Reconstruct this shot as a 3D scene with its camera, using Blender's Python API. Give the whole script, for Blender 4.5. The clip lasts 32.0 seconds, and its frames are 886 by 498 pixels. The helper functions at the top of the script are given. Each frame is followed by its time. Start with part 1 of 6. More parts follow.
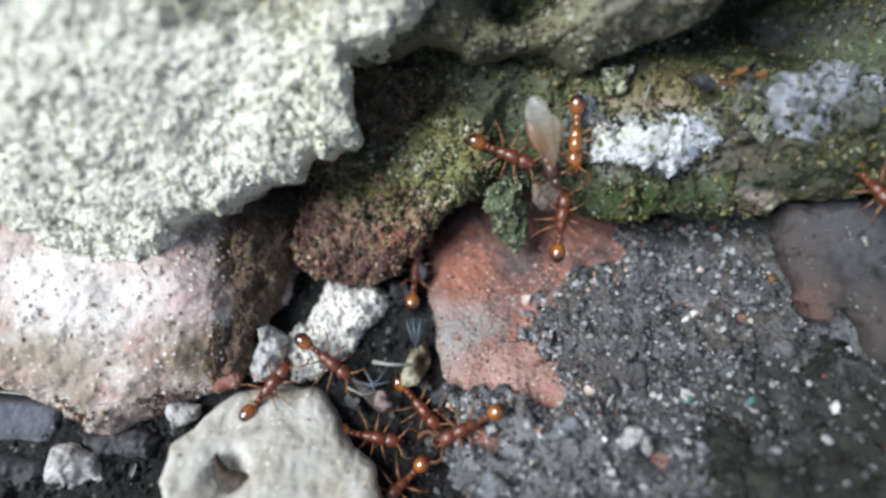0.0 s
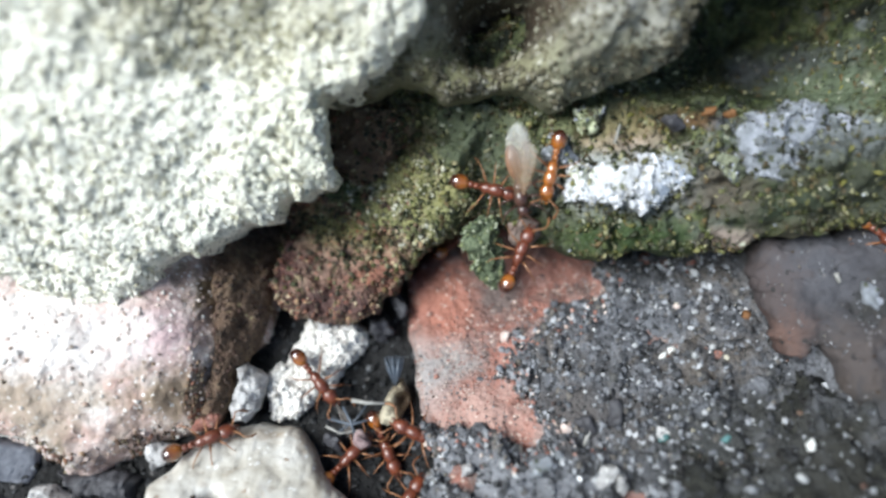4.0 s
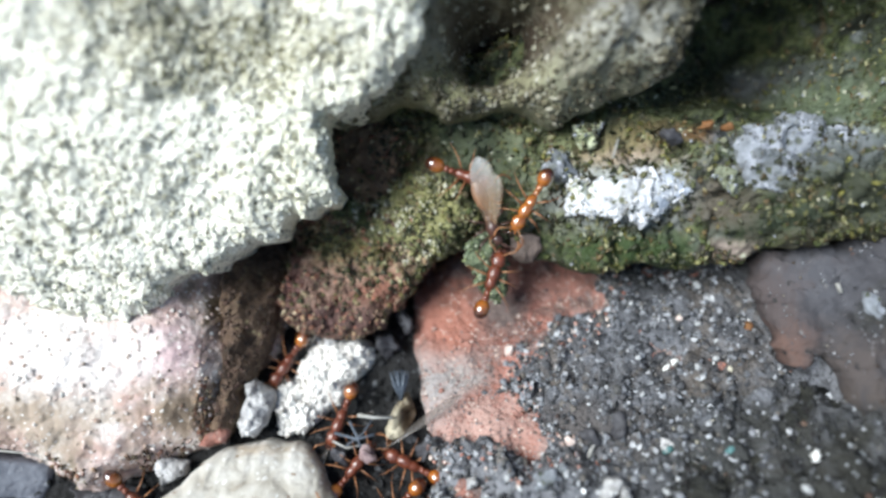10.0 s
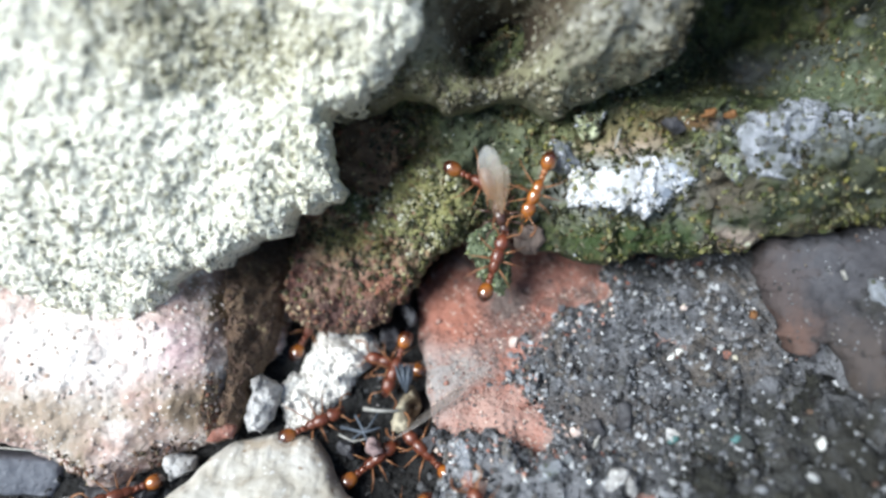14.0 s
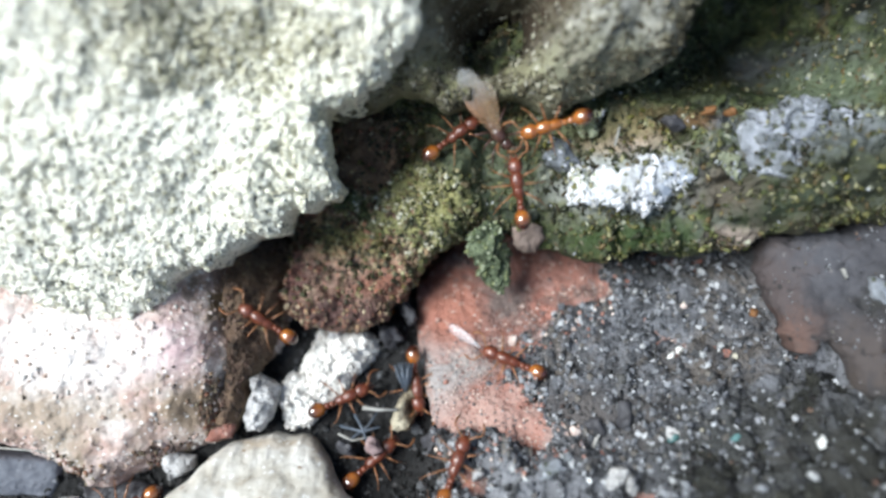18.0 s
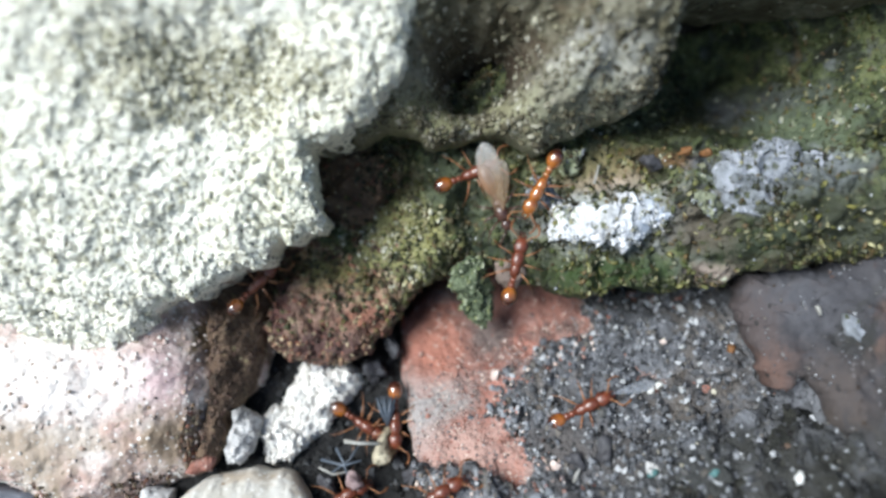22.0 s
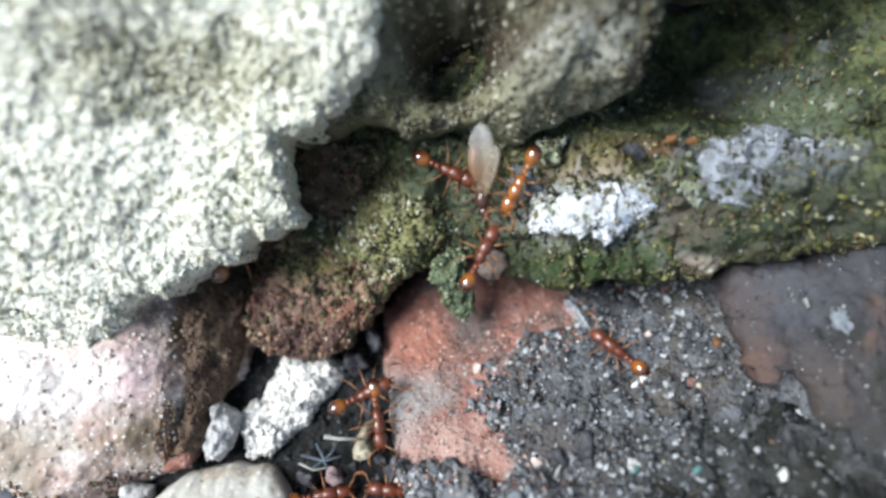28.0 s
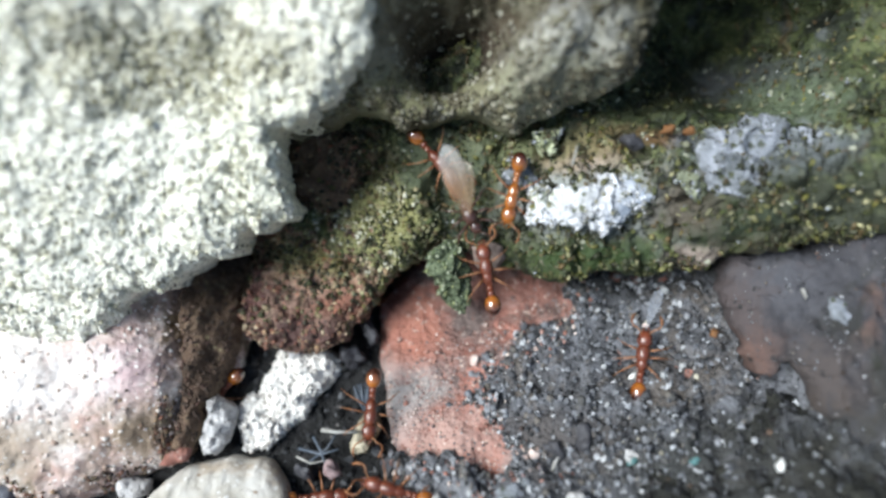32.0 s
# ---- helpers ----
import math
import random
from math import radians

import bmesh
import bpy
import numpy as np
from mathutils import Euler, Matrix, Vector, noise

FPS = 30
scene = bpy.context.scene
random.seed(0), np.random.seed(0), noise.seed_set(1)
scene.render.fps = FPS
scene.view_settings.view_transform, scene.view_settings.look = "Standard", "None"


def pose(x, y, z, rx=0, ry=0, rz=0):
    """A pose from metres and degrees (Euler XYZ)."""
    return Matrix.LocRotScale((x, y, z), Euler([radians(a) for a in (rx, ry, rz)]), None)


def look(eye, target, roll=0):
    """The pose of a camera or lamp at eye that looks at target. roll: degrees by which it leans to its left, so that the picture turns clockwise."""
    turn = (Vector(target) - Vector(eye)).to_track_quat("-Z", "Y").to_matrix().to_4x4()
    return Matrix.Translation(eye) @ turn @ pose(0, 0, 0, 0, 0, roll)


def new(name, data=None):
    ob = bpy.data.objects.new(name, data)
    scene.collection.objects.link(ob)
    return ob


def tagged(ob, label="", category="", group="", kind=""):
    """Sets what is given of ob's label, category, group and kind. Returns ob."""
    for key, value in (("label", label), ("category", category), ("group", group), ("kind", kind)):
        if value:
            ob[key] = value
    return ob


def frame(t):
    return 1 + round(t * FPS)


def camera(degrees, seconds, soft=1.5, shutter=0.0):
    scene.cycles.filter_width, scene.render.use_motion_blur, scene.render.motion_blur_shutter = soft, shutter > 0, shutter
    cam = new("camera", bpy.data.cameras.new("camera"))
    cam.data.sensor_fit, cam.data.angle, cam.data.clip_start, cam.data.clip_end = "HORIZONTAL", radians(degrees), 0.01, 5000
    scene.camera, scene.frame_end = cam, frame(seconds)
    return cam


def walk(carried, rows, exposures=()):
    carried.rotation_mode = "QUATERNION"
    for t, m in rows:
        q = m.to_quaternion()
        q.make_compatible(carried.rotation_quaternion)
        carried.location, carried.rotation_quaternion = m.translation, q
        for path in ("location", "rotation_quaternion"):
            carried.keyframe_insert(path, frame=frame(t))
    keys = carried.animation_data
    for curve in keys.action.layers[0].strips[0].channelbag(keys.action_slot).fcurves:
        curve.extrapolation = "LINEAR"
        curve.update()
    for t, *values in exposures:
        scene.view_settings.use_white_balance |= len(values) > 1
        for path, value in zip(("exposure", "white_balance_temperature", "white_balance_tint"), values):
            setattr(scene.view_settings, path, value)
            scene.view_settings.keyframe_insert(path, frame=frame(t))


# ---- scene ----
cam = camera(66, 32.0, soft=2.9)
# seconds, place in millimetres, turn in degrees
PATH = [
    (0, -2.82, -34.72, 33.06, 42.27, -2.94, 0.15),
    (0.5, -3.97, -34.32, 32.44, 42.4, -3.14, -0.32),
    (1, -4.51, -33.92, 32.08, 41.55, -2.7, -0.37),
    (1.5, -4.4, -33.54, 31.53, 42.27, -2.43, 0.14),
    (2, -4.35, -33.32, 31.42, 42.41, -2.38, 0.18),
    (2.5, -3.32, -33.57, 31.91, 44.34, -2.43, 0.23),
    (3, -2.41, -33.83, 33.1, 44.36, -2.28, 0.15),
    (3.5, -1.34, -34.2, 33.9, 44.32, -2.31, 0.1),
    (5.5, -0.65, -34.59, 34.27, 44.89, -1.87, 0.46),
    (6, -0.61, -34.69, 34.3, 44.9, -1.78, 0.54),
    (6.5, -0.66, -34.67, 34.4, 45.02, -1.85, 0.44),
    (7, -0.56, -34.82, 34.33, 45.34, -1.79, 0.53),
    (7.5, -0.59, -34.83, 34.36, 45.41, -1.83, 0.52),
    (8, -0.72, -34.87, 34.37, 45.75, -2.06, 0.55),
    (8.5, -0.59, -35.03, 34.42, 46.05, -1.91, 0.74),
    (9, -0.52, -35.34, 34.36, 46.67, -2, 0.87),
    (9.5, -0.43, -35.23, 34.43, 46.61, -1.44, 0.75),
    (10, -0.26, -35, 34.49, 45.89, -0.97, 0.43),
    (10.5, -0.03, -34.64, 34.63, 45.01, -0.19, -0.27),
    (11, -0.03, -34.63, 34.62, 44.97, -0.03, -0.17),
    (11.5, 0.04, -34.49, 34.64, 44.59, 0.03, -0.33),
    (12, -0.04, -34.62, 34.64, 44.84, 0, -0.08),
    (12.5, 0.02, -34.69, 34.62, 44.9, 0.02, 0.02),
    (13, -0, -34.65, 34.65, 44.9, 0.05, 0.05),
    (13.5, 0.02, -34.74, 34.59, 44.96, -0, 0.14),
    (14, -0.05, -34.74, 34.65, 44.93, 0, 0.18),
    (14.5, -0.04, -34.7, 34.66, 44.92, 0.02, 0.25),
    (16.5, -0.05, -34.68, 34.61, 44.89, 0.04, 0.18),
    (17, -0, -34.61, 34.61, 44.77, 0.08, 0.12),
    (17.5, -0.07, -34.53, 34.65, 44.63, 0.03, 0.03),
    (18, -0.02, -34.57, 34.63, 44.68, 0.07, 0.06),
    (18.5, -0.02, -34.58, 34.59, 44.72, 0.06, 0.03),
    (19, -0.11, -34.61, 34.59, 44.83, 0, -0.03),
    (19.5, -0.12, -34.6, 34.61, 44.83, -0.01, -0.05),
    (20, -0.04, -34.57, 34.63, 44.93, 0.02, -0.09),
    (20.5, -0.02, -34.79, 34.62, 45.59, -0, -0.36),
    (21, -0.05, -35.16, 34.58, 46.78, -0.1, -0.2),
    (21.5, -0.1, -35.5, 34.56, 47.86, -0.5, 0.02),
    (22, 0.5, -35.41, 34.84, 48.09, -0.89, -0.05),
    (22.5, 1.14, -34.84, 35.07, 47.88, -1, -0.05),
    (23, 1.85, -34.13, 34.95, 47.33, -1.26, -0.41),
    (23.5, 2.25, -33.6, 35, 45.77, -0.69, -0.84),
    (24, 2.26, -33.52, 35.09, 45.67, -0.46, -0.64),
    (24.5, 2.23, -33.64, 35.12, 45.89, -0.3, -0.43),
    (25, 2.31, -33.67, 35.07, 45.9, -0.26, -0.26),
    (25.5, 2.28, -33.64, 35.12, 45.84, -0.23, -0.11),
    (27.5, 2.28, -33.56, 35.07, 45.52, -0.36, -0.19),
    (28, 2.22, -33.62, 35.1, 45.72, -0.26, -0.08),
    (28.5, 2.27, -33.67, 35.06, 45.88, -0.21, 0.06),
    (29, 2.19, -33.52, 35.18, 45.59, -0.19, -0.08),
    (29.5, 2.31, -33.54, 35.08, 45.51, -0.1, -0.08),
    (30, 2.27, -33.46, 35.15, 45.35, -0.12, -0.05),
    (30.5, 2.28, -33.38, 35.08, 45.16, -0.21, -0.17),
    (31, 2.28, -33.43, 35.03, 45.15, -0.21, -0.3),
    (31.5, 2.29, -33.35, 35.04, 44.96, -0.18, -0.39),
    (32, 2.33, -33.33, 35.03, 44.87, -0.15, -0.43),
]
MM = 0.001
# the film's own exposure: a little darker at first
EXPOSURE = [(0.0, 0.30, 6000, 4), (2.0, 0.32, 6000, 4), (3.5, 0.57, 6030, 4), (6.0, 0.7, 6030, 4), (20.0, 0.7, 6030, 4), (23.0, 0.62, 6010, 4), (32.0, 0.62, 6010, 4)]
walk(cam, [(t, pose(x * MM, y * MM, z * MM, a, b, c)) for t, x, y, z, a, b, c in PATH], EXPOSURE)
# a close-up lens has little depth of field
cam.data.dof.use_dof = True
cam.data.dof.focus_distance = 0.0452
cam.data.dof.aperture_fstop = 13.0

# ---- light ----
SUN_FROM = Vector((-0.58, -0.41, 0.705)).normalized()
world = bpy.data.worlds.new("sky")
scene.world = world
world.use_nodes = True
sky = world.node_tree.nodes.new("ShaderNodeTexSky")
sky.sky_type, sky.sun_disc = "NISHITA", False
sky.sun_elevation = math.asin(SUN_FROM.z)
sky.sun_rotation = math.atan2(SUN_FROM.x, SUN_FROM.y)
sky.air_density, sky.dust_density = 1.0, 1.0
back = world.node_tree.nodes["Background"]
back.inputs["Strength"].default_value = 0.08
world.node_tree.links.new(sky.outputs["Color"], back.inputs["Color"])
sun = new("sun", bpy.data.lights.new("sun", "SUN"))
sun.data.energy, sun.data.angle, sun.data.color = 4.4, radians(34), (1.0, 0.985, 0.96)
sun.matrix_world = look(SUN_FROM, (0, 0, 0))


# ---- materials ----
def material(name, stops, scale, rough=0.85, bump=0.3, grain=3.0, grain_bump=0.4, specks=None, speck_scale=2.0, speck_cut=0.25,
             stain=None, stain_scale=0.15, stain_cut=0.52, metal=0.0, coat=0.0, spec=0.4, island=0.0, cells=0.0, palette=None, single=False, more=(), tip=None, spots=()):
    """Mineral or skin: a noise ramp over object space in millimetres, specks, stains, and bump at two scales."""
    m = bpy.data.materials.new(name)
    m.use_nodes = True
    nt = m.node_tree
    bsdf = nt.nodes["Principled BSDF"]
    link = nt.links.new

    def node(kind, **values):
        n = nt.nodes.new(kind)
        for key, value in values.items():
            n.inputs[key].default_value = value
        return n

    co = nt.nodes.new("ShaderNodeTexCoord")
    mp = node("ShaderNodeMapping", Scale=(1000, 1000, 1000))
    link(co.outputs["Object"], mp.inputs["Vector"])
    n1 = node("ShaderNodeTexNoise", Scale=scale, Detail=8.0, Roughness=0.62, Distortion=0.4)
    link(mp.outputs["Vector"], n1.inputs["Vector"])
    ramp = nt.nodes.new("ShaderNodeValToRGB")
    els = ramp.color_ramp.elements
    while len(els) < len(stops):
        els.new(0.5)
    for e, (at, colour) in zip(els, stops):
        e.position, e.color = at, (*colour, 1)
    link(n1.outputs["Fac"], ramp.inputs["Fac"])
    colour = ramp.outputs["Color"]

    def mixed(colour, fac, other):
        mx = nt.nodes.new("ShaderNodeMix")
        mx.data_type = "RGBA"
        link(fac, mx.inputs[0])
        link(colour, mx.inputs[6])
        mx.inputs[7].default_value = (*other, 1)
        return mx.outputs[2]

    def cut(value, lo, hi):
        r = node("ShaderNodeMapRange", **{"From Min": lo, "From Max": hi})
        link(value, r.inputs["Value"])
        return r.outputs["Result"]

    if stain:
        n2 = node("ShaderNodeTexNoise", Scale=stain_scale, Detail=7.0, Roughness=0.66, Distortion=0.6)
        link(mp.outputs["Vector"], n2.inputs["Vector"])
        colour = mixed(colour, cut(n2.outputs["Fac"], stain_cut, stain_cut + 0.12), stain)
    for k, (other, size, at) in enumerate(more):
        away = node("ShaderNodeMapping", Location=(37.0 + 19 * k, 11.0 * k, 5.0))
        link(mp.outputs["Vector"], away.inputs["Vector"])
        n4 = node("ShaderNodeTexNoise", Scale=size, Detail=7.0, Roughness=0.68, Distortion=0.8)
        link(away.outputs["Vector"], n4.inputs["Vector"])
        colour = mixed(colour, cut(n4.outputs["Fac"], at, at + 0.10), other)
    if spots:
        # patches with a place of their own, stains and painted shade: u, v and reach along the wall's slope, in
        # millimetres
        where = nt.nodes.new("ShaderNodeNewGeometry")
        slope = node("ShaderNodeMapping", Scale=(1000, 1000, 1000), Rotation=(radians(-45), 0, 0))
        link(where.outputs["Position"], slope.inputs["Vector"])
        n5 = node("ShaderNodeTexNoise", Scale=0.55, Detail=7.0, Roughness=0.68, Distortion=0.5)
        link(mp.outputs["Vector"], n5.inputs["Vector"])
        for su, sv, ru, rv, other in spots:
            away = nt.nodes.new("ShaderNodeVectorMath")
            away.operation = "SUBTRACT"
            away.inputs[1].default_value = (su, sv, 0)
            link(slope.outputs["Vector"], away.inputs[0])
            unit = nt.nodes.new("ShaderNodeVectorMath")
            unit.operation = "MULTIPLY"
            unit.inputs[1].default_value = (1 / ru, 1 / rv, 0)
            link(away.outputs["Vector"], unit.inputs[0])
            far = nt.nodes.new("ShaderNodeVectorMath")
            far.operation = "LENGTH"
            link(unit.outputs["Vector"], far.inputs[0])
            ragged = nt.nodes.new("ShaderNodeMath")
            ragged.operation = "MULTIPLY_ADD"
            ragged.inputs[1].default_value = 3.2
            link(n5.outputs["Fac"], ragged.inputs[0])
            link(far.outputs["Value"], ragged.inputs[2])
            colour = mixed(colour, cut(ragged.outputs[0], 3.0, 2.0), other)
    if tip:
        # a darker rear: over the thing's own length
        axis = nt.nodes.new("ShaderNodeSeparateXYZ")
        link(mp.outputs["Vector"], axis.inputs["Vector"])
        colour = mixed(colour, cut(axis.outputs["X"], tip[1], tip[2]), tip[0])
    n3 = node("ShaderNodeTexNoise", Scale=grain, Detail=5.0, Roughness=0.7)
    link(mp.outputs["Vector"], n3.inputs["Vector"])
    if specks:
        wob = node("ShaderNodeTexNoise", Scale=speck_scale * 1.3, Detail=3.0)
        link(mp.outputs["Vector"], wob.inputs["Vector"])
        off = nt.nodes.new("ShaderNodeVectorMath")
        off.operation = "SCALE"
        off.inputs["Scale"].default_value = 1.1 / speck_scale
        link(wob.outputs["Color"], off.inputs[0])
        sumv = nt.nodes.new("ShaderNodeVectorMath")
        link(mp.outputs["Vector"], sumv.inputs[0])
        link(off.outputs["Vector"], sumv.inputs[1])
        bent = sumv.outputs["Vector"]
        for k, (other, share) in enumerate(specks):
            v = node("ShaderNodeTexVoronoi", Scale=speck_scale * (1 + 0.45 * k), Randomness=1.0)
            link(bent, v.inputs["Vector"])
            sep = nt.nodes.new("ShaderNodeSeparateColor")
            link(v.outputs["Color"], sep.inputs["Color"])
            pick = cut(sep.outputs[k % 3], 1 - share, 1 - share + 0.02)
            near = cut(v.outputs["Distance"], speck_cut + 0.18, speck_cut)
            mul = nt.nodes.new("ShaderNodeMath")
            mul.operation = "MULTIPLY"
            link(pick, mul.inputs[0])
            link(near, mul.inputs[1])
            colour = mixed(colour, mul.outputs[0], other)
    if palette:
        geo = nt.nodes.new("ShaderNodeNewGeometry")
        pick = nt.nodes.new("ShaderNodeValToRGB")
        pick.color_ramp.interpolation = "CONSTANT"
        while len(pick.color_ramp.elements) < len(palette):
            pick.color_ramp.elements.new(0.5)
        for k, (e, c) in enumerate(zip(pick.color_ramp.elements, palette)):
            e.position, e.color = k / len(palette), (*c, 1)
        info = nt.nodes.new("ShaderNodeObjectInfo")
        link(info.outputs["Random"] if single else geo.outputs["Random Per Island"], pick.inputs["Fac"])
        mx = nt.nodes.new("ShaderNodeMix")
        mx.data_type, mx.blend_type = "RGBA", "MULTIPLY"
        mx.inputs[0].default_value = 1.0
        link(colour, mx.inputs[6])
        link(pick.outputs["Color"], mx.inputs[7])
        colour = mx.outputs[2]
    if island:
        geo = nt.nodes.new("ShaderNodeNewGeometry")
        hsv = nt.nodes.new("ShaderNodeHueSaturation")
        r = node("ShaderNodeMapRange", **{"To Min": 1 - island, "To Max": 1 + island})
        link(geo.outputs["Random Per Island"], r.inputs["Value"])
        link(r.outputs["Result"], hsv.inputs["Value"])
        link(colour, hsv.inputs["Color"])
        colour = hsv.outputs["Color"]
    link(colour, bsdf.inputs["Base Color"])
    height = n3.outputs["Fac"]
    if cells:
        v = node("ShaderNodeTexVoronoi", Scale=cells, Randomness=1.0)
        link(mp.outputs["Vector"], v.inputs["Vector"])
        add = nt.nodes.new("ShaderNodeMath")
        add.operation = "SUBTRACT"
        link(height, add.inputs[0])
        link(v.outputs["Distance"], add.inputs[1])
        height = add.outputs[0]
    b1 = node("ShaderNodeBump", Strength=bump, Distance=0.0004)
    b2 = node("ShaderNodeBump", Strength=grain_bump, Distance=0.00015)
    link(n1.outputs["Fac"], b1.inputs["Height"])
    link(height, b2.inputs["Height"])
    link(b1.outputs["Normal"], b2.inputs["Normal"])
    link(b2.outputs["Normal"], bsdf.inputs["Normal"])
    ro = node("ShaderNodeMapRange", **{"To Min": max(rough - 0.12, 0.05), "To Max": min(rough + 0.1, 1.0)})
    link(n3.outputs["Fac"], ro.inputs["Value"])
    link(ro.outputs["Result"], bsdf.inputs["Roughness"])
    bsdf.inputs["Metallic"].default_value = metal
    bsdf.inputs["Coat Weight"].default_value = coat
    bsdf.inputs["Coat Roughness"].default_value = 0.12
    bsdf.inputs["Specular IOR Level"].default_value = spec
    return m


PALE = material("pale_sandy_mortar", [(0.24, (0.46, 0.42, 0.29)), (0.34, (0.74, 0.70, 0.56)), (0.46, (0.88, 0.85, 0.74))], 1.3,
                specks=[((0.09, 0.082, 0.045), 0.30), ((0.86, 0.83, 0.72), 0.3), ((0.20, 0.18, 0.105), 0.22)], speck_scale=2.6, speck_cut=0.27, cells=2.8, grain_bump=0.8, bump=0.4,
                stain=(0.40, 0.38, 0.25), stain_scale=0.075, stain_cut=0.60,
                spots=[(-8.5, 6.7, 3.3, 5.5, (0.86, 0.83, 0.67)), (-12.2, 11.3, 6.9, 2.2, (0.42, 0.39, 0.28))])
OLIVE = material("olive_grey_stone", [(0.30, (0.0336, 0.0269, 0.0165)), (0.44, (0.0977, 0.0861, 0.0524)), (0.56, (0.187, 0.173, 0.123)), (0.70, (0.284, 0.269, 0.216))], 0.4,
                 specks=[((0.405, 0.387, 0.317), 0.12), ((0.0352, 0.0317, 0.0194), 0.2)], speck_scale=1.8, cells=1.8, grain_bump=1.0, bump=0.8,
                 stain=(0.066, 0.0528, 0.0264), stain_scale=0.13, stain_cut=0.53, more=(((0.141, 0.088, 0.0528), 0.15, 0.59),),
                 # the dark brown spots put the hollow's shade into the stone's colour
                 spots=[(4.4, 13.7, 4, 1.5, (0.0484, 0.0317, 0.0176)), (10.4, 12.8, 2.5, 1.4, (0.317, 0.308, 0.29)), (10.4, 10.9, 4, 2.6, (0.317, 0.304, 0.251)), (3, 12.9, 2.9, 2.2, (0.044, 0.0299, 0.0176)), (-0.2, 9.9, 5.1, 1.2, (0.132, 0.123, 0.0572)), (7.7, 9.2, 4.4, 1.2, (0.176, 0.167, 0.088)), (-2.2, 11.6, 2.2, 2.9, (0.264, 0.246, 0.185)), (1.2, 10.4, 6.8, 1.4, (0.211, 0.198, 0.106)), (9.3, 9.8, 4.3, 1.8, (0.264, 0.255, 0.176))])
MOSSY = material("mossy_earthy_stone", [(0.33, (0.006, 0.008, 0.004)), (0.41, (0.019, 0.023, 0.010)), (0.47, (0.040, 0.050, 0.018)), (0.52, (0.072, 0.086, 0.030)), (0.57, (0.120, 0.130, 0.052)), (0.63, (0.054, 0.060, 0.034)), (0.73, (0.26, 0.26, 0.20))], 0.6,
                 specks=[((0.40, 0.40, 0.30), 0.06), ((0.116, 0.075, 0.034), 0.05), ((0.007, 0.009, 0.005), 0.25)], speck_scale=1.8, cells=2.0, grain_bump=1.0, bump=1.0,
                 stain=(0.150, 0.158, 0.135), stain_scale=0.17, stain_cut=0.56, rough=0.6,
                 more=(((0.13, 0.085, 0.045), 0.14, 0.59), ((0.012, 0.021, 0.009), 0.12, 0.53), ((0.15, 0.175, 0.095), 0.22, 0.59), ((0.10, 0.106, 0.10), 0.2, 0.58)),
                 # second and third spots: shade beside the upper stone, put into the moss colour
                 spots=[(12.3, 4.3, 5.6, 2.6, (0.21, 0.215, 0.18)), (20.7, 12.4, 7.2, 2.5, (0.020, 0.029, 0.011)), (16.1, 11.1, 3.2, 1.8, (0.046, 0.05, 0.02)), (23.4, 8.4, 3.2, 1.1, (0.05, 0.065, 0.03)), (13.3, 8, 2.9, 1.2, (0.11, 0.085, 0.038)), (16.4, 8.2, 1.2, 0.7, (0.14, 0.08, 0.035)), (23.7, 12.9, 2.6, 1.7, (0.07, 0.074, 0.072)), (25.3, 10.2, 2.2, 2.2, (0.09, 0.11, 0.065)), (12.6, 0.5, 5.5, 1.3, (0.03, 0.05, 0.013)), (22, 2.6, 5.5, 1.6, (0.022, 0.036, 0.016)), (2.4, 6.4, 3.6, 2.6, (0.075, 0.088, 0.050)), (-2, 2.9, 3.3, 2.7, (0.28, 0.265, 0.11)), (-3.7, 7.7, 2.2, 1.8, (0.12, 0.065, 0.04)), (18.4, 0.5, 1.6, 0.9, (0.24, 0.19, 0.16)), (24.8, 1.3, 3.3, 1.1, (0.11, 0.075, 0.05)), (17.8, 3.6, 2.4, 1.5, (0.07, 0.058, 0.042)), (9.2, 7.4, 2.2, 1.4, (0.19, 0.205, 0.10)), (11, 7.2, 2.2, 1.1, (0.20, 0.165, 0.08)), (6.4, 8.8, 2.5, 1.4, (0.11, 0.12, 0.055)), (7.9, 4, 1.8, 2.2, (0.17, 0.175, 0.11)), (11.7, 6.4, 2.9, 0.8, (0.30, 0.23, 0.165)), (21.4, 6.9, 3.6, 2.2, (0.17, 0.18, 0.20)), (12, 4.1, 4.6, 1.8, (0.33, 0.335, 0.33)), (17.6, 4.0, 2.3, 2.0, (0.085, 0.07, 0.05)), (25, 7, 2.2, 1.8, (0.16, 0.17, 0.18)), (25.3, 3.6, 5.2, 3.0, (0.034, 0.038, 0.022))])
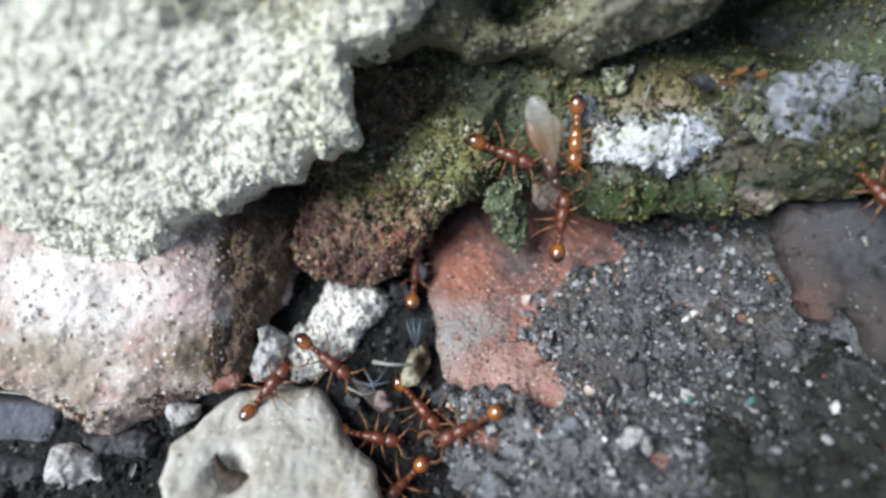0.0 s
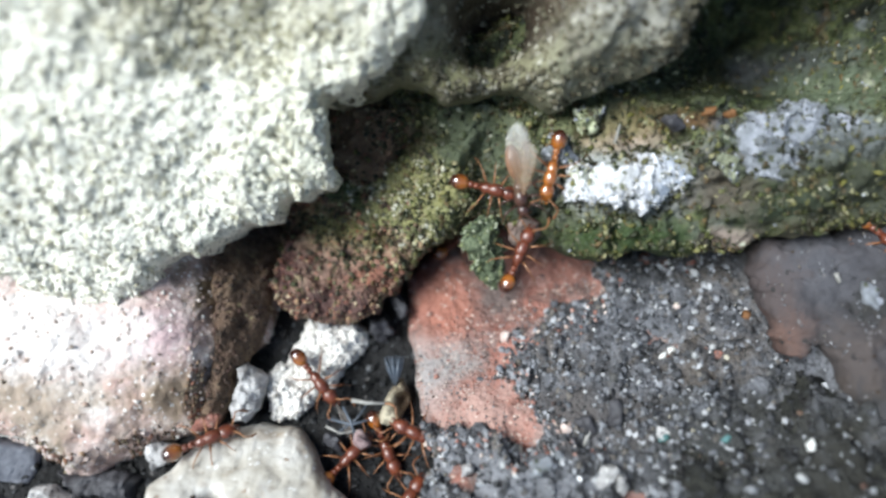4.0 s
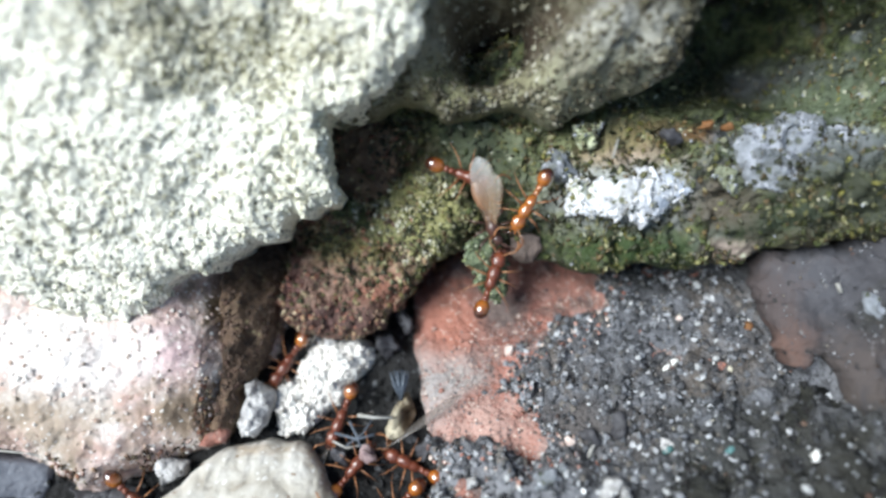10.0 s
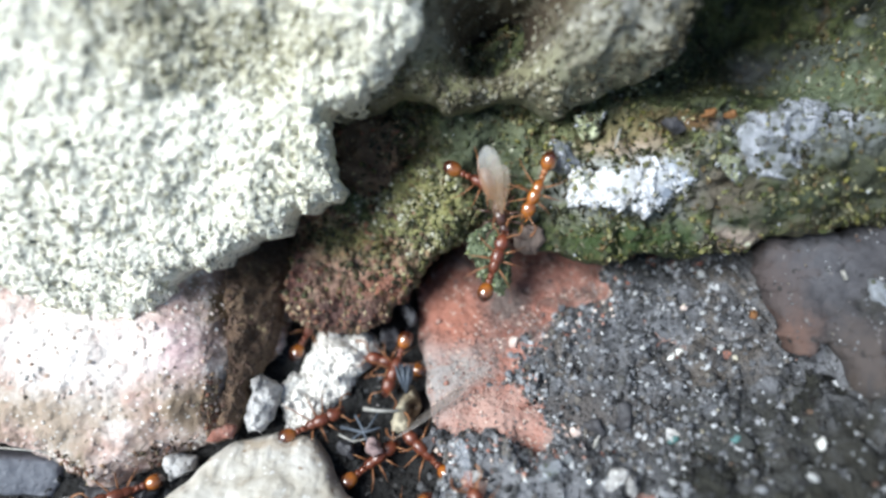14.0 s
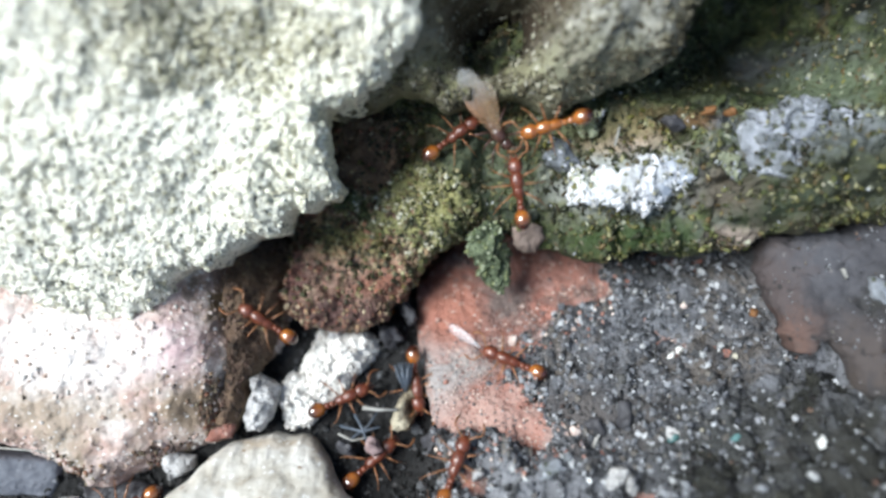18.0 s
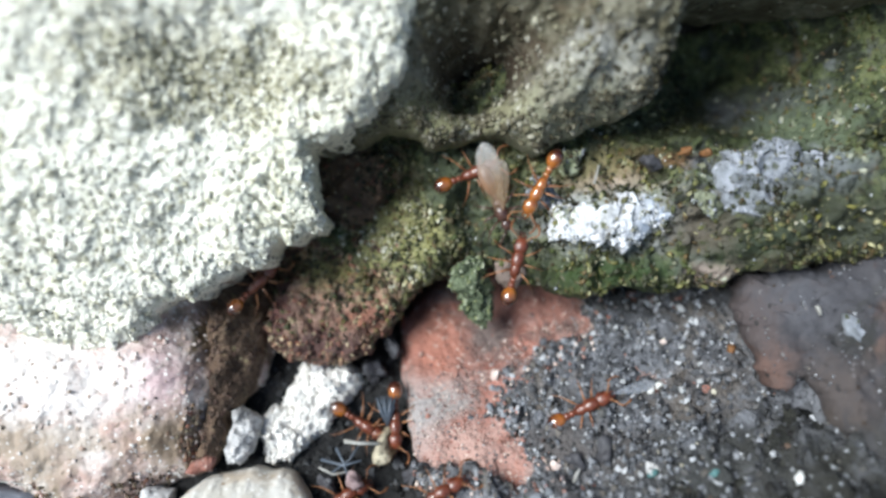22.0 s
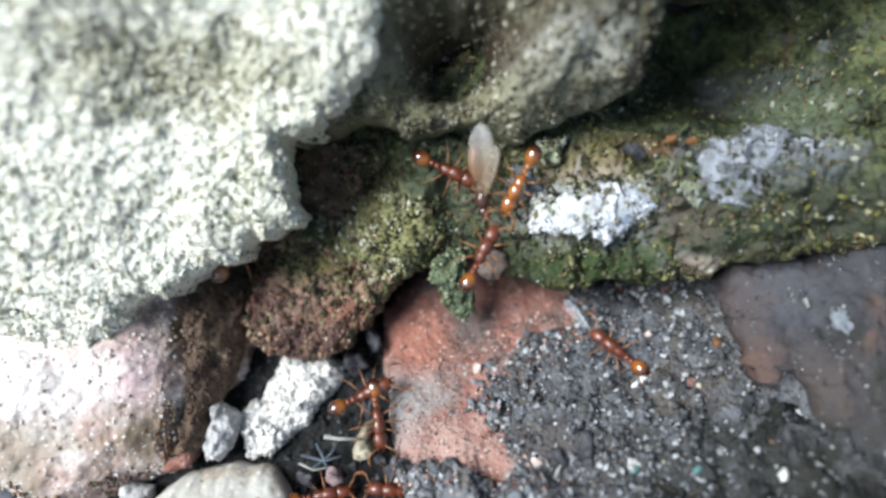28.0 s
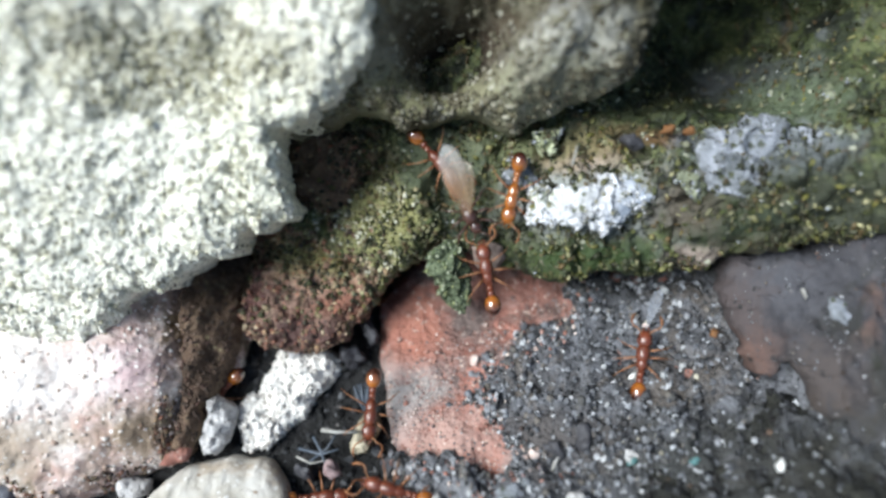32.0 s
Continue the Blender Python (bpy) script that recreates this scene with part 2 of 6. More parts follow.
EARTHY = material("red_brown_earthy_stone", [(0.28, (0.0575, 0.0345, 0.0276)), (0.42, (0.196, 0.121, 0.0897)), (0.56, (0.345, 0.213, 0.155)), (0.72, (0.506, 0.38, 0.265))], 0.6,
                  specks=[((0.54, 0.45, 0.28), 0.12), ((0.03, 0.02, 0.016), 0.2), ((0.38, 0.14, 0.08), 0.12)], speck_scale=2.4, cells=2.4, grain_bump=1.0, bump=0.8, rough=0.65,
                  stain=(0.19, 0.18, 0.075), stain_scale=0.16, stain_cut=0.54, more=(((0.27, 0.22, 0.17), 0.2, 0.58), ((0.06, 0.035, 0.027), 0.15, 0.56)),
                  # first spot: the shaded underside, put into the colour as dark maroon
                  spots=[(-7.5, -4.9, 5.5, 1.6, (0.075, 0.036, 0.03)), (-3.9, -2.7, 2.2, 1.2, (0.20, 0.085, 0.055)), (-6.8, 0.6, 5.1, 1.5, (0.19, 0.17, 0.065)), (-10.8, -1.7, 1.6, 2.6, (0.11, 0.05, 0.042))])
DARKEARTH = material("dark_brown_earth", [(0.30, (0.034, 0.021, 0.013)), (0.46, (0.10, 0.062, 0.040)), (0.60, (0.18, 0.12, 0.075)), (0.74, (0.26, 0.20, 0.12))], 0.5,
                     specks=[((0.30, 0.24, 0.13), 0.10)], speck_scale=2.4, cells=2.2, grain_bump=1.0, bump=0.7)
PINK = material("pink_sandstone", [(0.30, (0.24, 0.15, 0.11)), (0.41, (0.46, 0.31, 0.27)), (0.50, (0.58, 0.45, 0.41)), (0.60, (0.68, 0.62, 0.58))], 0.26,
                specks=[((0.20, 0.15, 0.11), 0.05), ((0.74, 0.71, 0.68), 0.2)], speck_scale=2.4, cells=2.0, grain_bump=0.8, bump=0.5,
                stain=(0.24, 0.185, 0.13), stain_scale=0.10, stain_cut=0.55,
                # last spot: shade in the gap under the pale block, put into the colour
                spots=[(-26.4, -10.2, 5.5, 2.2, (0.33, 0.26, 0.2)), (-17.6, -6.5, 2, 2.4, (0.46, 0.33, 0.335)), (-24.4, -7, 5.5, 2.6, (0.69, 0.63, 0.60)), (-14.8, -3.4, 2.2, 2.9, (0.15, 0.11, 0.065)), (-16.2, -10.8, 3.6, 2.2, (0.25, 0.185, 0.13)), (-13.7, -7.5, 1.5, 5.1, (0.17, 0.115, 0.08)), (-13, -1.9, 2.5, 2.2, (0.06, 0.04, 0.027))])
BRICK = material("dusty_red_brick", [(0.28, (0.11, 0.045, 0.034)), (0.42, (0.23, 0.095, 0.070)), (0.56, (0.33, 0.15, 0.115)), (0.72, (0.42, 0.27, 0.225))], 0.5,
                 specks=[((0.07, 0.05, 0.046), 0.10), ((0.50, 0.38, 0.32), 0.12), ((0.20, 0.06, 0.04), 0.12)], speck_scale=2.4, cells=2.6, grain_bump=0.9, bump=0.7,
                 stain=(0.27, 0.215, 0.20), stain_scale=0.22, stain_cut=0.50, more=(((0.12, 0.075, 0.064), 0.3, 0.54), ((0.19, 0.165, 0.16), 0.2, 0.55)),
                 spots=[(0.6, -8.4, 2.9, 2, (0.27, 0.24, 0.225)), (-0.6, -9.8, 1.8, 2.2, (0.3, 0.27, 0.26)), (4.4, -4.1, 2.2, 2, (0.13, 0.095, 0.085)), (7.7, -1.8, 4, 1.1, (0.29, 0.135, 0.105)), (3.2, -11.2, 3.3, 1.6, (0.40, 0.25, 0.21)), (0.6, -5.1, 2.2, 2.4, (0.31, 0.13, 0.092))])
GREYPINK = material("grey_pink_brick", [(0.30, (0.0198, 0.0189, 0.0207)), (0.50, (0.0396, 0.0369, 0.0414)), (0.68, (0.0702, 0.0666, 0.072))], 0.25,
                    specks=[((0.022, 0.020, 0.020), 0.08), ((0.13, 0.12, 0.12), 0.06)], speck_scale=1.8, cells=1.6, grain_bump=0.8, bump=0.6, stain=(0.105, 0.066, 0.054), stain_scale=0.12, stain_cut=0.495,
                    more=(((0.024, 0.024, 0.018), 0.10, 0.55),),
                    # first spot: the lower corner's shade, put into the brick's colour
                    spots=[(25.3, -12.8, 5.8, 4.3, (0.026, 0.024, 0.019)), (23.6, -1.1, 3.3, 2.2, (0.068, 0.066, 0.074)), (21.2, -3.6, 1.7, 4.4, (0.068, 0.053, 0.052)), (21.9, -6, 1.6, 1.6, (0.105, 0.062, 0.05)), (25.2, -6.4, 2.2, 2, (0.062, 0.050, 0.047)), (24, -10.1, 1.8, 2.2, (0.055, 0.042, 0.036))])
SOIL = material("dark_gritty_soil", [(0.28, (0.030, 0.030, 0.032)), (0.46, (0.078, 0.078, 0.085)), (0.64, (0.165, 0.165, 0.18))], 0.8,
                specks=[((0.30, 0.305, 0.32), 0.10), ((0.014, 0.014, 0.015), 0.25)], speck_scale=2.8, cells=3.0, grain_bump=1.0, bump=0.7, more=(((0.10, 0.084, 0.072), 0.13, 0.56), ((0.125, 0.128, 0.142), 0.16, 0.55)),
                # first spot: shade over the lower right corner, put into the soil's colour
                spots=[(23.1, -13.3, 8.3, 4.7, (0.022, 0.021, 0.017)), (17.5, -12.3, 4.3, 2.2, (0.04, 0.04, 0.038)), (2.3, -14.7, 4.3, 2.2, (0.20, 0.20, 0.215)), (9.6, -10.9, 4, 1.6, (0.085, 0.075, 0.072)), (15.2, -1.3, 5.4, 1.1, (0.028, 0.028, 0.028))])
# near black: the shade of crevice and gaps is put into this colour
PITSOIL = material("shade_black_soil", [(0.30, (0.00375, 0.00375, 0.00375)), (0.52, (0.00975, 0.009, 0.009)), (0.70, (0.0255, 0.0248, 0.0255))], 0.6,
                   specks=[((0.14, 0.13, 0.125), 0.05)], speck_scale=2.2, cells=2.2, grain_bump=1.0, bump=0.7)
LIME = material("white_lime_crust", [(0.30, (0.24, 0.24, 0.225)), (0.42, (0.44, 0.44, 0.455)), (0.54, (0.66, 0.66, 0.69))], 0.45,
                specks=[((0.10, 0.105, 0.06), 0.14), ((0.70, 0.70, 0.72), 0.15)], speck_scale=1.6, cells=1.8, grain_bump=0.7, bump=0.6, stain=(0.22, 0.21, 0.15), stain_scale=0.26, stain_cut=0.56,
                spots=[(15.9, 5.1, 2.0, 1.3, (0.30, 0.33, 0.39)), (8.9, 4.9, 1.5, 1.2, (0.50, 0.51, 0.38)), (14.3, 3.1, 1.4, 0.8, (0.27, 0.30, 0.36))])
PALEGREEN = material("pale_grey_green_lichen", [(0.32, (0.05, 0.055, 0.035)), (0.46, (0.13, 0.14, 0.09)), (0.62, (0.28, 0.29, 0.20))], 0.8,
                     specks=[((0.05, 0.055, 0.03), 0.2), ((0.44, 0.44, 0.34), 0.12)], speck_scale=2.0, cells=2.0, grain_bump=0.9, bump=0.8, stain=(0.10, 0.12, 0.045), stain_scale=0.35, stain_cut=0.53)
TUFT = material("grey_green_moss_tuft", [(0.32, (0.018, 0.026, 0.014)), (0.46, (0.055, 0.070, 0.038)), (0.60, (0.13, 0.155, 0.09))], 0.8, specks=[((0.02, 0.03, 0.012), 0.2), ((0.34, 0.36, 0.22), 0.12)], speck_scale=2.0, cells=2.0, grain_bump=0.9, bump=0.8)
KNOB = material("pale_yellow_green_lichen", [(0.32, (0.16, 0.17, 0.09)), (0.46, (0.36, 0.38, 0.22)), (0.60, (0.58, 0.60, 0.42))], 0.9, specks=[((0.08, 0.09, 0.04), 0.15), ((0.70, 0.70, 0.56), 0.15)], speck_scale=2.0, cells=2.0, grain_bump=0.9, bump=0.8)
BLUEGREY = material("blue_grey_lichen_crust", [(0.32, (0.085, 0.09, 0.085)), (0.46, (0.19, 0.20, 0.22)), (0.62, (0.32, 0.33, 0.37))], 0.5,
                    specks=[((0.06, 0.065, 0.035), 0.2), ((0.42, 0.43, 0.46), 0.12)], speck_scale=1.6, cells=1.8, grain_bump=0.9, bump=0.7, stain=(0.07, 0.075, 0.035), stain_scale=0.3, stain_cut=0.55)
CRUMB = material("white_mortar_crumb", [(0.30, (0.50, 0.45, 0.40)), (0.42, (0.74, 0.70, 0.65)), (0.56, (0.84, 0.81, 0.76))], 0.9,
                 specks=[((0.24, 0.20, 0.17), 0.12)], speck_scale=2.0, cells=2.6, grain_bump=0.7, bump=0.5)
GREYSTONE = material("grey_rough_pebble", [(0.30, (0.20, 0.19, 0.185)), (0.48, (0.42, 0.405, 0.40)), (0.66, (0.62, 0.60, 0.59))], 0.9, cells=2.4, grain_bump=0.9, bump=0.8, specks=[((0.70, 0.68, 0.66), 0.2), ((0.10, 0.09, 0.085), 0.15)], speck_scale=2.2)
CREAM = material("cream_flint_pebble", [(0.30, (0.32, 0.275, 0.22)), (0.46, (0.48, 0.445, 0.39)), (0.62, (0.58, 0.55, 0.51))], 0.35, rough=0.45, cells=1.6, grain_bump=0.45, bump=0.4,
                 specks=[((0.26, 0.19, 0.14), 0.12), ((0.68, 0.66, 0.64), 0.15)], speck_scale=1.8, stain=(0.42, 0.34, 0.26), stain_scale=0.2, stain_cut=0.55)
# soil of the lower right corner with the shade put into its colour
SHADED = material("shaded_olive_soil", [(0.28, (0.005, 0.005, 0.004)), (0.46, (0.015, 0.015, 0.012)), (0.64, (0.036, 0.035, 0.027))], 0.8,
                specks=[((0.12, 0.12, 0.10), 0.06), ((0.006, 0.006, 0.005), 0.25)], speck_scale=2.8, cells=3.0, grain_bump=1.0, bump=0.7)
SLATE = material("dark_slate_chip", [(0.30, (0.0245, 0.0231, 0.0259)), (0.50, (0.0525, 0.0504, 0.056)), (0.70, (0.098, 0.0945, 0.101))], 0.5, rough=0.6, cells=1.4, grain_bump=0.5)
BLUESLATE = material("blue_grey_slate_face", [(0.30, (0.085, 0.088, 0.105)), (0.50, (0.15, 0.155, 0.18)), (0.70, (0.24, 0.245, 0.27))], 0.5, rough=0.5, cells=1.6, grain_bump=0.5, specks=[((0.36, 0.36, 0.38), 0.06), ((0.05, 0.05, 0.055), 0.12)], speck_scale=2.0)
ANTRED = material("amber_red_ant_skin", [(0.3, (0.050, 0.012, 0.007)), (0.6, (0.150, 0.038, 0.016))], 1.6, rough=0.36, bump=0.12, grain_bump=0.3, coat=0.4, spec=0.5)
ANTGOLD = material("glossy_amber_gaster", [(0.3, (0.15, 0.040, 0.006)), (0.6, (0.32, 0.105, 0.015))], 0.9, rough=0.16, bump=0.03, grain_bump=0.06, coat=1.0, spec=0.9, tip=((0.035, 0.008, 0.004), -1.35, -2.0))
PREYBROWN = material("pale_brown_soft_skin", [(0.3, (0.10, 0.042, 0.022)), (0.6, (0.22, 0.11, 0.062))], 1.0, rough=0.35, bump=0.05, grain_bump=0.1, coat=0.4)
ANTLEG = material("honey_ant_leg", [(0.3, (0.13, 0.045, 0.018)), (0.6, (0.30, 0.14, 0.065))], 1.5, rough=0.3, bump=0.02, grain_bump=0.05)
ANTDARK = material("dark_brown_winged_ant_skin", [(0.3, (0.025, 0.012, 0.010)), (0.6, (0.075, 0.035, 0.026))], 1.2, rough=0.3, bump=0.05, grain_bump=0.1, coat=0.4)
EYE = material("black_compound_eye", [(0.3, (0.008, 0.006, 0.005)), (0.6, (0.015, 0.01, 0.01))], 3.0, rough=0.2, bump=0.0, grain_bump=0.1)
STRAW = material("dry_grey_plant_fibre", [(0.3, (0.17, 0.16, 0.14)), (0.6, (0.33, 0.32, 0.30))], 1.2, rough=0.6, bump=0.1, grain_bump=0.2)
BROWNLEAF = material("dark_brown_dry_leaf", [(0.3, (0.02, 0.013, 0.009)), (0.6, (0.07, 0.045, 0.03))], 0.9, rough=0.6, bump=0.4, grain_bump=0.4)
HUSK = material("tan_seed_husk", [(0.36, (0.035, 0.025, 0.016)), (0.5, (0.13, 0.10, 0.06)), (0.64, (0.34, 0.29, 0.20))], 1.3, rough=0.5, bump=0.6, grain_bump=0.6, spots=[(-3.2, -11.7, 0.6, 1.0, (0.42, 0.37, 0.27)), (-2.1, -11.3, 0.5, 1.0, (0.06, 0.038, 0.022))])
BLUEBIT = material("blue_grey_leaf_scrap", [(0.3, (0.030, 0.036, 0.046)), (0.6, (0.085, 0.10, 0.125))], 0.9, rough=0.45, bump=0.2, grain_bump=0.3)
PLAIN = [(0.3, (0.7, 0.7, 0.7)), (0.6, (1.0, 1.0, 1.0))]
GRITMIX = material("mixed_grey_grit", PLAIN, 1.5, rough=0.6, grain_bump=0.6, palette=[(0.026, 0.026, 0.028), (0.07, 0.07, 0.076), (0.13, 0.131, 0.142), (0.045, 0.045, 0.048), (0.19, 0.194, 0.21), (0.10, 0.094, 0.09), (0.04, 0.04, 0.043), (0.15, 0.132, 0.115), (0.06, 0.06, 0.065), (0.27, 0.273, 0.29), (0.11, 0.112, 0.125), (0.44, 0.44, 0.45), (0.055, 0.055, 0.06), (0.17, 0.172, 0.185), (0.035, 0.035, 0.037), (0.22, 0.225, 0.24)])
BRICKMIX = material("brick_grain_mix", PLAIN, 1.5, rough=0.6, grain_bump=0.6, palette=[(0.05, 0.032, 0.028), (0.70, 0.58, 0.50), (0.16, 0.07, 0.05), (0.34, 0.16, 0.12), (0.42, 0.24, 0.19), (0.24, 0.10, 0.072), (0.50, 0.37, 0.31), (0.30, 0.14, 0.105), (0.12, 0.10, 0.10), (0.40, 0.21, 0.16), (0.62, 0.52, 0.46), (0.36, 0.27, 0.24)])
DUSTMIX = material("grey_dust_mix", PLAIN, 1.5, rough=0.75, grain_bump=0.6, palette=[(0.20, 0.18, 0.178), (0.26, 0.23, 0.222), (0.15, 0.14, 0.142), (0.32, 0.28, 0.27), (0.12, 0.115, 0.118), (0.36, 0.33, 0.315), (0.28, 0.19, 0.165)])
MOSSMIX = material("moss_leaflets", [(0.36, (0.186, 0.192, 0.133)), (0.47, (0.6, 0.6, 0.55)), (0.62, (1.3, 1.25, 1.1))], 0.22, rough=0.5, grain_bump=0.6, palette=[(0.023, 0.027, 0.011), (0.06, 0.068, 0.019), (0.128, 0.124, 0.032), (0.039, 0.045, 0.016), (0.099, 0.07, 0.032), (0.058, 0.059, 0.025), (0.156, 0.152, 0.062), (0.099, 0.099, 0.067), (0.099, 0.07, 0.032), (0.032, 0.038, 0.012), (0.046, 0.043, 0.024), (0.278, 0.266, 0.162)])
MOSSBITS = material("single_moss_clumps", PLAIN, 1.5, rough=0.55, grain_bump=0.8, single=True, palette=[(0.03, 0.04, 0.013), (0.07, 0.085, 0.026), (0.12, 0.125, 0.04), (0.05, 0.062, 0.022), (0.09, 0.07, 0.034), (0.16, 0.16, 0.06), (0.11, 0.115, 0.08), (0.24, 0.24, 0.16)])
LIMEMIX = material("lime_grain_mix", PLAIN, 1.5, rough=0.8, grain_bump=0.6, palette=[(0.62, 0.62, 0.64), (0.72, 0.72, 0.74), (0.40, 0.41, 0.44), (0.66, 0.65, 0.65), (0.24, 0.25, 0.24), (0.50, 0.50, 0.53), (0.30, 0.28, 0.20)])
LICHENMIX = material("lichen_grain_mix", PLAIN, 1.5, rough=0.8, grain_bump=0.6, palette=[(0.20, 0.21, 0.24), (0.30, 0.31, 0.35), (0.13, 0.14, 0.14), (0.38, 0.39, 0.43), (0.08, 0.09, 0.05), (0.24, 0.25, 0.28), (0.16, 0.17, 0.12)])
GREENMIX = material("grey_green_mix", PLAIN, 1.5, rough=0.8, grain_bump=0.6, palette=[(0.09, 0.11, 0.06), (0.15, 0.18, 0.11), (0.05, 0.065, 0.03), (0.36, 0.38, 0.27), (0.12, 0.15, 0.06), (0.025, 0.035, 0.016), (0.20, 0.22, 0.10)])
# light on the left slope put into colour, like MOSSY's spot at (-2, 2.9)
SUNMOSS = material("sunlit_moss_tips", PLAIN, 1.5, rough=0.5, grain_bump=0.6, palette=[(0.42, 0.40, 0.26), (0.26, 0.25, 0.10), (0.18, 0.18, 0.065), (0.55, 0.53, 0.42), (0.30, 0.26, 0.14), (0.14, 0.13, 0.06)])
WORNMIX = material("olive_weathered_grain_mix", PLAIN, 1.5, rough=0.85, grain_bump=0.6, palette=[(0.40, 0.38, 0.26), (0.54, 0.51, 0.38), (0.66, 0.63, 0.50), (0.22, 0.205, 0.125), (0.46, 0.43, 0.30), (0.72, 0.69, 0.58)])
SPECKMIX = material("pale_speck_mix", PLAIN, 1.5, rough=0.45, grain_bump=0.4, palette=[(0.66, 0.65, 0.64), (0.34, 0.35, 0.38), (0.50, 0.46, 0.36), (0.74, 0.74, 0.73), (0.26, 0.27, 0.30), (0.38, 0.39, 0.41), (0.46, 0.47, 0.49), (0.30, 0.31, 0.33)])
GRAINS = material("single_grey_grains", PLAIN, 1.5, rough=0.6, grain_bump=0.6, single=True, palette=[(0.07, 0.07, 0.075), (0.12, 0.12, 0.13), (0.18, 0.183, 0.20), (0.09, 0.086, 0.082), (0.23, 0.233, 0.25), (0.14, 0.125, 0.11), (0.06, 0.06, 0.064), (0.30, 0.30, 0.32), (0.10, 0.10, 0.11), (0.42, 0.42, 0.42)])
BRICKGRAINS = material("single_brick_grains", PLAIN, 1.5, rough=0.7, grain_bump=0.6, single=True, palette=[(0.34, 0.16, 0.12), (0.46, 0.30, 0.25), (0.24, 0.10, 0.072), (0.55, 0.43, 0.37), (0.16, 0.12, 0.115), (0.40, 0.21, 0.16)])
PALEGRAINS = material("single_pale_grains", PLAIN, 1.5, rough=0.85, grain_bump=0.6, single=True, palette=[(0.85, 0.83, 0.72), (0.88, 0.86, 0.77), (0.74, 0.72, 0.58), (0.86, 0.84, 0.74), (0.56, 0.53, 0.38)])
OLIVEGRAINS = material("single_olive_grains", PLAIN, 1.5, rough=0.8, grain_bump=0.6, single=True, palette=[(0.126, 0.113, 0.072), (0.198, 0.184, 0.126), (0.27, 0.257, 0.189), (0.342, 0.324, 0.261), (0.09, 0.0765, 0.045)])
PINKGRAINS = material("single_sandstone_grains", PLAIN, 1.5, rough=0.8, grain_bump=0.6, single=True, palette=[(0.62, 0.50, 0.45), (0.74, 0.69, 0.65), (0.52, 0.38, 0.31), (0.66, 0.58, 0.53), (0.70, 0.60, 0.55), (0.46, 0.36, 0.29)])
CRUMBGRAINS = material("single_mortar_grains", PLAIN, 1.5, rough=0.85, grain_bump=0.6, single=True, palette=[(0.78, 0.75, 0.71), (0.70, 0.66, 0.61), (0.58, 0.53, 0.48), (0.80, 0.77, 0.73)])
EARTHGRAINS = material("single_earth_crumbs", PLAIN, 1.5, rough=0.85, grain_bump=0.6, single=True, palette=[(0.06, 0.04, 0.03), (0.13, 0.085, 0.06), (0.20, 0.12, 0.08), (0.09, 0.07, 0.045), (0.26, 0.20, 0.12), (0.16, 0.07, 0.05)])
CRUMBMIX = material("crumb_grain_mix", PLAIN, 1.5, rough=0.85, grain_bump=0.6, palette=[(0.74, 0.71, 0.67), (0.80, 0.77, 0.73), (0.62, 0.58, 0.53), (0.77, 0.74, 0.70), (0.44, 0.40, 0.36), (0.70, 0.67, 0.63)])
OLIVEMIX = material("olive_stone_grains", [(0.36, (0.3, 0.28, 0.25)), (0.48, (0.75, 0.73, 0.7)), (0.6, (1.1, 1.1, 1.05))], 0.2, rough=0.8, grain_bump=0.6, palette=[(0.111, 0.0978, 0.0595), (0.17, 0.157, 0.106), (0.23, 0.217, 0.157), (0.128, 0.115, 0.0723), (0.306, 0.289, 0.23), (0.0765, 0.0663, 0.0382), (0.196, 0.178, 0.128)])
PINKMIX = material("pink_stone_grains", PLAIN, 1.5, rough=0.85, grain_bump=0.6, palette=[(0.62, 0.50, 0.45), (0.72, 0.66, 0.61), (0.56, 0.42, 0.36), (0.66, 0.56, 0.51), (0.48, 0.36, 0.29), (0.74, 0.70, 0.66), (0.60, 0.50, 0.43)])
BANKMIX = material("dark_earth_crumbs", PLAIN, 1.5, rough=0.85, grain_bump=0.6, palette=[(0.045, 0.030, 0.022), (0.085, 0.055, 0.04), (0.12, 0.078, 0.056), (0.06, 0.042, 0.03), (0.15, 0.10, 0.075), (0.10, 0.055, 0.042)])
BANKGRAINS = material("single_dark_earth_crumbs", PLAIN, 1.5, rough=0.85, grain_bump=0.6, single=True, palette=[(0.045, 0.030, 0.022), (0.085, 0.055, 0.04), (0.12, 0.078, 0.056), (0.06, 0.042, 0.03), (0.15, 0.10, 0.075), (0.10, 0.055, 0.042)])
EARTHMIX = material("earth_crumbs", [(0.34, (0.35, 0.32, 0.30)), (0.47, (0.8, 0.78, 0.75)), (0.60, (1.25, 1.22, 1.15))], 0.35, rough=0.8, grain_bump=0.6, palette=[(0.0625, 0.0425, 0.0325), (0.15, 0.0975, 0.0688), (0.225, 0.138, 0.0938), (0.0438, 0.0325, 0.025), (0.275, 0.188, 0.112), (0.188, 0.0813, 0.0562), (0.338, 0.281, 0.194), (0.112, 0.0875, 0.0562), (0.213, 0.1, 0.0688)])
PALEMIX = material("pale_mortar_grains", [(0.3, (0.86, 0.86, 0.86)), (0.6, (1.0, 1.0, 1.0))], 2.0, rough=0.85, grain_bump=0.8, palette=[(0.86, 0.83, 0.71), (0.88, 0.86, 0.76), (0.78, 0.75, 0.60), (0.87, 0.84, 0.74), (0.52, 0.49, 0.34), (0.88, 0.86, 0.77), (0.84, 0.81, 0.67)])
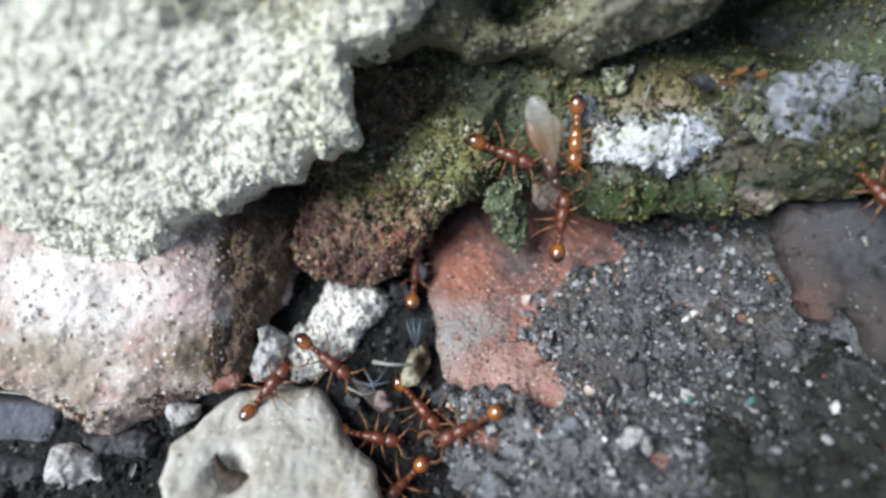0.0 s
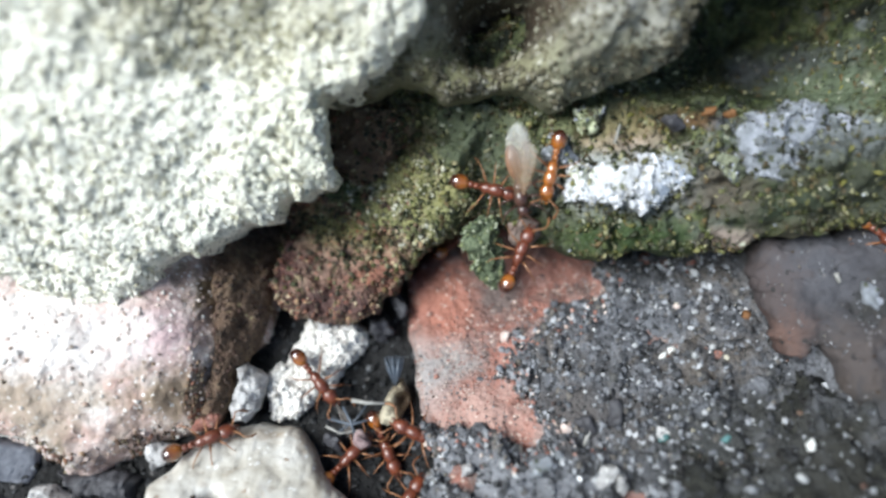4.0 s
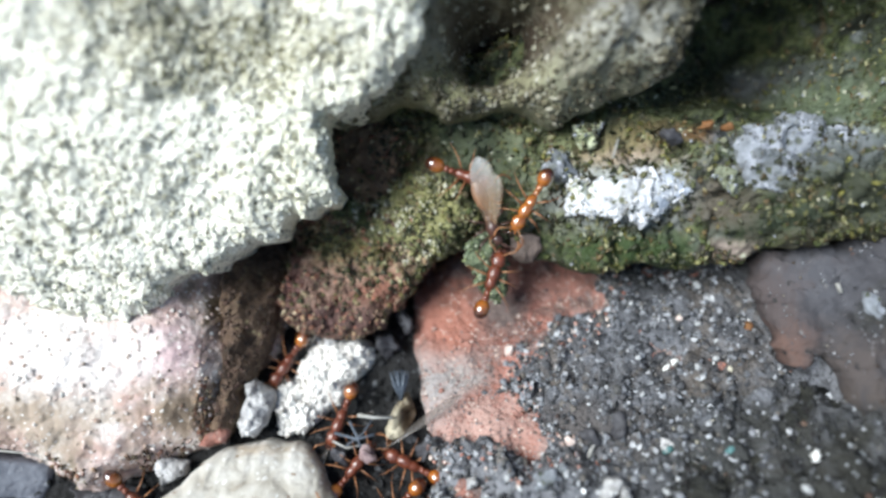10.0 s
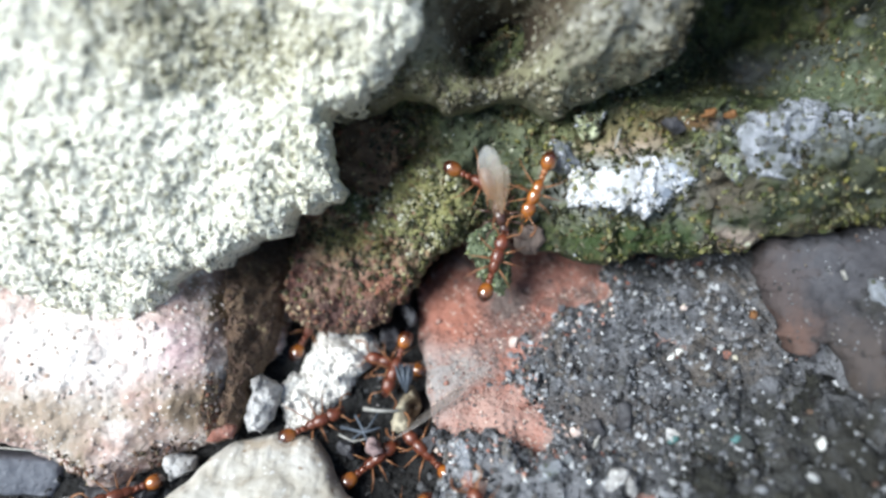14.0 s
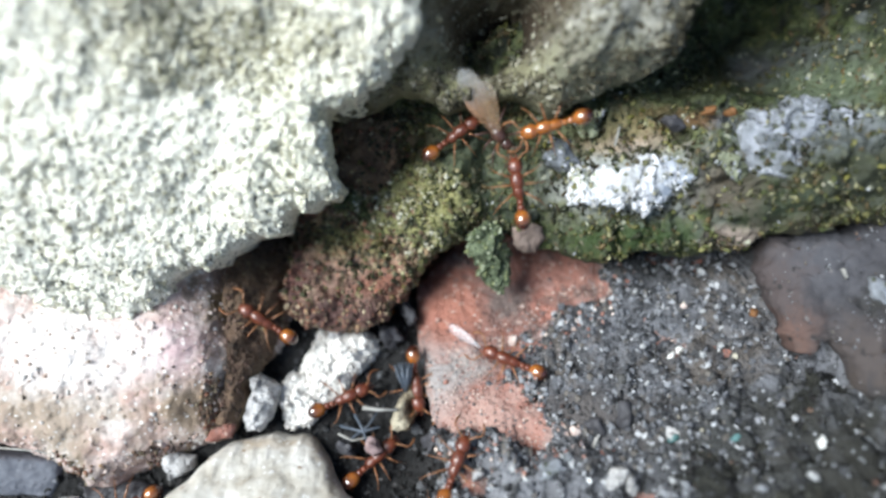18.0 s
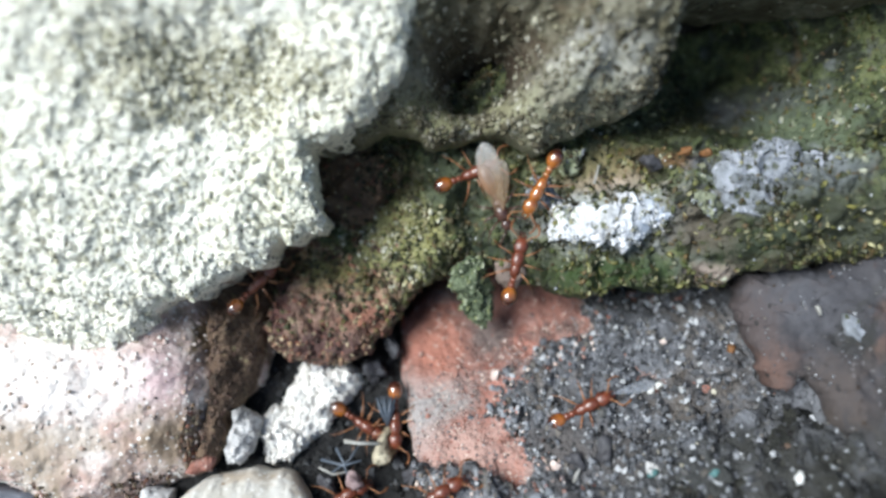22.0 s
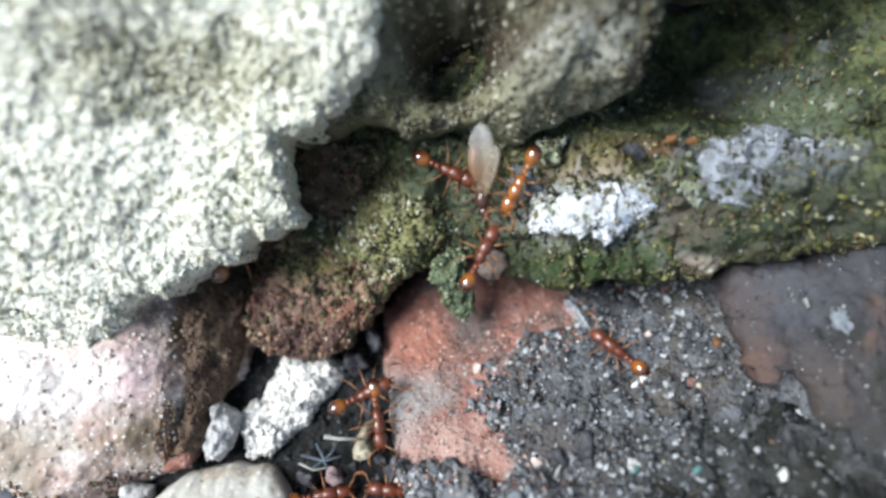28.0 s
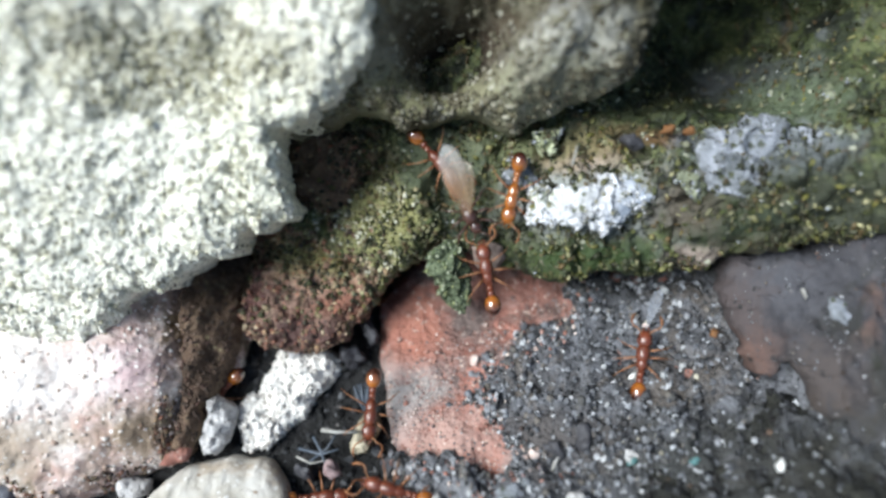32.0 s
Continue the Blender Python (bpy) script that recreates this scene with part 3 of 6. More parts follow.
# crumbs with the shade of their surroundings put into the colour
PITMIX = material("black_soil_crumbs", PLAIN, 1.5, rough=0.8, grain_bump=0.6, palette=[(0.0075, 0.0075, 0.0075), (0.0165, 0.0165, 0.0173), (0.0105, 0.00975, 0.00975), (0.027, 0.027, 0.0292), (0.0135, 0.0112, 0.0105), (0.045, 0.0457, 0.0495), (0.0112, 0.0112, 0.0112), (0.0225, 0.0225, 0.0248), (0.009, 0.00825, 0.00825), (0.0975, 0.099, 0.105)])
WHITEGRIT = material("white_quartz_grain", [(0.3, (0.55, 0.54, 0.51)), (0.6, (0.78, 0.77, 0.74))], 1.0, rough=0.45, bump=0.2, grain_bump=0.3)
TANGRIT = material("pale_pink_grain", [(0.3, (0.42, 0.30, 0.26)), (0.6, (0.64, 0.54, 0.49))], 1.0, rough=0.6, grain_bump=0.4)
DULLPINK = material("dull_pink_chip", [(0.3, (0.10, 0.075, 0.062)), (0.6, (0.21, 0.155, 0.13))], 0.8, rough=0.75, grain_bump=0.5)
MAUVE = material("mauve_grey_bead", [(0.3, (0.15, 0.10, 0.10)), (0.6, (0.30, 0.22, 0.215))], 0.8, rough=0.35, bump=0.1, grain_bump=0.2)
RUST = material("rusty_orange_grain", [(0.3, (0.10, 0.045, 0.016)), (0.6, (0.24, 0.11, 0.04))], 1.0, rough=0.7, grain_bump=0.5)
TEALGRIT = material("teal_glaze_grain", [(0.3, (0.045, 0.115, 0.115)), (0.6, (0.11, 0.21, 0.21))], 1.0, rough=0.4, grain_bump=0.3)


def wing_material(name, colour, thin, thick, end=None, long=4.5):
    m = bpy.data.materials.new(name)
    m.use_nodes = True
    nt = m.node_tree
    b = nt.nodes["Principled BSDF"]
    co = nt.nodes.new("ShaderNodeTexCoord")
    mp = nt.nodes.new("ShaderNodeMapping")
    mp.inputs["Scale"].default_value = (700, 2600, 1000)
    n = nt.nodes.new("ShaderNodeTexNoise")
    n.inputs["Scale"].default_value, n.inputs["Detail"].default_value = 0.8, 4.0
    r = nt.nodes.new("ShaderNodeMapRange")
    r.inputs["To Min"].default_value, r.inputs["To Max"].default_value = thin, thick
    nt.links.new(co.outputs["Object"], mp.inputs["Vector"])
    nt.links.new(mp.outputs["Vector"], n.inputs["Vector"])
    nt.links.new(n.outputs["Fac"], r.inputs["Value"])
    nt.links.new(r.outputs["Result"], b.inputs["Alpha"])
    b.inputs["Base Color"].default_value = (*colour, 1)
    if end:
        # brown at the root, clear and whitish at the tip
        axis = nt.nodes.new("ShaderNodeSeparateXYZ")
        nt.links.new(co.outputs["Object"], axis.inputs["Vector"])
        along = nt.nodes.new("ShaderNodeMapRange")
        along.inputs["From Min"].default_value, along.inputs["From Max"].default_value = -0.4 * long * MM, -0.95 * long * MM
        nt.links.new(axis.outputs["X"], along.inputs["Value"])
        mx = nt.nodes.new("ShaderNodeMix")
        mx.data_type = "RGBA"
        nt.links.new(along.outputs["Result"], mx.inputs[0])
        mx.inputs[6].default_value, mx.inputs[7].default_value = (*colour, 1), (*end, 1)
        nt.links.new(mx.outputs[2], b.inputs["Base Color"])
    b.inputs["Roughness"].default_value = 0.25
    b.inputs["Coat Weight"].default_value = 0.6
    b.inputs["Coat Roughness"].default_value = 0.2
    return m


WING = wing_material("clear_insect_wing", (0.33, 0.21, 0.12), 0.05, 0.24, (0.62, 0.60, 0.57))
SMOKYWING = wing_material("smoky_shed_wing", (0.15, 0.125, 0.105), 0.16, 0.42)
PALEWING = wing_material("pale_shed_wing", (0.48, 0.50, 0.55), 0.05, 0.24)

# ---- shaping helpers, in millimetres ----
# The stones are shaped in a tilted frame: u to the right, v up the slope, w out of it; it leans back by 45 degrees.
LEAN = np.array([[1, 0, 0], [0, math.sqrt(0.5), -math.sqrt(0.5)], [0, math.sqrt(0.5), math.sqrt(0.5)]])
_rng = np.random.RandomState(7)
_grad = _rng.normal(size=(512, 3))
_grad /= np.linalg.norm(_grad, axis=1)[:, None]
_perm = np.concatenate([_rng.permutation(512)] * 3)


def gnoise(p):
    """Gradient noise for rows of points, about -0.7 to 0.7."""
    i = np.floor(p).astype(int)
    f = p - i
    s = f * f * f * (f * (f * 6 - 15) + 10)
    total = np.zeros(len(p))
    for a in (0, 1):
        for b in (0, 1):
            for c in (0, 1):
                h = _perm[(_perm[(_perm[(i[:, 0] + a) & 511] + i[:, 1] + b) & 511] + i[:, 2] + c) & 511]
                dot = (_grad[h] * (f - (a, b, c))).sum(1)
                w = (s[:, 0] if a else 1 - s[:, 0]) * (s[:, 1] if b else 1 - s[:, 1]) * (s[:, 2] if c else 1 - s[:, 2])
                total += dot * w
    return total


def fbm(p, size, octaves=4, fade=0.55):
    """Layers of noise; size is the largest feature in millimetres."""
    out, amp = np.zeros(len(p)), 1.0
    for k in range(octaves):
        out += amp * gnoise(p * (2.03 ** k / size) + 17.3 * k)
        amp *= fade
    return out


class Face:
    """The front of a stone: a sloping plane with bulges and hollows (u, v, radius, height)."""

    def __init__(self, slope, bulges=()):
        self.slope, self.bulges = slope, bulges

    def __call__(self, u, v):
        w = self.slope[0] + self.slope[1] * u + self.slope[2] * v
        for bu, bv, r, h in self.bulges:
            w = w + h * np.exp(-((u - bu) ** 2 + (v - bv) ** 2) / (r * r))
        return w


def rim_distance(u, v, rim):
    """Signed distance to a closed outline, positive inside, and the nearest point of it."""
    a = np.array(rim, float)
    b = np.roll(a, -1, 0)
    best = np.full(u.shape, 1e9)
    nu, nv, inside = u.copy(), v.copy(), np.zeros(u.shape, bool)
    for (ax, ay), (bx, by) in zip(a, b):
        dx, dy = bx - ax, by - ay
        s = np.clip(((u - ax) * dx + (v - ay) * dy) / max(dx * dx + dy * dy, 1e-9), 0, 1)
        px, py = ax + s * dx, ay + s * dy
        d = np.hypot(u - px, v - py)
        near = d < best
        best[near], nu[near], nv[near] = d[near], px[near], py[near]
        if ay != by:
            inside ^= ((ay > v) != (by > v)) & (u < dx * (v - ay) / dy + ax)
    return np.where(inside, best, -best), nu, nv


def mesh_of(name, verts, faces, smooth=True):
    me = bpy.data.meshes.new(name)
    me.from_pydata(verts.tolist() if hasattr(verts, "tolist") else verts, [], faces.tolist() if hasattr(faces, "tolist") else faces)
    me.update()
    if smooth:
        me.polygons.foreach_set("use_smooth", np.ones(len(me.polygons), bool))
    return me


def placed(name, verts, faces, mat, parent=None, smooth=True):
    """An object from world points in millimetres; its origin is the foot of its middle."""
    foot = np.array([verts[:, 0].mean(), verts[:, 1].mean(), verts[:, 2].min()]) * MM
    me = mesh_of(name, verts * MM - foot, faces, smooth)
    me.materials.append(mat)
    ob = new(name, me)
    ob.location = foot
    if parent:
        ob.parent = parent
        ob.matrix_parent_inverse = Matrix.Translation(parent.location).inverted()
    return ob


def part(name, bm, mat, parent, label=""):
    me = bpy.data.meshes.new(name)
    bm.to_mesh(me)
    bm.free()
    me.polygons.foreach_set("use_smooth", np.ones(len(me.polygons), bool))
    me.materials.append(mat)
    ob = new(name, me)
    ob.parent = parent
    return tagged(ob, label)


def boulder(name, rim, face, mat, res=0.3, edge=2.0, drop=1.5, thick=6.0, rough=((0.5, 4.0), (0.15, 0.8)), warp=0.35, seed=0, parent=None, grains=0.0, keep=None, pits=0.0, frayed=0.0):
    """A closed stone: a rounded front over its outline, roughened at several scales, and a plainer back."""
    a = np.array(rim, float)
    lo, hi = a.min(0) - res, a.max(0) + res
    nu, nv = (int(n) for n in np.ceil((hi - lo) / res) + 1)
    u, v = np.meshgrid(lo[0] + res * np.arange(nu), lo[1] + res * np.arange(nv), indexing="ij")
    u, v = u.ravel(), v.ravel()
    d, pu, pv = rim_distance(u, v, rim)
    out = d < 0.3 * res
    take = ~out.reshape(nu, nv)
    cell = take[:-1, :-1] | take[1:, :-1] | take[:-1, 1:] | take[1:, 1:]
    u, v, d = np.where(out, pu, u), np.where(out, pv, v), np.where(out, 0, d)
    at = np.arange(nu * nv).reshape(nu, nv)
    i, j = np.nonzero(cell)
    quads = np.stack([at[i, j], at[i + 1, j], at[i + 1, j + 1], at[i, j + 1]], 1)
    used = np.unique(quads)
    index = np.full(nu * nv, -1)
    index[used] = np.arange(len(used))
    quads = index[quads]
    u, v, d = u[used], v[used], d[used]
    rimmed = out[used]
    n = len(used)
    p = np.stack([u, v, np.full(n, 3.7 * seed)], 1)
    e = np.clip(d / edge, 0, 1)
    fall = 1 - np.sqrt(1 - (1 - e) ** 2)
    w = face(u, v) - drop * fall
    for amp, size in rough:
        w = w + amp * fbm(p + 31 * seed, size)
    if grains:
        cells = np.abs(gnoise(p * 2.1 + 5)) + 0.6 * np.abs(gnoise(p * 4.0 + 9))
        w = w + grains * (cells - 0.3)
    deep = np.zeros(n)
    if pits:
        deep = np.clip((gnoise(p * (2.0, 2.5, 1) + 77) + 0.5 * gnoise(p * 4.1 + 13) + 0.35 * fbm(p + 7, 6.0, 2) - 0.27) / 0.14, 0, 1)
        w = w - pits * deep
    du = warp * (fbm(p + 50, 2.2, 3) + 0.35 * fbm(p + 150, 0.6, 2))
    dv = warp * (fbm(p + 90, 2.2, 3) + 0.35 * fbm(p + 190, 0.6, 2))
    if frayed:
        # crumbs broken out of the rim
        near = np.exp(-(d / 1.0) ** 2)
        du = du + frayed * near * (fbm(p + 250, 1.1, 3) + 0.5 * gnoise(p * 2.6 + 3))
        dv = dv + frayed * near * (fbm(p + 290, 1.1, 3) + 0.5 * gnoise(p * 2.6 + 8))
    front = np.stack([u + du, v + dv, w], 1)
    eb = np.clip(d / max(edge * 1.5, 0.5), 0, 1)
    hump = np.sqrt(1 - (1 - eb) ** 2)
    backw = np.minimum(face(u, v) - drop - thick * hump, w - 0.25 * (d > 0) - 0.5 * hump)
    inner = np.nonzero(~rimmed)[0]
    second = np.arange(n)
    second[inner] = n + np.arange(len(inner))
    rear = np.stack([u + du, v + dv, backw], 1)[inner]
    verts = np.concatenate([front, rear]) @ LEAN.T
    bad = (rimmed[quads].all(1))
    faces = np.concatenate([quads[~bad], second[quads[~bad]][:, ::-1]])
    ob = placed(name, verts, faces, mat, parent)
    if keep is not None:
        # steep rims get their share of grains
        clear = ~rimmed & (deep < 0.25)
        keep.append(np.concatenate([front[clear], np.repeat(front[(e < 0.5) & clear], 3, 0)]))
    return ob


def lump(size, seed, detail=1, rough=0.25, flat=1.0):
    """Points and faces of a small broken grain."""
    bm = bmesh.new()
    bmesh.ops.create_icosphere(bm, subdivisions=detail, radius=1)
    pts = np.array([v.co[:] for v in bm.verts])
    fcs = np.array([[v.index for v in f.verts] for f in bm.faces])
    bm.free()
    r = np.random.RandomState(seed)
    pts = pts * (1 + rough * fbm(pts + 40 * r.rand(3), 0.9, 2)[:, None] * 2) * (1, 0.7 + 0.3 * r.rand(), flat * (0.6 + 0.3 * r.rand()))
    return pts * size, fcs


def turn_rows(n, r):
    """Random rotation matrices."""
    q = r.normal(size=(n, 4))
    q /= np.linalg.norm(q, axis=1)[:, None]
    w, x, y, z = q.T
    return np.stack([np.stack([1 - 2 * (y * y + z * z), 2 * (x * y - z * w), 2 * (x * z + y * w)], 1),
                     np.stack([2 * (x * y + z * w), 1 - 2 * (x * x + z * z), 2 * (y * z - x * w)], 1),
                     np.stack([2 * (x * z - y * w), 2 * (y * z + x * w), 1 - 2 * (x * x + y * y)], 1)], 1)


def scatter(name, places, sizes, mat, label, category, seed=0, sink=0.15, shape=(1, 1, 1), rough=0.45, smooth=True):
    """Many small grains in one mesh, resting on the given places (tilted frame, millimetres)."""
    r = np.random.RandomState(seed)
    kinds = [lump(1.0, seed * 10 + k, 1, rough) for k in range(8)]
    kinds = [(p * shape, f) for p, f in kinds]
    turns = turn_rows(len(places), r)
    vs, fs, base = [], [], 0
    for k, (pts, fcs) in enumerate(kinds):
        some = np.arange(k, len(places), len(kinds))
        if not len(some):
            continue
        v = np.einsum("nij,kj->nki", turns[some], pts) * sizes[some][:, None, None]
        v = v + (places[some] + np.stack([0 * sizes[some], 0 * sizes[some], sizes[some] * (0.6 - sink)], 1))[:, None]
        vs.append(v.reshape(-1, 3))
        fs.append((fcs[None] + base + len(pts) * np.arange(len(some))[:, None, None]).reshape(-1, 3))
        base += v.shape[0] * v.shape[1]
    ob = placed(name, np.concatenate(vs) @ LEAN.T, np.concatenate(fs), mat, smooth=smooth)
    return tagged(ob, label, category, kind="stuff")


# ---- the setting ----
def ground_sheet():
    near = np.arange(-45, 45.01, 0.4)
    far = 45 + np.cumsum(0.5 * 1.25 ** np.arange(34))
    axis = np.concatenate([-far[::-1], near, far])
    x, y = np.meshgrid(axis, axis, indexing="ij")
    p = np.stack([x.ravel(), y.ravel() - 5, 0 * x.ravel()], 1)
    close = np.exp(-(np.maximum(np.hypot(p[:, 0], p[:, 1]) - 40, 0) / 60) ** 2)
    z = -10.2 + (0.7 * fbm(p, 6.0, 4) + 0.3 * fbm(p + 9, 0.9, 2)) * close
    z += 3.5 * np.clip((p[:, 1] + 14.5) / 10.5, 0, 1) * close
    n = len(axis)
    at = np.arange(n * n).reshape(n, n)
    faces = np.stack([at[:-1, :-1], at[1:, :-1], at[1:, 1:], at[:-1, 1:]], -1).reshape(-1, 4)
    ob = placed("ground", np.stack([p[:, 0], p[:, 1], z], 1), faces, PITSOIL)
    return tagged(ob, "crumbly soil at the foot of the wall, blackened as if shaded", "ground", kind="structure")


ground_sheet()


def wall_core():
    bm = bmesh.new()
    bmesh.ops.create_cube(bm, size=1)
    for v in bm.verts:
        v.co = Vector((v.co.x * 3.0, v.co.y * 0.3 + 0.15, v.co.z * 0.9 + 0.45))
    bmesh.ops.bevel(bm, geom=bm.edges[:], offset=0.004, segments=2, affect="EDGES")
    me = bpy.data.meshes.new("wall_north")
    bm.to_mesh(me)
    bm.free()
    # the black soil colour stands in for shade between the stones
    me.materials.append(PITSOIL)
    ob = new("wall_north", me)
    ob.location = (0, 0.022, -0.012)
    return tagged(ob, "core of an old stone wall, blackened like a shaded gap", "wall", kind="structure")


wall_core()

# ---- the stones ----
pale_pts, upper_pts, moss_pts, earth_pts, pink_pts, brick_pts, soil_pts, crumb_pts, lime_pts, lichen_pts, gbrick_pts, pocket_pts, shaded_pts, lobe_pts = [], [], [], [], [], [], [], [], [], [], [], [], [], []
pale = boulder("mortar_block", [(-28.5, 19.7), (0.2, 22), (-0.3, 17.2), (-1.4, 14.1), (-1.8, 11.6), (-3.1, 10.1), (-4.7, 9), (-5.7, 8.3), (-7.2, 8), (-7.4, 7.4), (-7.1, 6.4), (-7.3, 5), (-6.6, 3.9), (-6.7, 3.2), (-8.1, 2.7), (-9.6, 2.3), (-10.1, 1.7), (-10.4, 1), (-11.3, 0.4), (-12.2, 0.4), (-13, 0), (-14.2, -0.9), (-15.7, -1.3), (-17.1, -1.8), (-17.9, -2.7), (-18.1, -3.5), (-19.2, -4.4), (-20.7, -5), (-22.2, -5.2), (-23.9, -5), (-25.4, -4.3), (-26.8, -3.3), (-28.1, -2.5), (-30.9, -1.4), (-37.3, 0)],
               Face((3.49, -0.167, 0.558), [(-10.5, 3.8, 3.1, 0.5), (-21, 3.7, 5.6, 0.6), (-11.9, 11.2, 3.4, -1.3), (-4.2, 12, 2.8, 0.5)]), PALE, res=0.125, edge=1.3, drop=1.2, thick=9, rough=((0.45, 5.0), (0.07, 1.2)), warp=0.7, seed=1, grains=0.13, keep=pale_pts, pits=0.6, frayed=0.5)
tagged(pale, "pale sandy lichen-grained mortar block overhanging the crevice", "stone", "wall stones")
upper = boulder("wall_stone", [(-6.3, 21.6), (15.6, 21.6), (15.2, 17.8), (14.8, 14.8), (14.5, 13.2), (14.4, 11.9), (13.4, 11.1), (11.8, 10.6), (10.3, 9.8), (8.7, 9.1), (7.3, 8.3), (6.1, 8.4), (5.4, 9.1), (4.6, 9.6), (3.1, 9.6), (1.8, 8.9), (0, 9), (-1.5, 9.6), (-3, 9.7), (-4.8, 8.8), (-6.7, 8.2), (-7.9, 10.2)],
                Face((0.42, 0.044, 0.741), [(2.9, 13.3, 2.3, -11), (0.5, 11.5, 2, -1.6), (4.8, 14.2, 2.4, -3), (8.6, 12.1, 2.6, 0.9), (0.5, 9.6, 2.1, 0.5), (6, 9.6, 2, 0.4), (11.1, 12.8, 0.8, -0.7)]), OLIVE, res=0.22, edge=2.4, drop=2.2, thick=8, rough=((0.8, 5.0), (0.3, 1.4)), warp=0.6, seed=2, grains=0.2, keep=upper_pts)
tagged(upper, "olive-grey weathered stone with a dark hollow", "stone", "wall stones")
# added out of view: it keeps light off the mossy stone's top
shade_stone = boulder("wall_stone", [(12.5, 18.6), (15.5, 18), (19, 17.8), (24, 18), (29, 17.8), (36, 18.2), (46, 18.6), (47, 34), (12, 34), (11.5, 24)],
                   Face((11.5, 0.02, 0.05), []), OLIVE, res=0.4, edge=2.2, drop=1.8, thick=13, rough=((0.8, 5.0), (0.3, 1.4)), warp=0.6, seed=9)
tagged(shade_stone, "unseen olive-grey stone added above the mossy one to shade it", "stone", "wall stones")
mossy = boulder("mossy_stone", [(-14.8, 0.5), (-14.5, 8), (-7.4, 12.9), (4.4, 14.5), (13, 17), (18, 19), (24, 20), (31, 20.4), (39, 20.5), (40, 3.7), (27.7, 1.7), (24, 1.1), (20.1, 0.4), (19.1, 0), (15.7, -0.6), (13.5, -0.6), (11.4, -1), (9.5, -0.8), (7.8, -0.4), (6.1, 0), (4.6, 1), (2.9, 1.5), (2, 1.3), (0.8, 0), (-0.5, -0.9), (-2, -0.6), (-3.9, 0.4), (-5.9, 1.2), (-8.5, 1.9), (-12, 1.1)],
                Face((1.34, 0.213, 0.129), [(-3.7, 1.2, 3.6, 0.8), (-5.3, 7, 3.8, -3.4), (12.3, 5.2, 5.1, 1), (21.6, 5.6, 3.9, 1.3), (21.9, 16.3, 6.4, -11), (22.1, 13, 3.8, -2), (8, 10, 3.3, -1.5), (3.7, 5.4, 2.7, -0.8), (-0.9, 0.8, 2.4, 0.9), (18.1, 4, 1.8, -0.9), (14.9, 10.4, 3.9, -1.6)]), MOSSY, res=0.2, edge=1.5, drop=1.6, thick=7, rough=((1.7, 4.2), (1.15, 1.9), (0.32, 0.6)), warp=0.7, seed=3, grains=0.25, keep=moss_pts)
tagged(mossy, "damp stone grown with green moss and lichen", "stone", "wall stones")
for order, (rim, face, mat, label) in enumerate((
        ([(7.9, 4.8), (9.4, 5.2), (10.8, 5.1), (12.3, 5.7), (14.5, 5.9), (16.5, 6.2), (17.6, 5.8), (16.7, 4.4), (14.8, 3.8), (13.9, 2.8), (12.4, 2.3), (10.7, 2.1), (9.7, 2.5), (8.7, 3.1), (8, 3.8)],
         Face((7.48, 0.094, -0.618), []), LIME, "white lime crust on the moss"),
        ([(18.5, 7.5), (19.9, 8.2), (22, 8.7), (23.6, 8.3), (24.1, 7.1), (23, 5.6), (21.7, 4.7), (20.9, 4), (20, 4.9), (18.8, 5.9)],
         Face((8.18, -0.01, -0.044), []), BLUEGREY, "blue-grey lichen crust"),
        ([(24.6, 8.2), (26, 8.8), (27.8, 8.9), (28.3, 6.6), (27.2, 5.6), (25.8, 5.7), (24.9, 7)],
         Face((7.84, 0.013, -0.106), []), BLUEGREY, "blue-grey lichen crust"),
        ([(8.2, 8.2), (8.9, 8.7), (10, 8.6), (10.3, 7.6), (9.5, 6.9), (8.6, 7.1)],
         Face((5.6, 0, 0), []), KNOB, "pale grey-green lichen knob"),
        ([(6.9, 7.5), (7.8, 7.3), (8.6, 6.4), (8.9, 5.5), (8.2, 5.1), (7.5, 5.7), (7.1, 6.5)],
         Face((3.85, 0.062, 0.166), []), BLUEGREY, "thin blue-grey lichen flake"),
        ([(16.1, 6.4), (17.2, 6.9), (18.5, 7.2), (19.6, 6.3), (19.8, 5.1), (18.9, 4.3), (17.7, 4.2), (16.6, 4.8)],
         Face((2.75, 0.216, 0.002), []), PALEGREEN, "thin brownish green lichen film"),
        ([(21.4, 3.4), (22.6, 4.2), (24, 4.3), (25.4, 3.8), (25.7, 3.1), (24.4, 2.6), (22.8, 2.6), (21.7, 2.8)],
         Face((3.72, 0.161, -0.056), []), PALEGREEN, "pale green lichen patch"),
        ([(26.9, 11.7), (27.8, 12.3), (28.9, 12.3), (30.4, 11.8), (30.5, 10.6), (29.4, 9.8), (28.2, 10), (27.3, 10.6)],
         Face((2.02, 0.195, -0.049), []), PALEGREEN, "pale grey-green lichen patch"),
        ([(23.9, 6.2), (24.8, 6.5), (26, 5.9), (27.2, 4.8), (27, 3.8), (25.6, 4.1), (24.6, 5)],
         Face((2.73, 0.208, -0.065), []), PALEGREEN, "dull grey-green lichen crust"))):
    sunk = Face((face.slope[0] - {LIME: 0.1, KNOB: 0.0}.get(mat, 0.5), *face.slope[1:]))
    tagged(boulder("lichen_crust", rim, sunk, mat, res=0.11, edge=1.3, drop=1.2, thick=1.6, rough=((0.6, 2.0), (0.35, 0.8), (0.12, 0.3)), warp=1.8, seed=7 + order, parent=mossy, grains=0.3, keep=lime_pts if mat is LIME else lichen_pts), label)
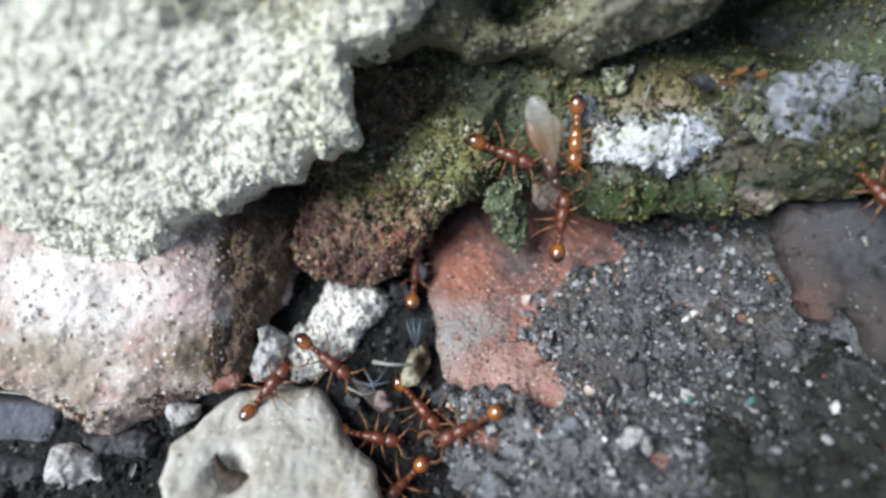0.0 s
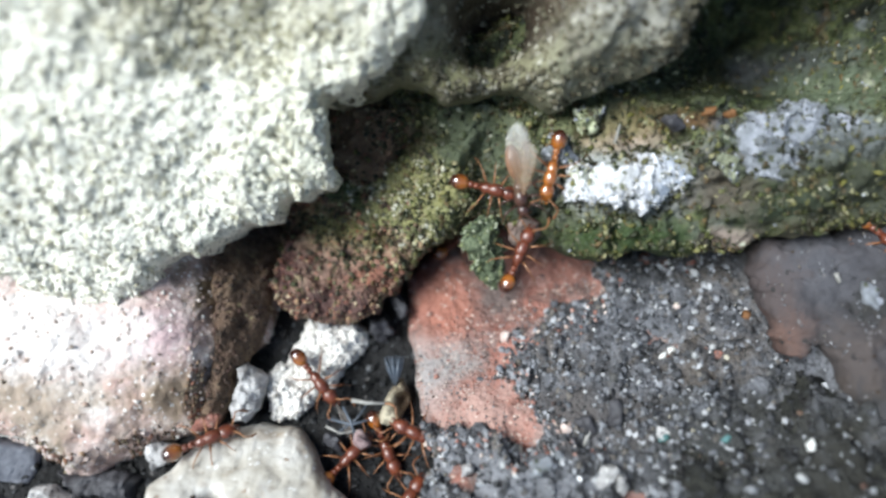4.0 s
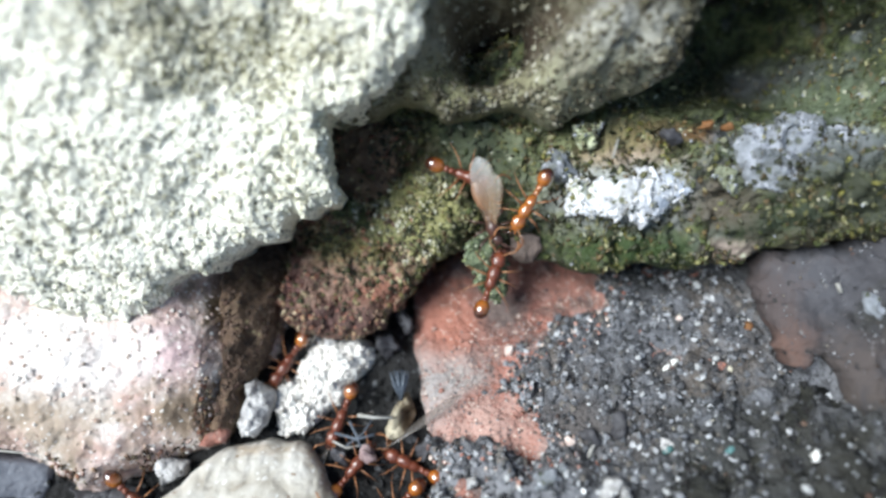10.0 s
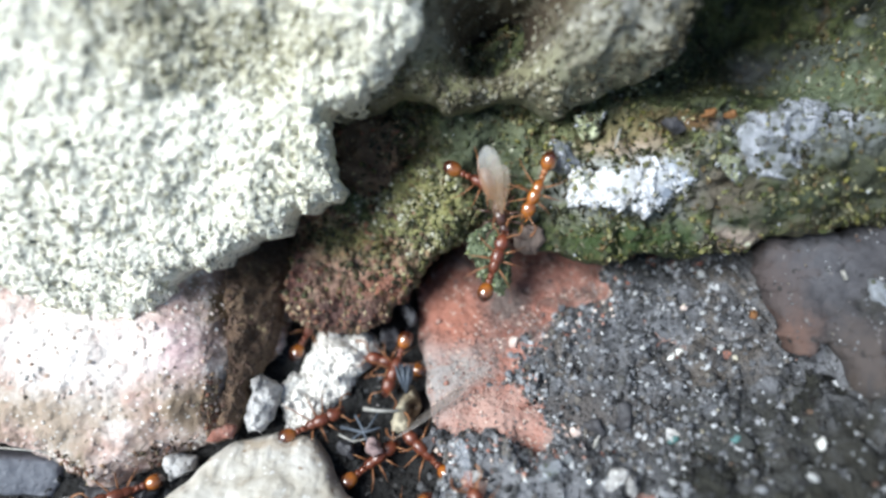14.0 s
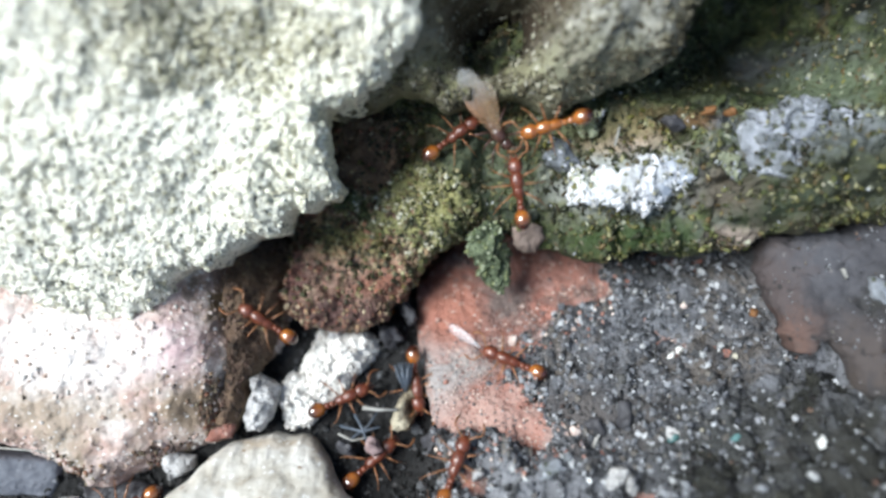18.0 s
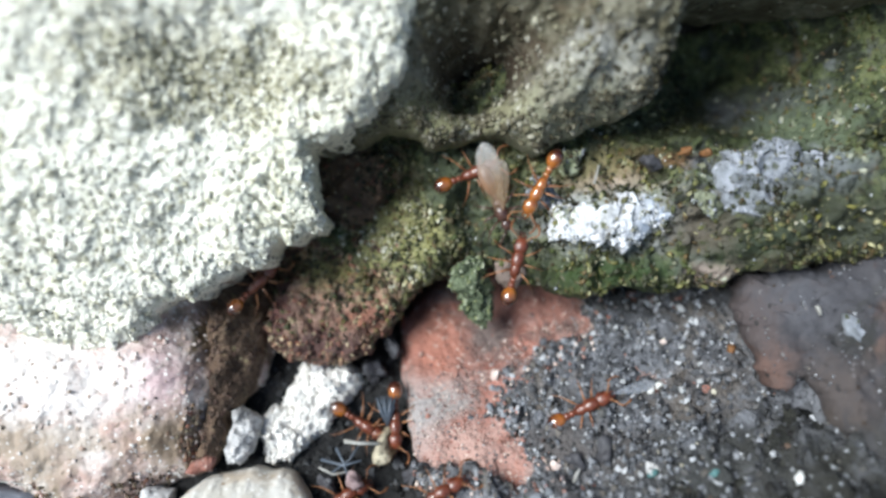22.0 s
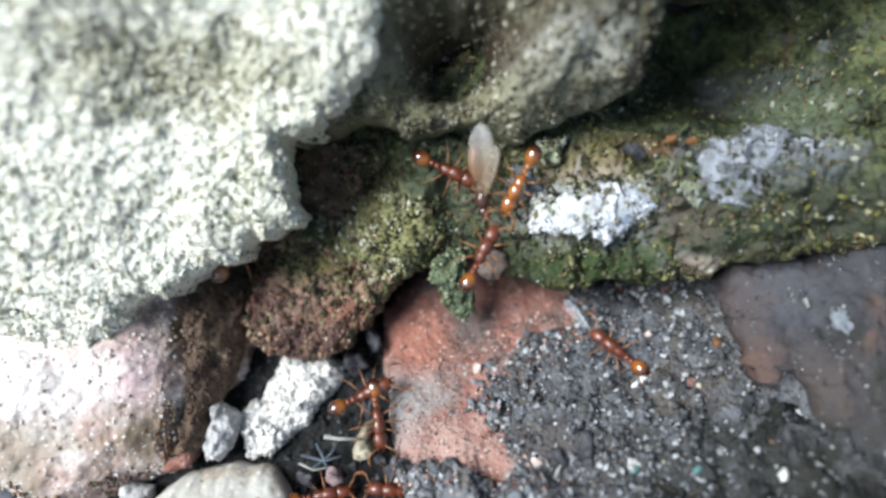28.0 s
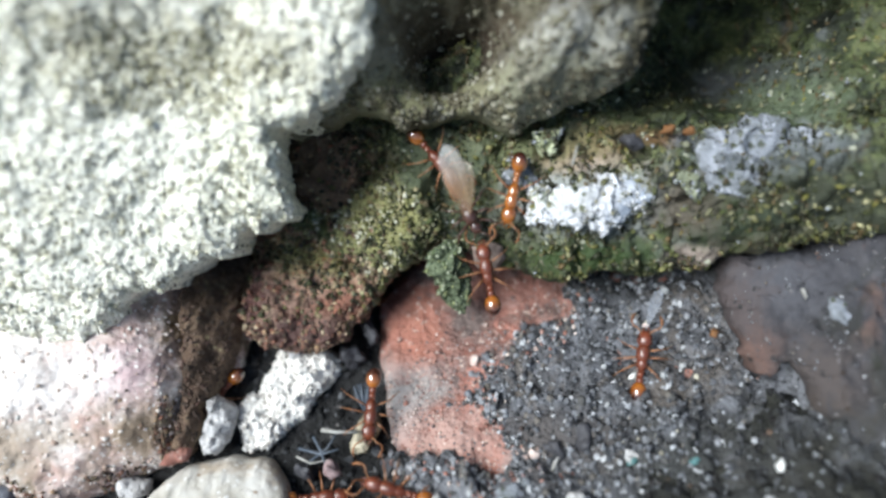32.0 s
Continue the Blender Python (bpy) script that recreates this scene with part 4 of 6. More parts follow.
earthy = boulder("earthy_stone", [(-11.9, -1.6), (-11.7, 0.5), (-11, 2.6), (-9.2, 3.6), (-6.6, 2.6), (-4.6, 1.7), (-3, 0.9), (-1.7, 0), (-0.6, -0.7), (-1.3, -1.7), (-2, -2.7), (-2.9, -3.9), (-3.7, -4.6), (-3.9, -5.7), (-5.9, -6.1), (-8, -5.9), (-9.6, -5.8), (-10.8, -5.5), (-11.7, -4.4)],
                 Face((0.35, 0.02, -0.141), [(-11.4, 0.6, 2.2, -2.6)]), EARTHY, res=0.17, edge=1.3, drop=1.5, thick=4, rough=((1.2, 3.0), (0.85, 1.1), (0.16, 0.4)), warp=0.7, seed=13, grains=0.25, keep=earth_pts)
tagged(earthy, "crumbly red-brown stone lump in the crevice", "stone", "wall stones")
pocket = boulder("earthy_stone", [(-8.7, 9.2), (-6.6, 10.1), (-4.1, 10.5), (-1.9, 10.2), (-1.3, 9.3), (-1.8, 7.8), (-2.5, 6.1), (-3.4, 4.3), (-4.8, 3.1), (-6.4, 2.6), (-8.1, 3), (-8.8, 4.6), (-9, 7)],
                 Face((0.25, 0.215, 0.174), []), DARKEARTH, res=0.17, edge=2.4, drop=2.2, thick=2.5, rough=((0.9, 3.0), (0.5, 1.1), (0.12, 0.4)), warp=1.1, seed=15, grains=0.25, keep=pocket_pts)
tagged(pocket, "dark red-brown earth packed under the overhang", "earth", "wall stones")
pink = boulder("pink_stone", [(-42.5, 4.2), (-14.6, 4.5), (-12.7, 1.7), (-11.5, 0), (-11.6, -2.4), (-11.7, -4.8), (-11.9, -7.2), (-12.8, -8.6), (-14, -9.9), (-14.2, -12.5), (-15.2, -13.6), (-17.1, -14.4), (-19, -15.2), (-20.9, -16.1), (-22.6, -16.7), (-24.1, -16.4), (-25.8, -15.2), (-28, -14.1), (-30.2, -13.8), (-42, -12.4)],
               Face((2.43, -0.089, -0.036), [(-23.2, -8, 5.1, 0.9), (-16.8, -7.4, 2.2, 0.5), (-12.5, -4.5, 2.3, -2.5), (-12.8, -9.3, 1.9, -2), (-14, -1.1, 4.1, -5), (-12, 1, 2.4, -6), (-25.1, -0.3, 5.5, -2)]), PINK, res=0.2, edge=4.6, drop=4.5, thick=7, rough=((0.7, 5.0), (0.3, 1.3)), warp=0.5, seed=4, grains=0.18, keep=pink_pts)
tagged(pink, "pinkish weathered sandstone under the pale block", "stone", "wall stones")
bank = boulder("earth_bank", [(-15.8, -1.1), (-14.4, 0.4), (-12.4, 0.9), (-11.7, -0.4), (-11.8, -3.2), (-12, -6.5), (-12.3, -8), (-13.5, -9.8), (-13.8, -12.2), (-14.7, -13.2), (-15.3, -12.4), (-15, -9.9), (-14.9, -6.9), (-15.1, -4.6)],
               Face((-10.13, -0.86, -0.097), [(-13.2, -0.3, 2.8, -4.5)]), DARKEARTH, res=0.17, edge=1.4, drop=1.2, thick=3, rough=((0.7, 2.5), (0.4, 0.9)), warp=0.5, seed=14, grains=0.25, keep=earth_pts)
tagged(bank, "dark brown earth clinging to the flank of the pink stone", "earth")
brick = boulder("red_brick", [(-2.1, -4.3), (-1.7, -7.5), (-1.4, -9.6), (-1, -10.9), (-0.1, -13.1), (0.2, -15.2), (0.6, -17.9), (1.4, -22.3), (26.2, -20.3), (40.1, 6.2), (2.8, 7.1), (0.7, 0), (-1, -1.7), (-1.9, -2.9)],
                Face((-6.01, 0.198, -0.794), [(4.3, -11.2, 3.4, 0.6), (1.5, -5, 3.4, 0.5)]), BRICK, res=0.22, edge=1.2, drop=1.2, thick=7, rough=((0.6, 3.6), (0.25, 1.0)), warp=0.4, seed=5, grains=0.14, keep=brick_pts)
tagged(brick, "dusty red brick half covered by dark soil", "brick", "bricks")
SOIL_RIM = [(12.9, 0), (12.2, -1.6), (11.6, -3.0), (10.8, -4.2), (9.2, -5.3), (7.2, -5.8), (5.6, -6.3), (4.4, -7.4), (3.2, -8.4), (1.9, -8.9), (3.2, -9.2), (4.6, -9.4), (6.0, -10.1), (7.1, -11.0), (6.9, -11.9), (5.4, -12.4), (3.2, -12.4), (1.4, -12.3), (0, -12.6), (0, -18.6), (2.1, -21.2), (25.5, -19.3), (38.2, 5.2), (14.9, 5.7)]
soil = boulder("soil_layer", SOIL_RIM,
               Face((-5.45, 0.206, -0.807), [(4.3, -11.1, 3.3, 0.4), (8, -15.5, 4.5, 0.6)]), SOIL, res=0.2, edge=2.0, drop=0.75, thick=1.2, rough=((0.25, 3.0), (0.28, 0.9)), warp=2.3, seed=7, grains=0.3, keep=soil_pts)
tagged(soil, "thin layer of dark gritty soil on the brick", "soil")
# a darker sheet of soil that stands in for shade in this corner
shaded = boulder("soil_layer", [(15, -12.8), (17.4, -11.8), (19.6, -11.9), (21.5, -10.3), (23, -8.9), (24.8, -9.1), (25.3, -10.8), (26.8, -11.4), (30, -11.6), (30, -19.5), (10.1, -20.7), (11.7, -16.6), (13.2, -14.3)],
               Face((-5.84, 0.196, -0.876), []), SHADED, res=0.22, edge=2.0, drop=0.7, thick=1.2, rough=((0.45, 3.0), (0.25, 0.9)), warp=1.8, seed=8, grains=0.3, keep=shaded_pts)
tagged(shaded, "olive-grey soil spread between the two bricks, darkened as if shaded", "soil")
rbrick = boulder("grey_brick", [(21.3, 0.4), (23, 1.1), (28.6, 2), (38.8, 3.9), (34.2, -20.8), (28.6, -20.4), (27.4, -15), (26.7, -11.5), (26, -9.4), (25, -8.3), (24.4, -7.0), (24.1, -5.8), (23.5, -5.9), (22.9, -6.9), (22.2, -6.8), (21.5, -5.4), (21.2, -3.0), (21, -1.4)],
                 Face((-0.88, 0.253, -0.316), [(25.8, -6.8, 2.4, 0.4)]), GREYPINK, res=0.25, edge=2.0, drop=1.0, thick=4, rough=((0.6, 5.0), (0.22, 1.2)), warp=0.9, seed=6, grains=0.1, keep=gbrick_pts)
tagged(rbrick, "smooth grey-pink brick beside the soil", "brick", "bricks")

# ---- loose stones ----
crumb = boulder("mortar_crumb", [(-9.6, -7.2), (-9.3, -6.3), (-8.5, -6), (-7.8, -6.3), (-6.3, -6.3), (-5.2, -6.8), (-4.9, -7.7), (-5.5, -8.7), (-6.5, -10.2), (-7.8, -11.4), (-8.9, -12.2), (-10.4, -13), (-11.3, -12.7), (-11.7, -11.4), (-11.9, -10.2), (-11.1, -9.2), (-10.2, -8.4)],
                Face((-4.49, -0.001, -0.497), [(-7.5, -8.1, 1.6, 0.6), (-10.5, -11.1, 1.2, 0.6)]), CRUMB, res=0.08, edge=1.0, drop=1.5, thick=1.6, rough=((1.1, 1.7), (0.34, 0.7)), warp=0.6, seed=21, grains=0.16, keep=crumb_pts)
tagged(crumb, "white crumbly lump of old mortar lying in the crevice", "mortar crumb", "crumbs")
knob = boulder("mortar_crumb", [(-8.6, -6.6), (-8.5, -6.1), (-8.1, -5.8), (-7.6, -6.1), (-7.5, -6.6), (-7.8, -7.1), (-8.4, -7.1)],
               Face((-0.6, -0, 0), []), GREYSTONE, res=0.08, edge=0.5, drop=0.6, thick=0.7, rough=((0.15, 0.8),), warp=0.1, seed=22)
tagged(knob, "small smooth grey grain stuck on the white crumb", "mortar crumb", "crumbs")
greyp = boulder("pebble", [(-13.4, -9), (-12.8, -8.8), (-12.1, -9.4), (-11.5, -9.8), (-11.6, -10.9), (-11.9, -11.7), (-12.6, -12.7), (-13.5, -12.5), (-13.9, -11.6), (-13.7, -10.6), (-13.3, -10)],
                Face((0.71, -0.009, -0.209), []), GREYSTONE, res=0.1, edge=1.0, drop=1.2, thick=1.4, rough=((0.8, 1.1), (0.35, 0.45)), warp=0.4, seed=23, grains=0.25)
tagged(greyp, "rough grey pebble beside the white crumb", "pebble", "pebbles")
cream = boulder("pebble", [(-14.6, -13.3), (-13.4, -13.1), (-11.7, -12.9), (-9.4, -13.1), (-8.6, -13.4), (-7.6, -14.7), (-6.6, -16.1), (-4.9, -17.2), (-4.5, -18.7), (-6.1, -20), (-11.6, -20.4), (-16.4, -18.7), (-17.6, -17.4), (-17.5, -15.8), (-16.4, -14.8)],
                Face((-12.59, -0.154, -1.076), [(-13.7, -17.1, 1, -2), (-11.2, -15.6, 2.1, 0.3)]), CREAM, res=0.13, edge=0.8, drop=0.8, thick=2.8, rough=((0.22, 3.0), (0.10, 0.9)), warp=0.3, seed=24)
tagged(cream, "large cream flint pebble with a brown pit", "pebble", "pebbles")
for order, (rim, face, mat, label) in enumerate((
        ([(-33, -13.4), (-29.6, -14), (-27.7, -14.3), (-26.1, -14.7), (-26.2, -16), (-26.6, -17.1), (-28, -16.8), (-32.5, -16)],
         Face((-7.12, -0.356, -0.042), []), BLUESLATE, "flat blue-grey slaty chip under the pink stone"),
        ([(-26.3, -17.8), (-25.7, -16.9), (-24.5, -16.7), (-23.1, -17.5), (-22.1, -19.1), (-22.1, -21.1), (-24.8, -21.6), (-26.2, -20.6)],
         Face((1.7, -0.06, -0.074), [(-24.4, -18.4, 1.2, 0.8)]), GREYSTONE, "pale grey crumb on the black soil"),
        ([(-31.4, -17.7), (-28.2, -17.6), (-26.2, -18), (-25.7, -19.4), (-25.8, -21.2), (-29, -21.8), (-31.2, -21)],
         Face((-0.08, -0.077, -0.128), []), SLATE, "dark grey chip on the black soil"),
        ([(-19, -14.2), (-18, -13.9), (-16.9, -14.2), (-17, -14.9), (-17.5, -15.5), (-18.4, -15.8), (-19, -15.2)],
         Face((3.88, 0.143, -0.157), []), GREYSTONE, "small pale crumb beside the cream pebble"),
        ([(-25, -16.1), (-23.1, -16.3), (-20.7, -16), (-19.1, -16.6), (-19.8, -17.6), (-21.7, -18), (-23.8, -17.7)],
         Face((5.24, 0.082, -0.004), []), SLATE, "small dark chip on the black soil"))):
    flat = "slaty" in label
    tagged(boulder("stone_chip", rim, face, mat, res=0.12, edge=0.25 if flat else 0.6, drop=0.4 if flat else 0.8, thick=2.4 if flat else 1.6, rough=((0.16, 2.2), (0.06, 0.5)) if flat else ((0.7, 1.5), (0.35, 0.5)), warp=0.12 if flat else 0.4, seed=28 + order, grains=0.03 if flat else 0.2), label, "stone chip", "stone chips")
flake = boulder("brick_flake", [(-16, -13), (-15.7, -12.3), (-14.8, -11.9), (-14, -12), (-14.1, -12.7), (-15, -13)],
                Face((-0.62, -0.163, -0.17), []), BRICK, res=0.1, edge=0.5, drop=0.5, thick=0.8, rough=((0.25, 1.0), (0.1, 0.4)), warp=0.25, seed=31)
tagged(flake, "orange-brown brick flake at the foot of the pink stone", "brick flake")
lobe = boulder("moss_tuft", [(2, 1.1), (2.5, 1.5), (3.7, 1.4), (4.4, 0.4), (4.6, -1.1), (4.2, -2.7), (3.5, -3.1), (2.6, -1.9), (2, -0.5)],
               Face((2.63, -0.041, 0.336), []), TUFT, res=0.1, edge=1.0, drop=1.2, thick=1.2, rough=((0.8, 1.2), (0.4, 0.5)), warp=1.1, seed=32, grains=0.4, keep=lobe_pts)
tagged(lobe, "small grey-green moss tuft on the red brick", "moss")
scrap = boulder("leaf_fragment", [(-16, -16.4), (-14.6, -16), (-13.8, -16.9), (-12.4, -17), (-12, -18.2), (-13.5, -18.7), (-15.1, -18.1)],
                Face((9.83, 0.314, -0.121), []), BROWNLEAF, res=0.1, edge=0.4, drop=0.5, thick=0.4, rough=((0.5, 1.6), (0.15, 0.5)), warp=0.4, seed=35)
tagged(scrap, "curled dark brown leaf fragment on the cream pebble", "leaf fragment")
chipm = boulder("stone_chip", [(4.5, 1.2), (5.6, 1.6), (6.7, 1.3), (7, 0.4), (6.4, -0.4), (5.4, -0.6), (4.7, 0.1)],
                Face((2.07, 0.064, 0.516), []), DULLPINK, res=0.1, edge=0.5, drop=0.5, thick=0.9, rough=((0.3, 1.2), (0.1, 0.4)), warp=0.3, seed=33)
tagged(chipm, "dull pinkish stone chip between moss and brick", "stone chip", "stone chips")
husk = boulder("seed_husk", [(-3.7, -12.1), (-3.4, -11.3), (-3.0, -10.6), (-2.5, -9.9), (-2.1, -9.9), (-1.8, -10.6), (-1.8, -11.4), (-2.1, -12.1), (-2.6, -12.7), (-3.2, -12.8), (-3.6, -12.6)],
               Face((-3.69, -0.021, -0.504), [(-2.2, -11.3, 0.5, -1.3), (-3.1, -11.6, 0.45, 0.35)]), HUSK, res=0.07, edge=0.35, drop=0.7, thick=0.9, rough=((0.3, 1.0), (0.15, 0.4)), warp=0.25, seed=34, grains=0.1)
tagged(husk, "tan and brown curled hollow seed husk in the crevice", "seed husk")

# ---- grains and tufts lying on the stones ----
pick = np.random.RandomState(11)
WORN = (-12.1, 11, 11)


def some_of(pts, n, test=None):
    p = np.concatenate(pts)
    if test is not None:
        p = p[test(p)]
    return p[pick.randint(0, len(p), n)]


def sizes_of(n, lo, hi):
    return lo + (hi - lo) * pick.rand(n) ** 2.5


def seen_part(p):
    return (np.abs(p[:, 0]) < 33) & (p[:, 1] < 21) & (p[:, 1] > -21)


scatter("soil_grit", some_of(soil_pts, 17000, lambda p: seen_part(p) & (pick.rand(len(p)) < np.clip((24 - p[:, 0] + 0.5 * (p[:, 1] + 9)) / 9, 0.12, 1))), sizes_of(17000, 0.06, 0.27), GRITMIX, "grey and white grit strewn over dark soil", "grit", 1, rough=0.95, sink=0.35, smooth=False)
scatter("brick_grains", some_of(brick_pts, 5200, lambda p: seen_part(p) & (p[:, 0] < 14) & (fbm(p, 3.5, 3) > -0.15)), sizes_of(5200, 0.025, 0.14), BRICKMIX, "red and pale grains standing out of the brick", "sand", 2, sink=0.4)


def near_soil(p):
    d = rim_distance(p[:, 0], p[:, 1], SOIL_RIM)[0] + 1.6 * fbm(p, 2.5, 3)
    return seen_part(p) & (d < 0.8) & (pick.rand(len(p)) < np.exp(d / 1.1))


def soil_edge(p):
    d = rim_distance(p[:, 0], p[:, 1], SOIL_RIM)[0] + 1.2 * fbm(p + 3, 2.0, 3)
    return seen_part(p) & (p[:, 0] < 14) & (p[:, 1] > -14) & (d < 1.6)


scatter("soil_dust", some_of(brick_pts, 6500, near_soil), sizes_of(6500, 0.025, 0.12), DUSTMIX, "grey dust thinning out from the soil over the brick", "soil", 17, sink=0.35)
scatter("quartz_specks", some_of(soil_pts, 1200, lambda p: seen_part(p) & (p[:, 0] < 20 + 0.6 * (p[:, 1] + 6)) & (pick.rand(len(p)) < np.clip(0.45 + 1.3 * fbm(p, 6.0, 2) - 0.02 * np.abs(p[:, 1] + 6), 0.03, 1))), sizes_of(1200, 0.04, 0.2), SPECKMIX, "white and pale grains glinting in the soil", "grit", 28, sink=0.2, rough=0.7, smooth=False)
scatter("brick_dust", some_of(soil_pts, 2600, soil_edge), sizes_of(2600, 0.04, 0.2), BRICKMIX, "red brick dust strewn over the edge of the soil", "sand", 27, sink=0.3)
scatter("brick_dirt", some_of(gbrick_pts, 800, lambda p: seen_part(p) & (pick.rand(len(p)) < np.clip(0.35 + 1.6 * fbm(p, 4.0, 3) - 0.05 * (p[:, 1] + 8), 0.02, 1))), sizes_of(800, 0.03, 0.13), GRITMIX, "grey grit scattered over the grey brick", "grit", 18, sink=0.35)
scatter("damp_grit", some_of(shaded_pts, 3600, seen_part), sizes_of(3600, 0.07, 0.30), PITMIX, "dark grit on the shade-darkened soil", "grit", 21, rough=0.95, sink=0.35)
scatter("coarse_grit", some_of(shaded_pts, 200, seen_part), sizes_of(200, 0.06, 0.36), GRITMIX, "grey grit lying on the shade-darkened soil", "grit", 24, rough=0.95, sink=0.35, smooth=False)
scatter("moss_clumps", some_of(moss_pts, 13000, lambda p: seen_part(p) & (pick.rand(len(p)) < np.clip(0.45 + 1.5 * fbm(p, 4.0, 3), 0.10, 1) * np.clip((18 - p[:, 1]) / 6, 0.3, 1))), sizes_of(13000, 0.05, 0.27), MOSSMIX, "tiny green and brown moss leaflets on damp stone", "moss", 3, sink=0.5, shape=(1.25, 0.85, 0.6), rough=0.8)
scatter("moss_sand", some_of(moss_pts, 210, lambda p: seen_part(p) & (p[:, 1] < 15)), sizes_of(210, 0.04, 0.14), SPECKMIX, "pale sand grains caught in the moss", "sand", 30, sink=0.1, rough=0.6)
scatter("earth_specks", some_of(moss_pts, 1300, lambda p: (p[:, 0] < -1) & (p[:, 0] > -12) & (p[:, 1] < 5) & (pick.rand(len(p)) < np.clip(0.45 - 0.18 * (p[:, 1] - 1) - 0.1 * (p[:, 0] + 5) + fbm(p, 2.5, 3), 0, 1))), sizes_of(1300, 0.05, 0.26), EARTHMIX, "red-brown earth crumbs among the moss", "earth", 25, sink=0.35, rough=0.8)
scatter("moss_tips", some_of(moss_pts, 3200, lambda p: (p[:, 0] < 1.5) & (p[:, 0] > -8) & (p[:, 1] < 5.5) & (fbm(p, 2.0, 3) > -0.05)), sizes_of(3200, 0.04, 0.2), SUNMOSS, "tan and yellow moss tips, brightened as if sunlit", "moss", 26, sink=0.3, rough=0.8)
scatter("earth_flecks", some_of(pocket_pts, 900, seen_part), sizes_of(900, 0.05, 0.22), EARTHMIX, "red-brown crumbs of earth under the overhang", "earth", 19, sink=0.35, rough=0.8)
scatter("moss_specks", some_of(pocket_pts, 1100, lambda p: seen_part(p) & (pick.rand(len(p)) < np.clip(0.12 + 0.16 * (p[:, 0] + 5.5) + fbm(p, 2.5, 3), 0, 1))), sizes_of(1100, 0.05, 0.22), MOSSMIX, "moss flecks on the dark earth under the overhang", "moss", 20, sink=0.35, rough=0.8)
scatter("bank_crumbs", some_of(earth_pts[1:], 900, seen_part), sizes_of(900, 0.04, 0.18), BANKMIX, "dark brown crumbs of the earth bank", "earth", 29, sink=0.35, rough=0.8)
scatter("earth_crumbs", some_of(earth_pts[:1], 1500, seen_part), sizes_of(1500, 0.05, 0.22), EARTHMIX, "red-brown and ochre crumbs of earth", "earth", 4, sink=0.35, rough=0.8)
floor_u, floor_v = np.meshgrid(np.arange(-32, 4, 0.1), np.arange(-22, 4, 0.1))
ground_near = [np.stack([floor_u.ravel(), floor_v.ravel(), 0 * floor_u.ravel()], 1)]


def on_ground(n):
    """Places on the soil of the crevice, in the tilted frame."""
    p = some_of(ground_near, n)
    sheet = bpy.data.objects["ground"]
    q = []
    for x, y, _ in p:
        hit, place, _, _ = sheet.ray_cast(Vector((x * MM, y * MM, 0.01)) - sheet.location, Vector((0, 0, -1)))
        if hit:
            q.append((place + sheet.location) / MM)
    return np.array(q) @ LEAN


bpy.context.view_layer.update()
pit = on_ground(5000)
scatter("soil_crumbs", pit, sizes_of(len(pit), 0.06, 0.38), PITMIX, "crumbs and grit on the crevice floor, blackened like its shade", "soil", 6, rough=0.8, smooth=False)
scatter("moss_flecks", some_of(earth_pts[:1], 1700, lambda p: seen_part(p) & (pick.rand(len(p)) < np.clip(0.5 + 0.22 * (p[:, 1] + 2.5) + 0.08 * (p[:, 0] + 6) + fbm(p, 2.5, 3), 0.0, 1))), sizes_of(1700, 0.05, 0.26), MOSSMIX, "green moss flecks on the earthy stone", "moss", 7)
scatter("mortar_grains", some_of(pale_pts, 15000, seen_part), sizes_of(15000, 0.06, 0.19), PALEMIX, "pale sand grains standing out of the mortar", "sand", 5, sink=0.72, rough=0.6)
scatter("stone_grains", some_of(upper_pts, 4200, seen_part), sizes_of(4200, 0.08, 0.28), OLIVEMIX, "olive-grey grains weathered out of the stone", "sand", 8, sink=0.72, rough=0.8)
scatter("sandstone_grains", some_of(pink_pts, 1200, lambda p: seen_part(p) & (pick.rand(len(p)) < np.clip(0.9 + 0.12 * (p[:, 1] + 9), 0.12, 1))), sizes_of(1200, 0.05, 0.2), PINKMIX, "pink and white grains weathered out of the sandstone", "sand", 9, sink=0.7, rough=0.8)
scatter("stone_dirt", some_of(pink_pts, 1300, lambda p: seen_part(p) & (pick.rand(len(p)) < np.clip(1.6 * fbm(p, 4.0, 3) - 0.16 * (p[:, 1] + 10.0) + 0.10 * (p[:, 0] + 16), 0.0, 1))), sizes_of(1300, 0.04, 0.18), EARTHMIX, "brown dirt and crumbs clinging to the sandstone", "earth", 23, sink=0.35, rough=0.8)
scatter("lime_grains", some_of(lime_pts, 1300), sizes_of(1300, 0.04, 0.19), LIMEMIX, "white and bluish grains of the lime crust", "lime", 13, sink=0.55, rough=0.8)
scatter("lichen_grains", some_of(lichen_pts, 1500), sizes_of(1500, 0.04, 0.18), LICHENMIX, "blue-grey and green grains of lichen", "lichen", 14, sink=0.55, rough=0.8)
scatter("tuft_grains", some_of(lobe_pts, 700), sizes_of(700, 0.04, 0.2), GREENMIX, "grey-green flecks of the moss tuft", "moss", 22, sink=0.5, rough=0.8)
scatter("crust_moss", some_of(lime_pts + lichen_pts, 700), sizes_of(700, 0.06, 0.24), MOSSMIX, "moss flecks grown over the pale crusts", "moss", 15, sink=0.4, rough=0.8)
weathered = [p[(np.hypot((p[:, 0] - WORN[0]) / 6.5, (p[:, 1] - WORN[1]) / 3.0) + 0.6 * fbm(p, 3.0)) < 0.9] for p in pale_pts]
scatter("weathered_grains", some_of(weathered, 1100), sizes_of(1100, 0.08, 0.22), WORNMIX, "olive weathered grains in a hollow of the mortar", "sand", 16, sink=0.55, rough=0.7)
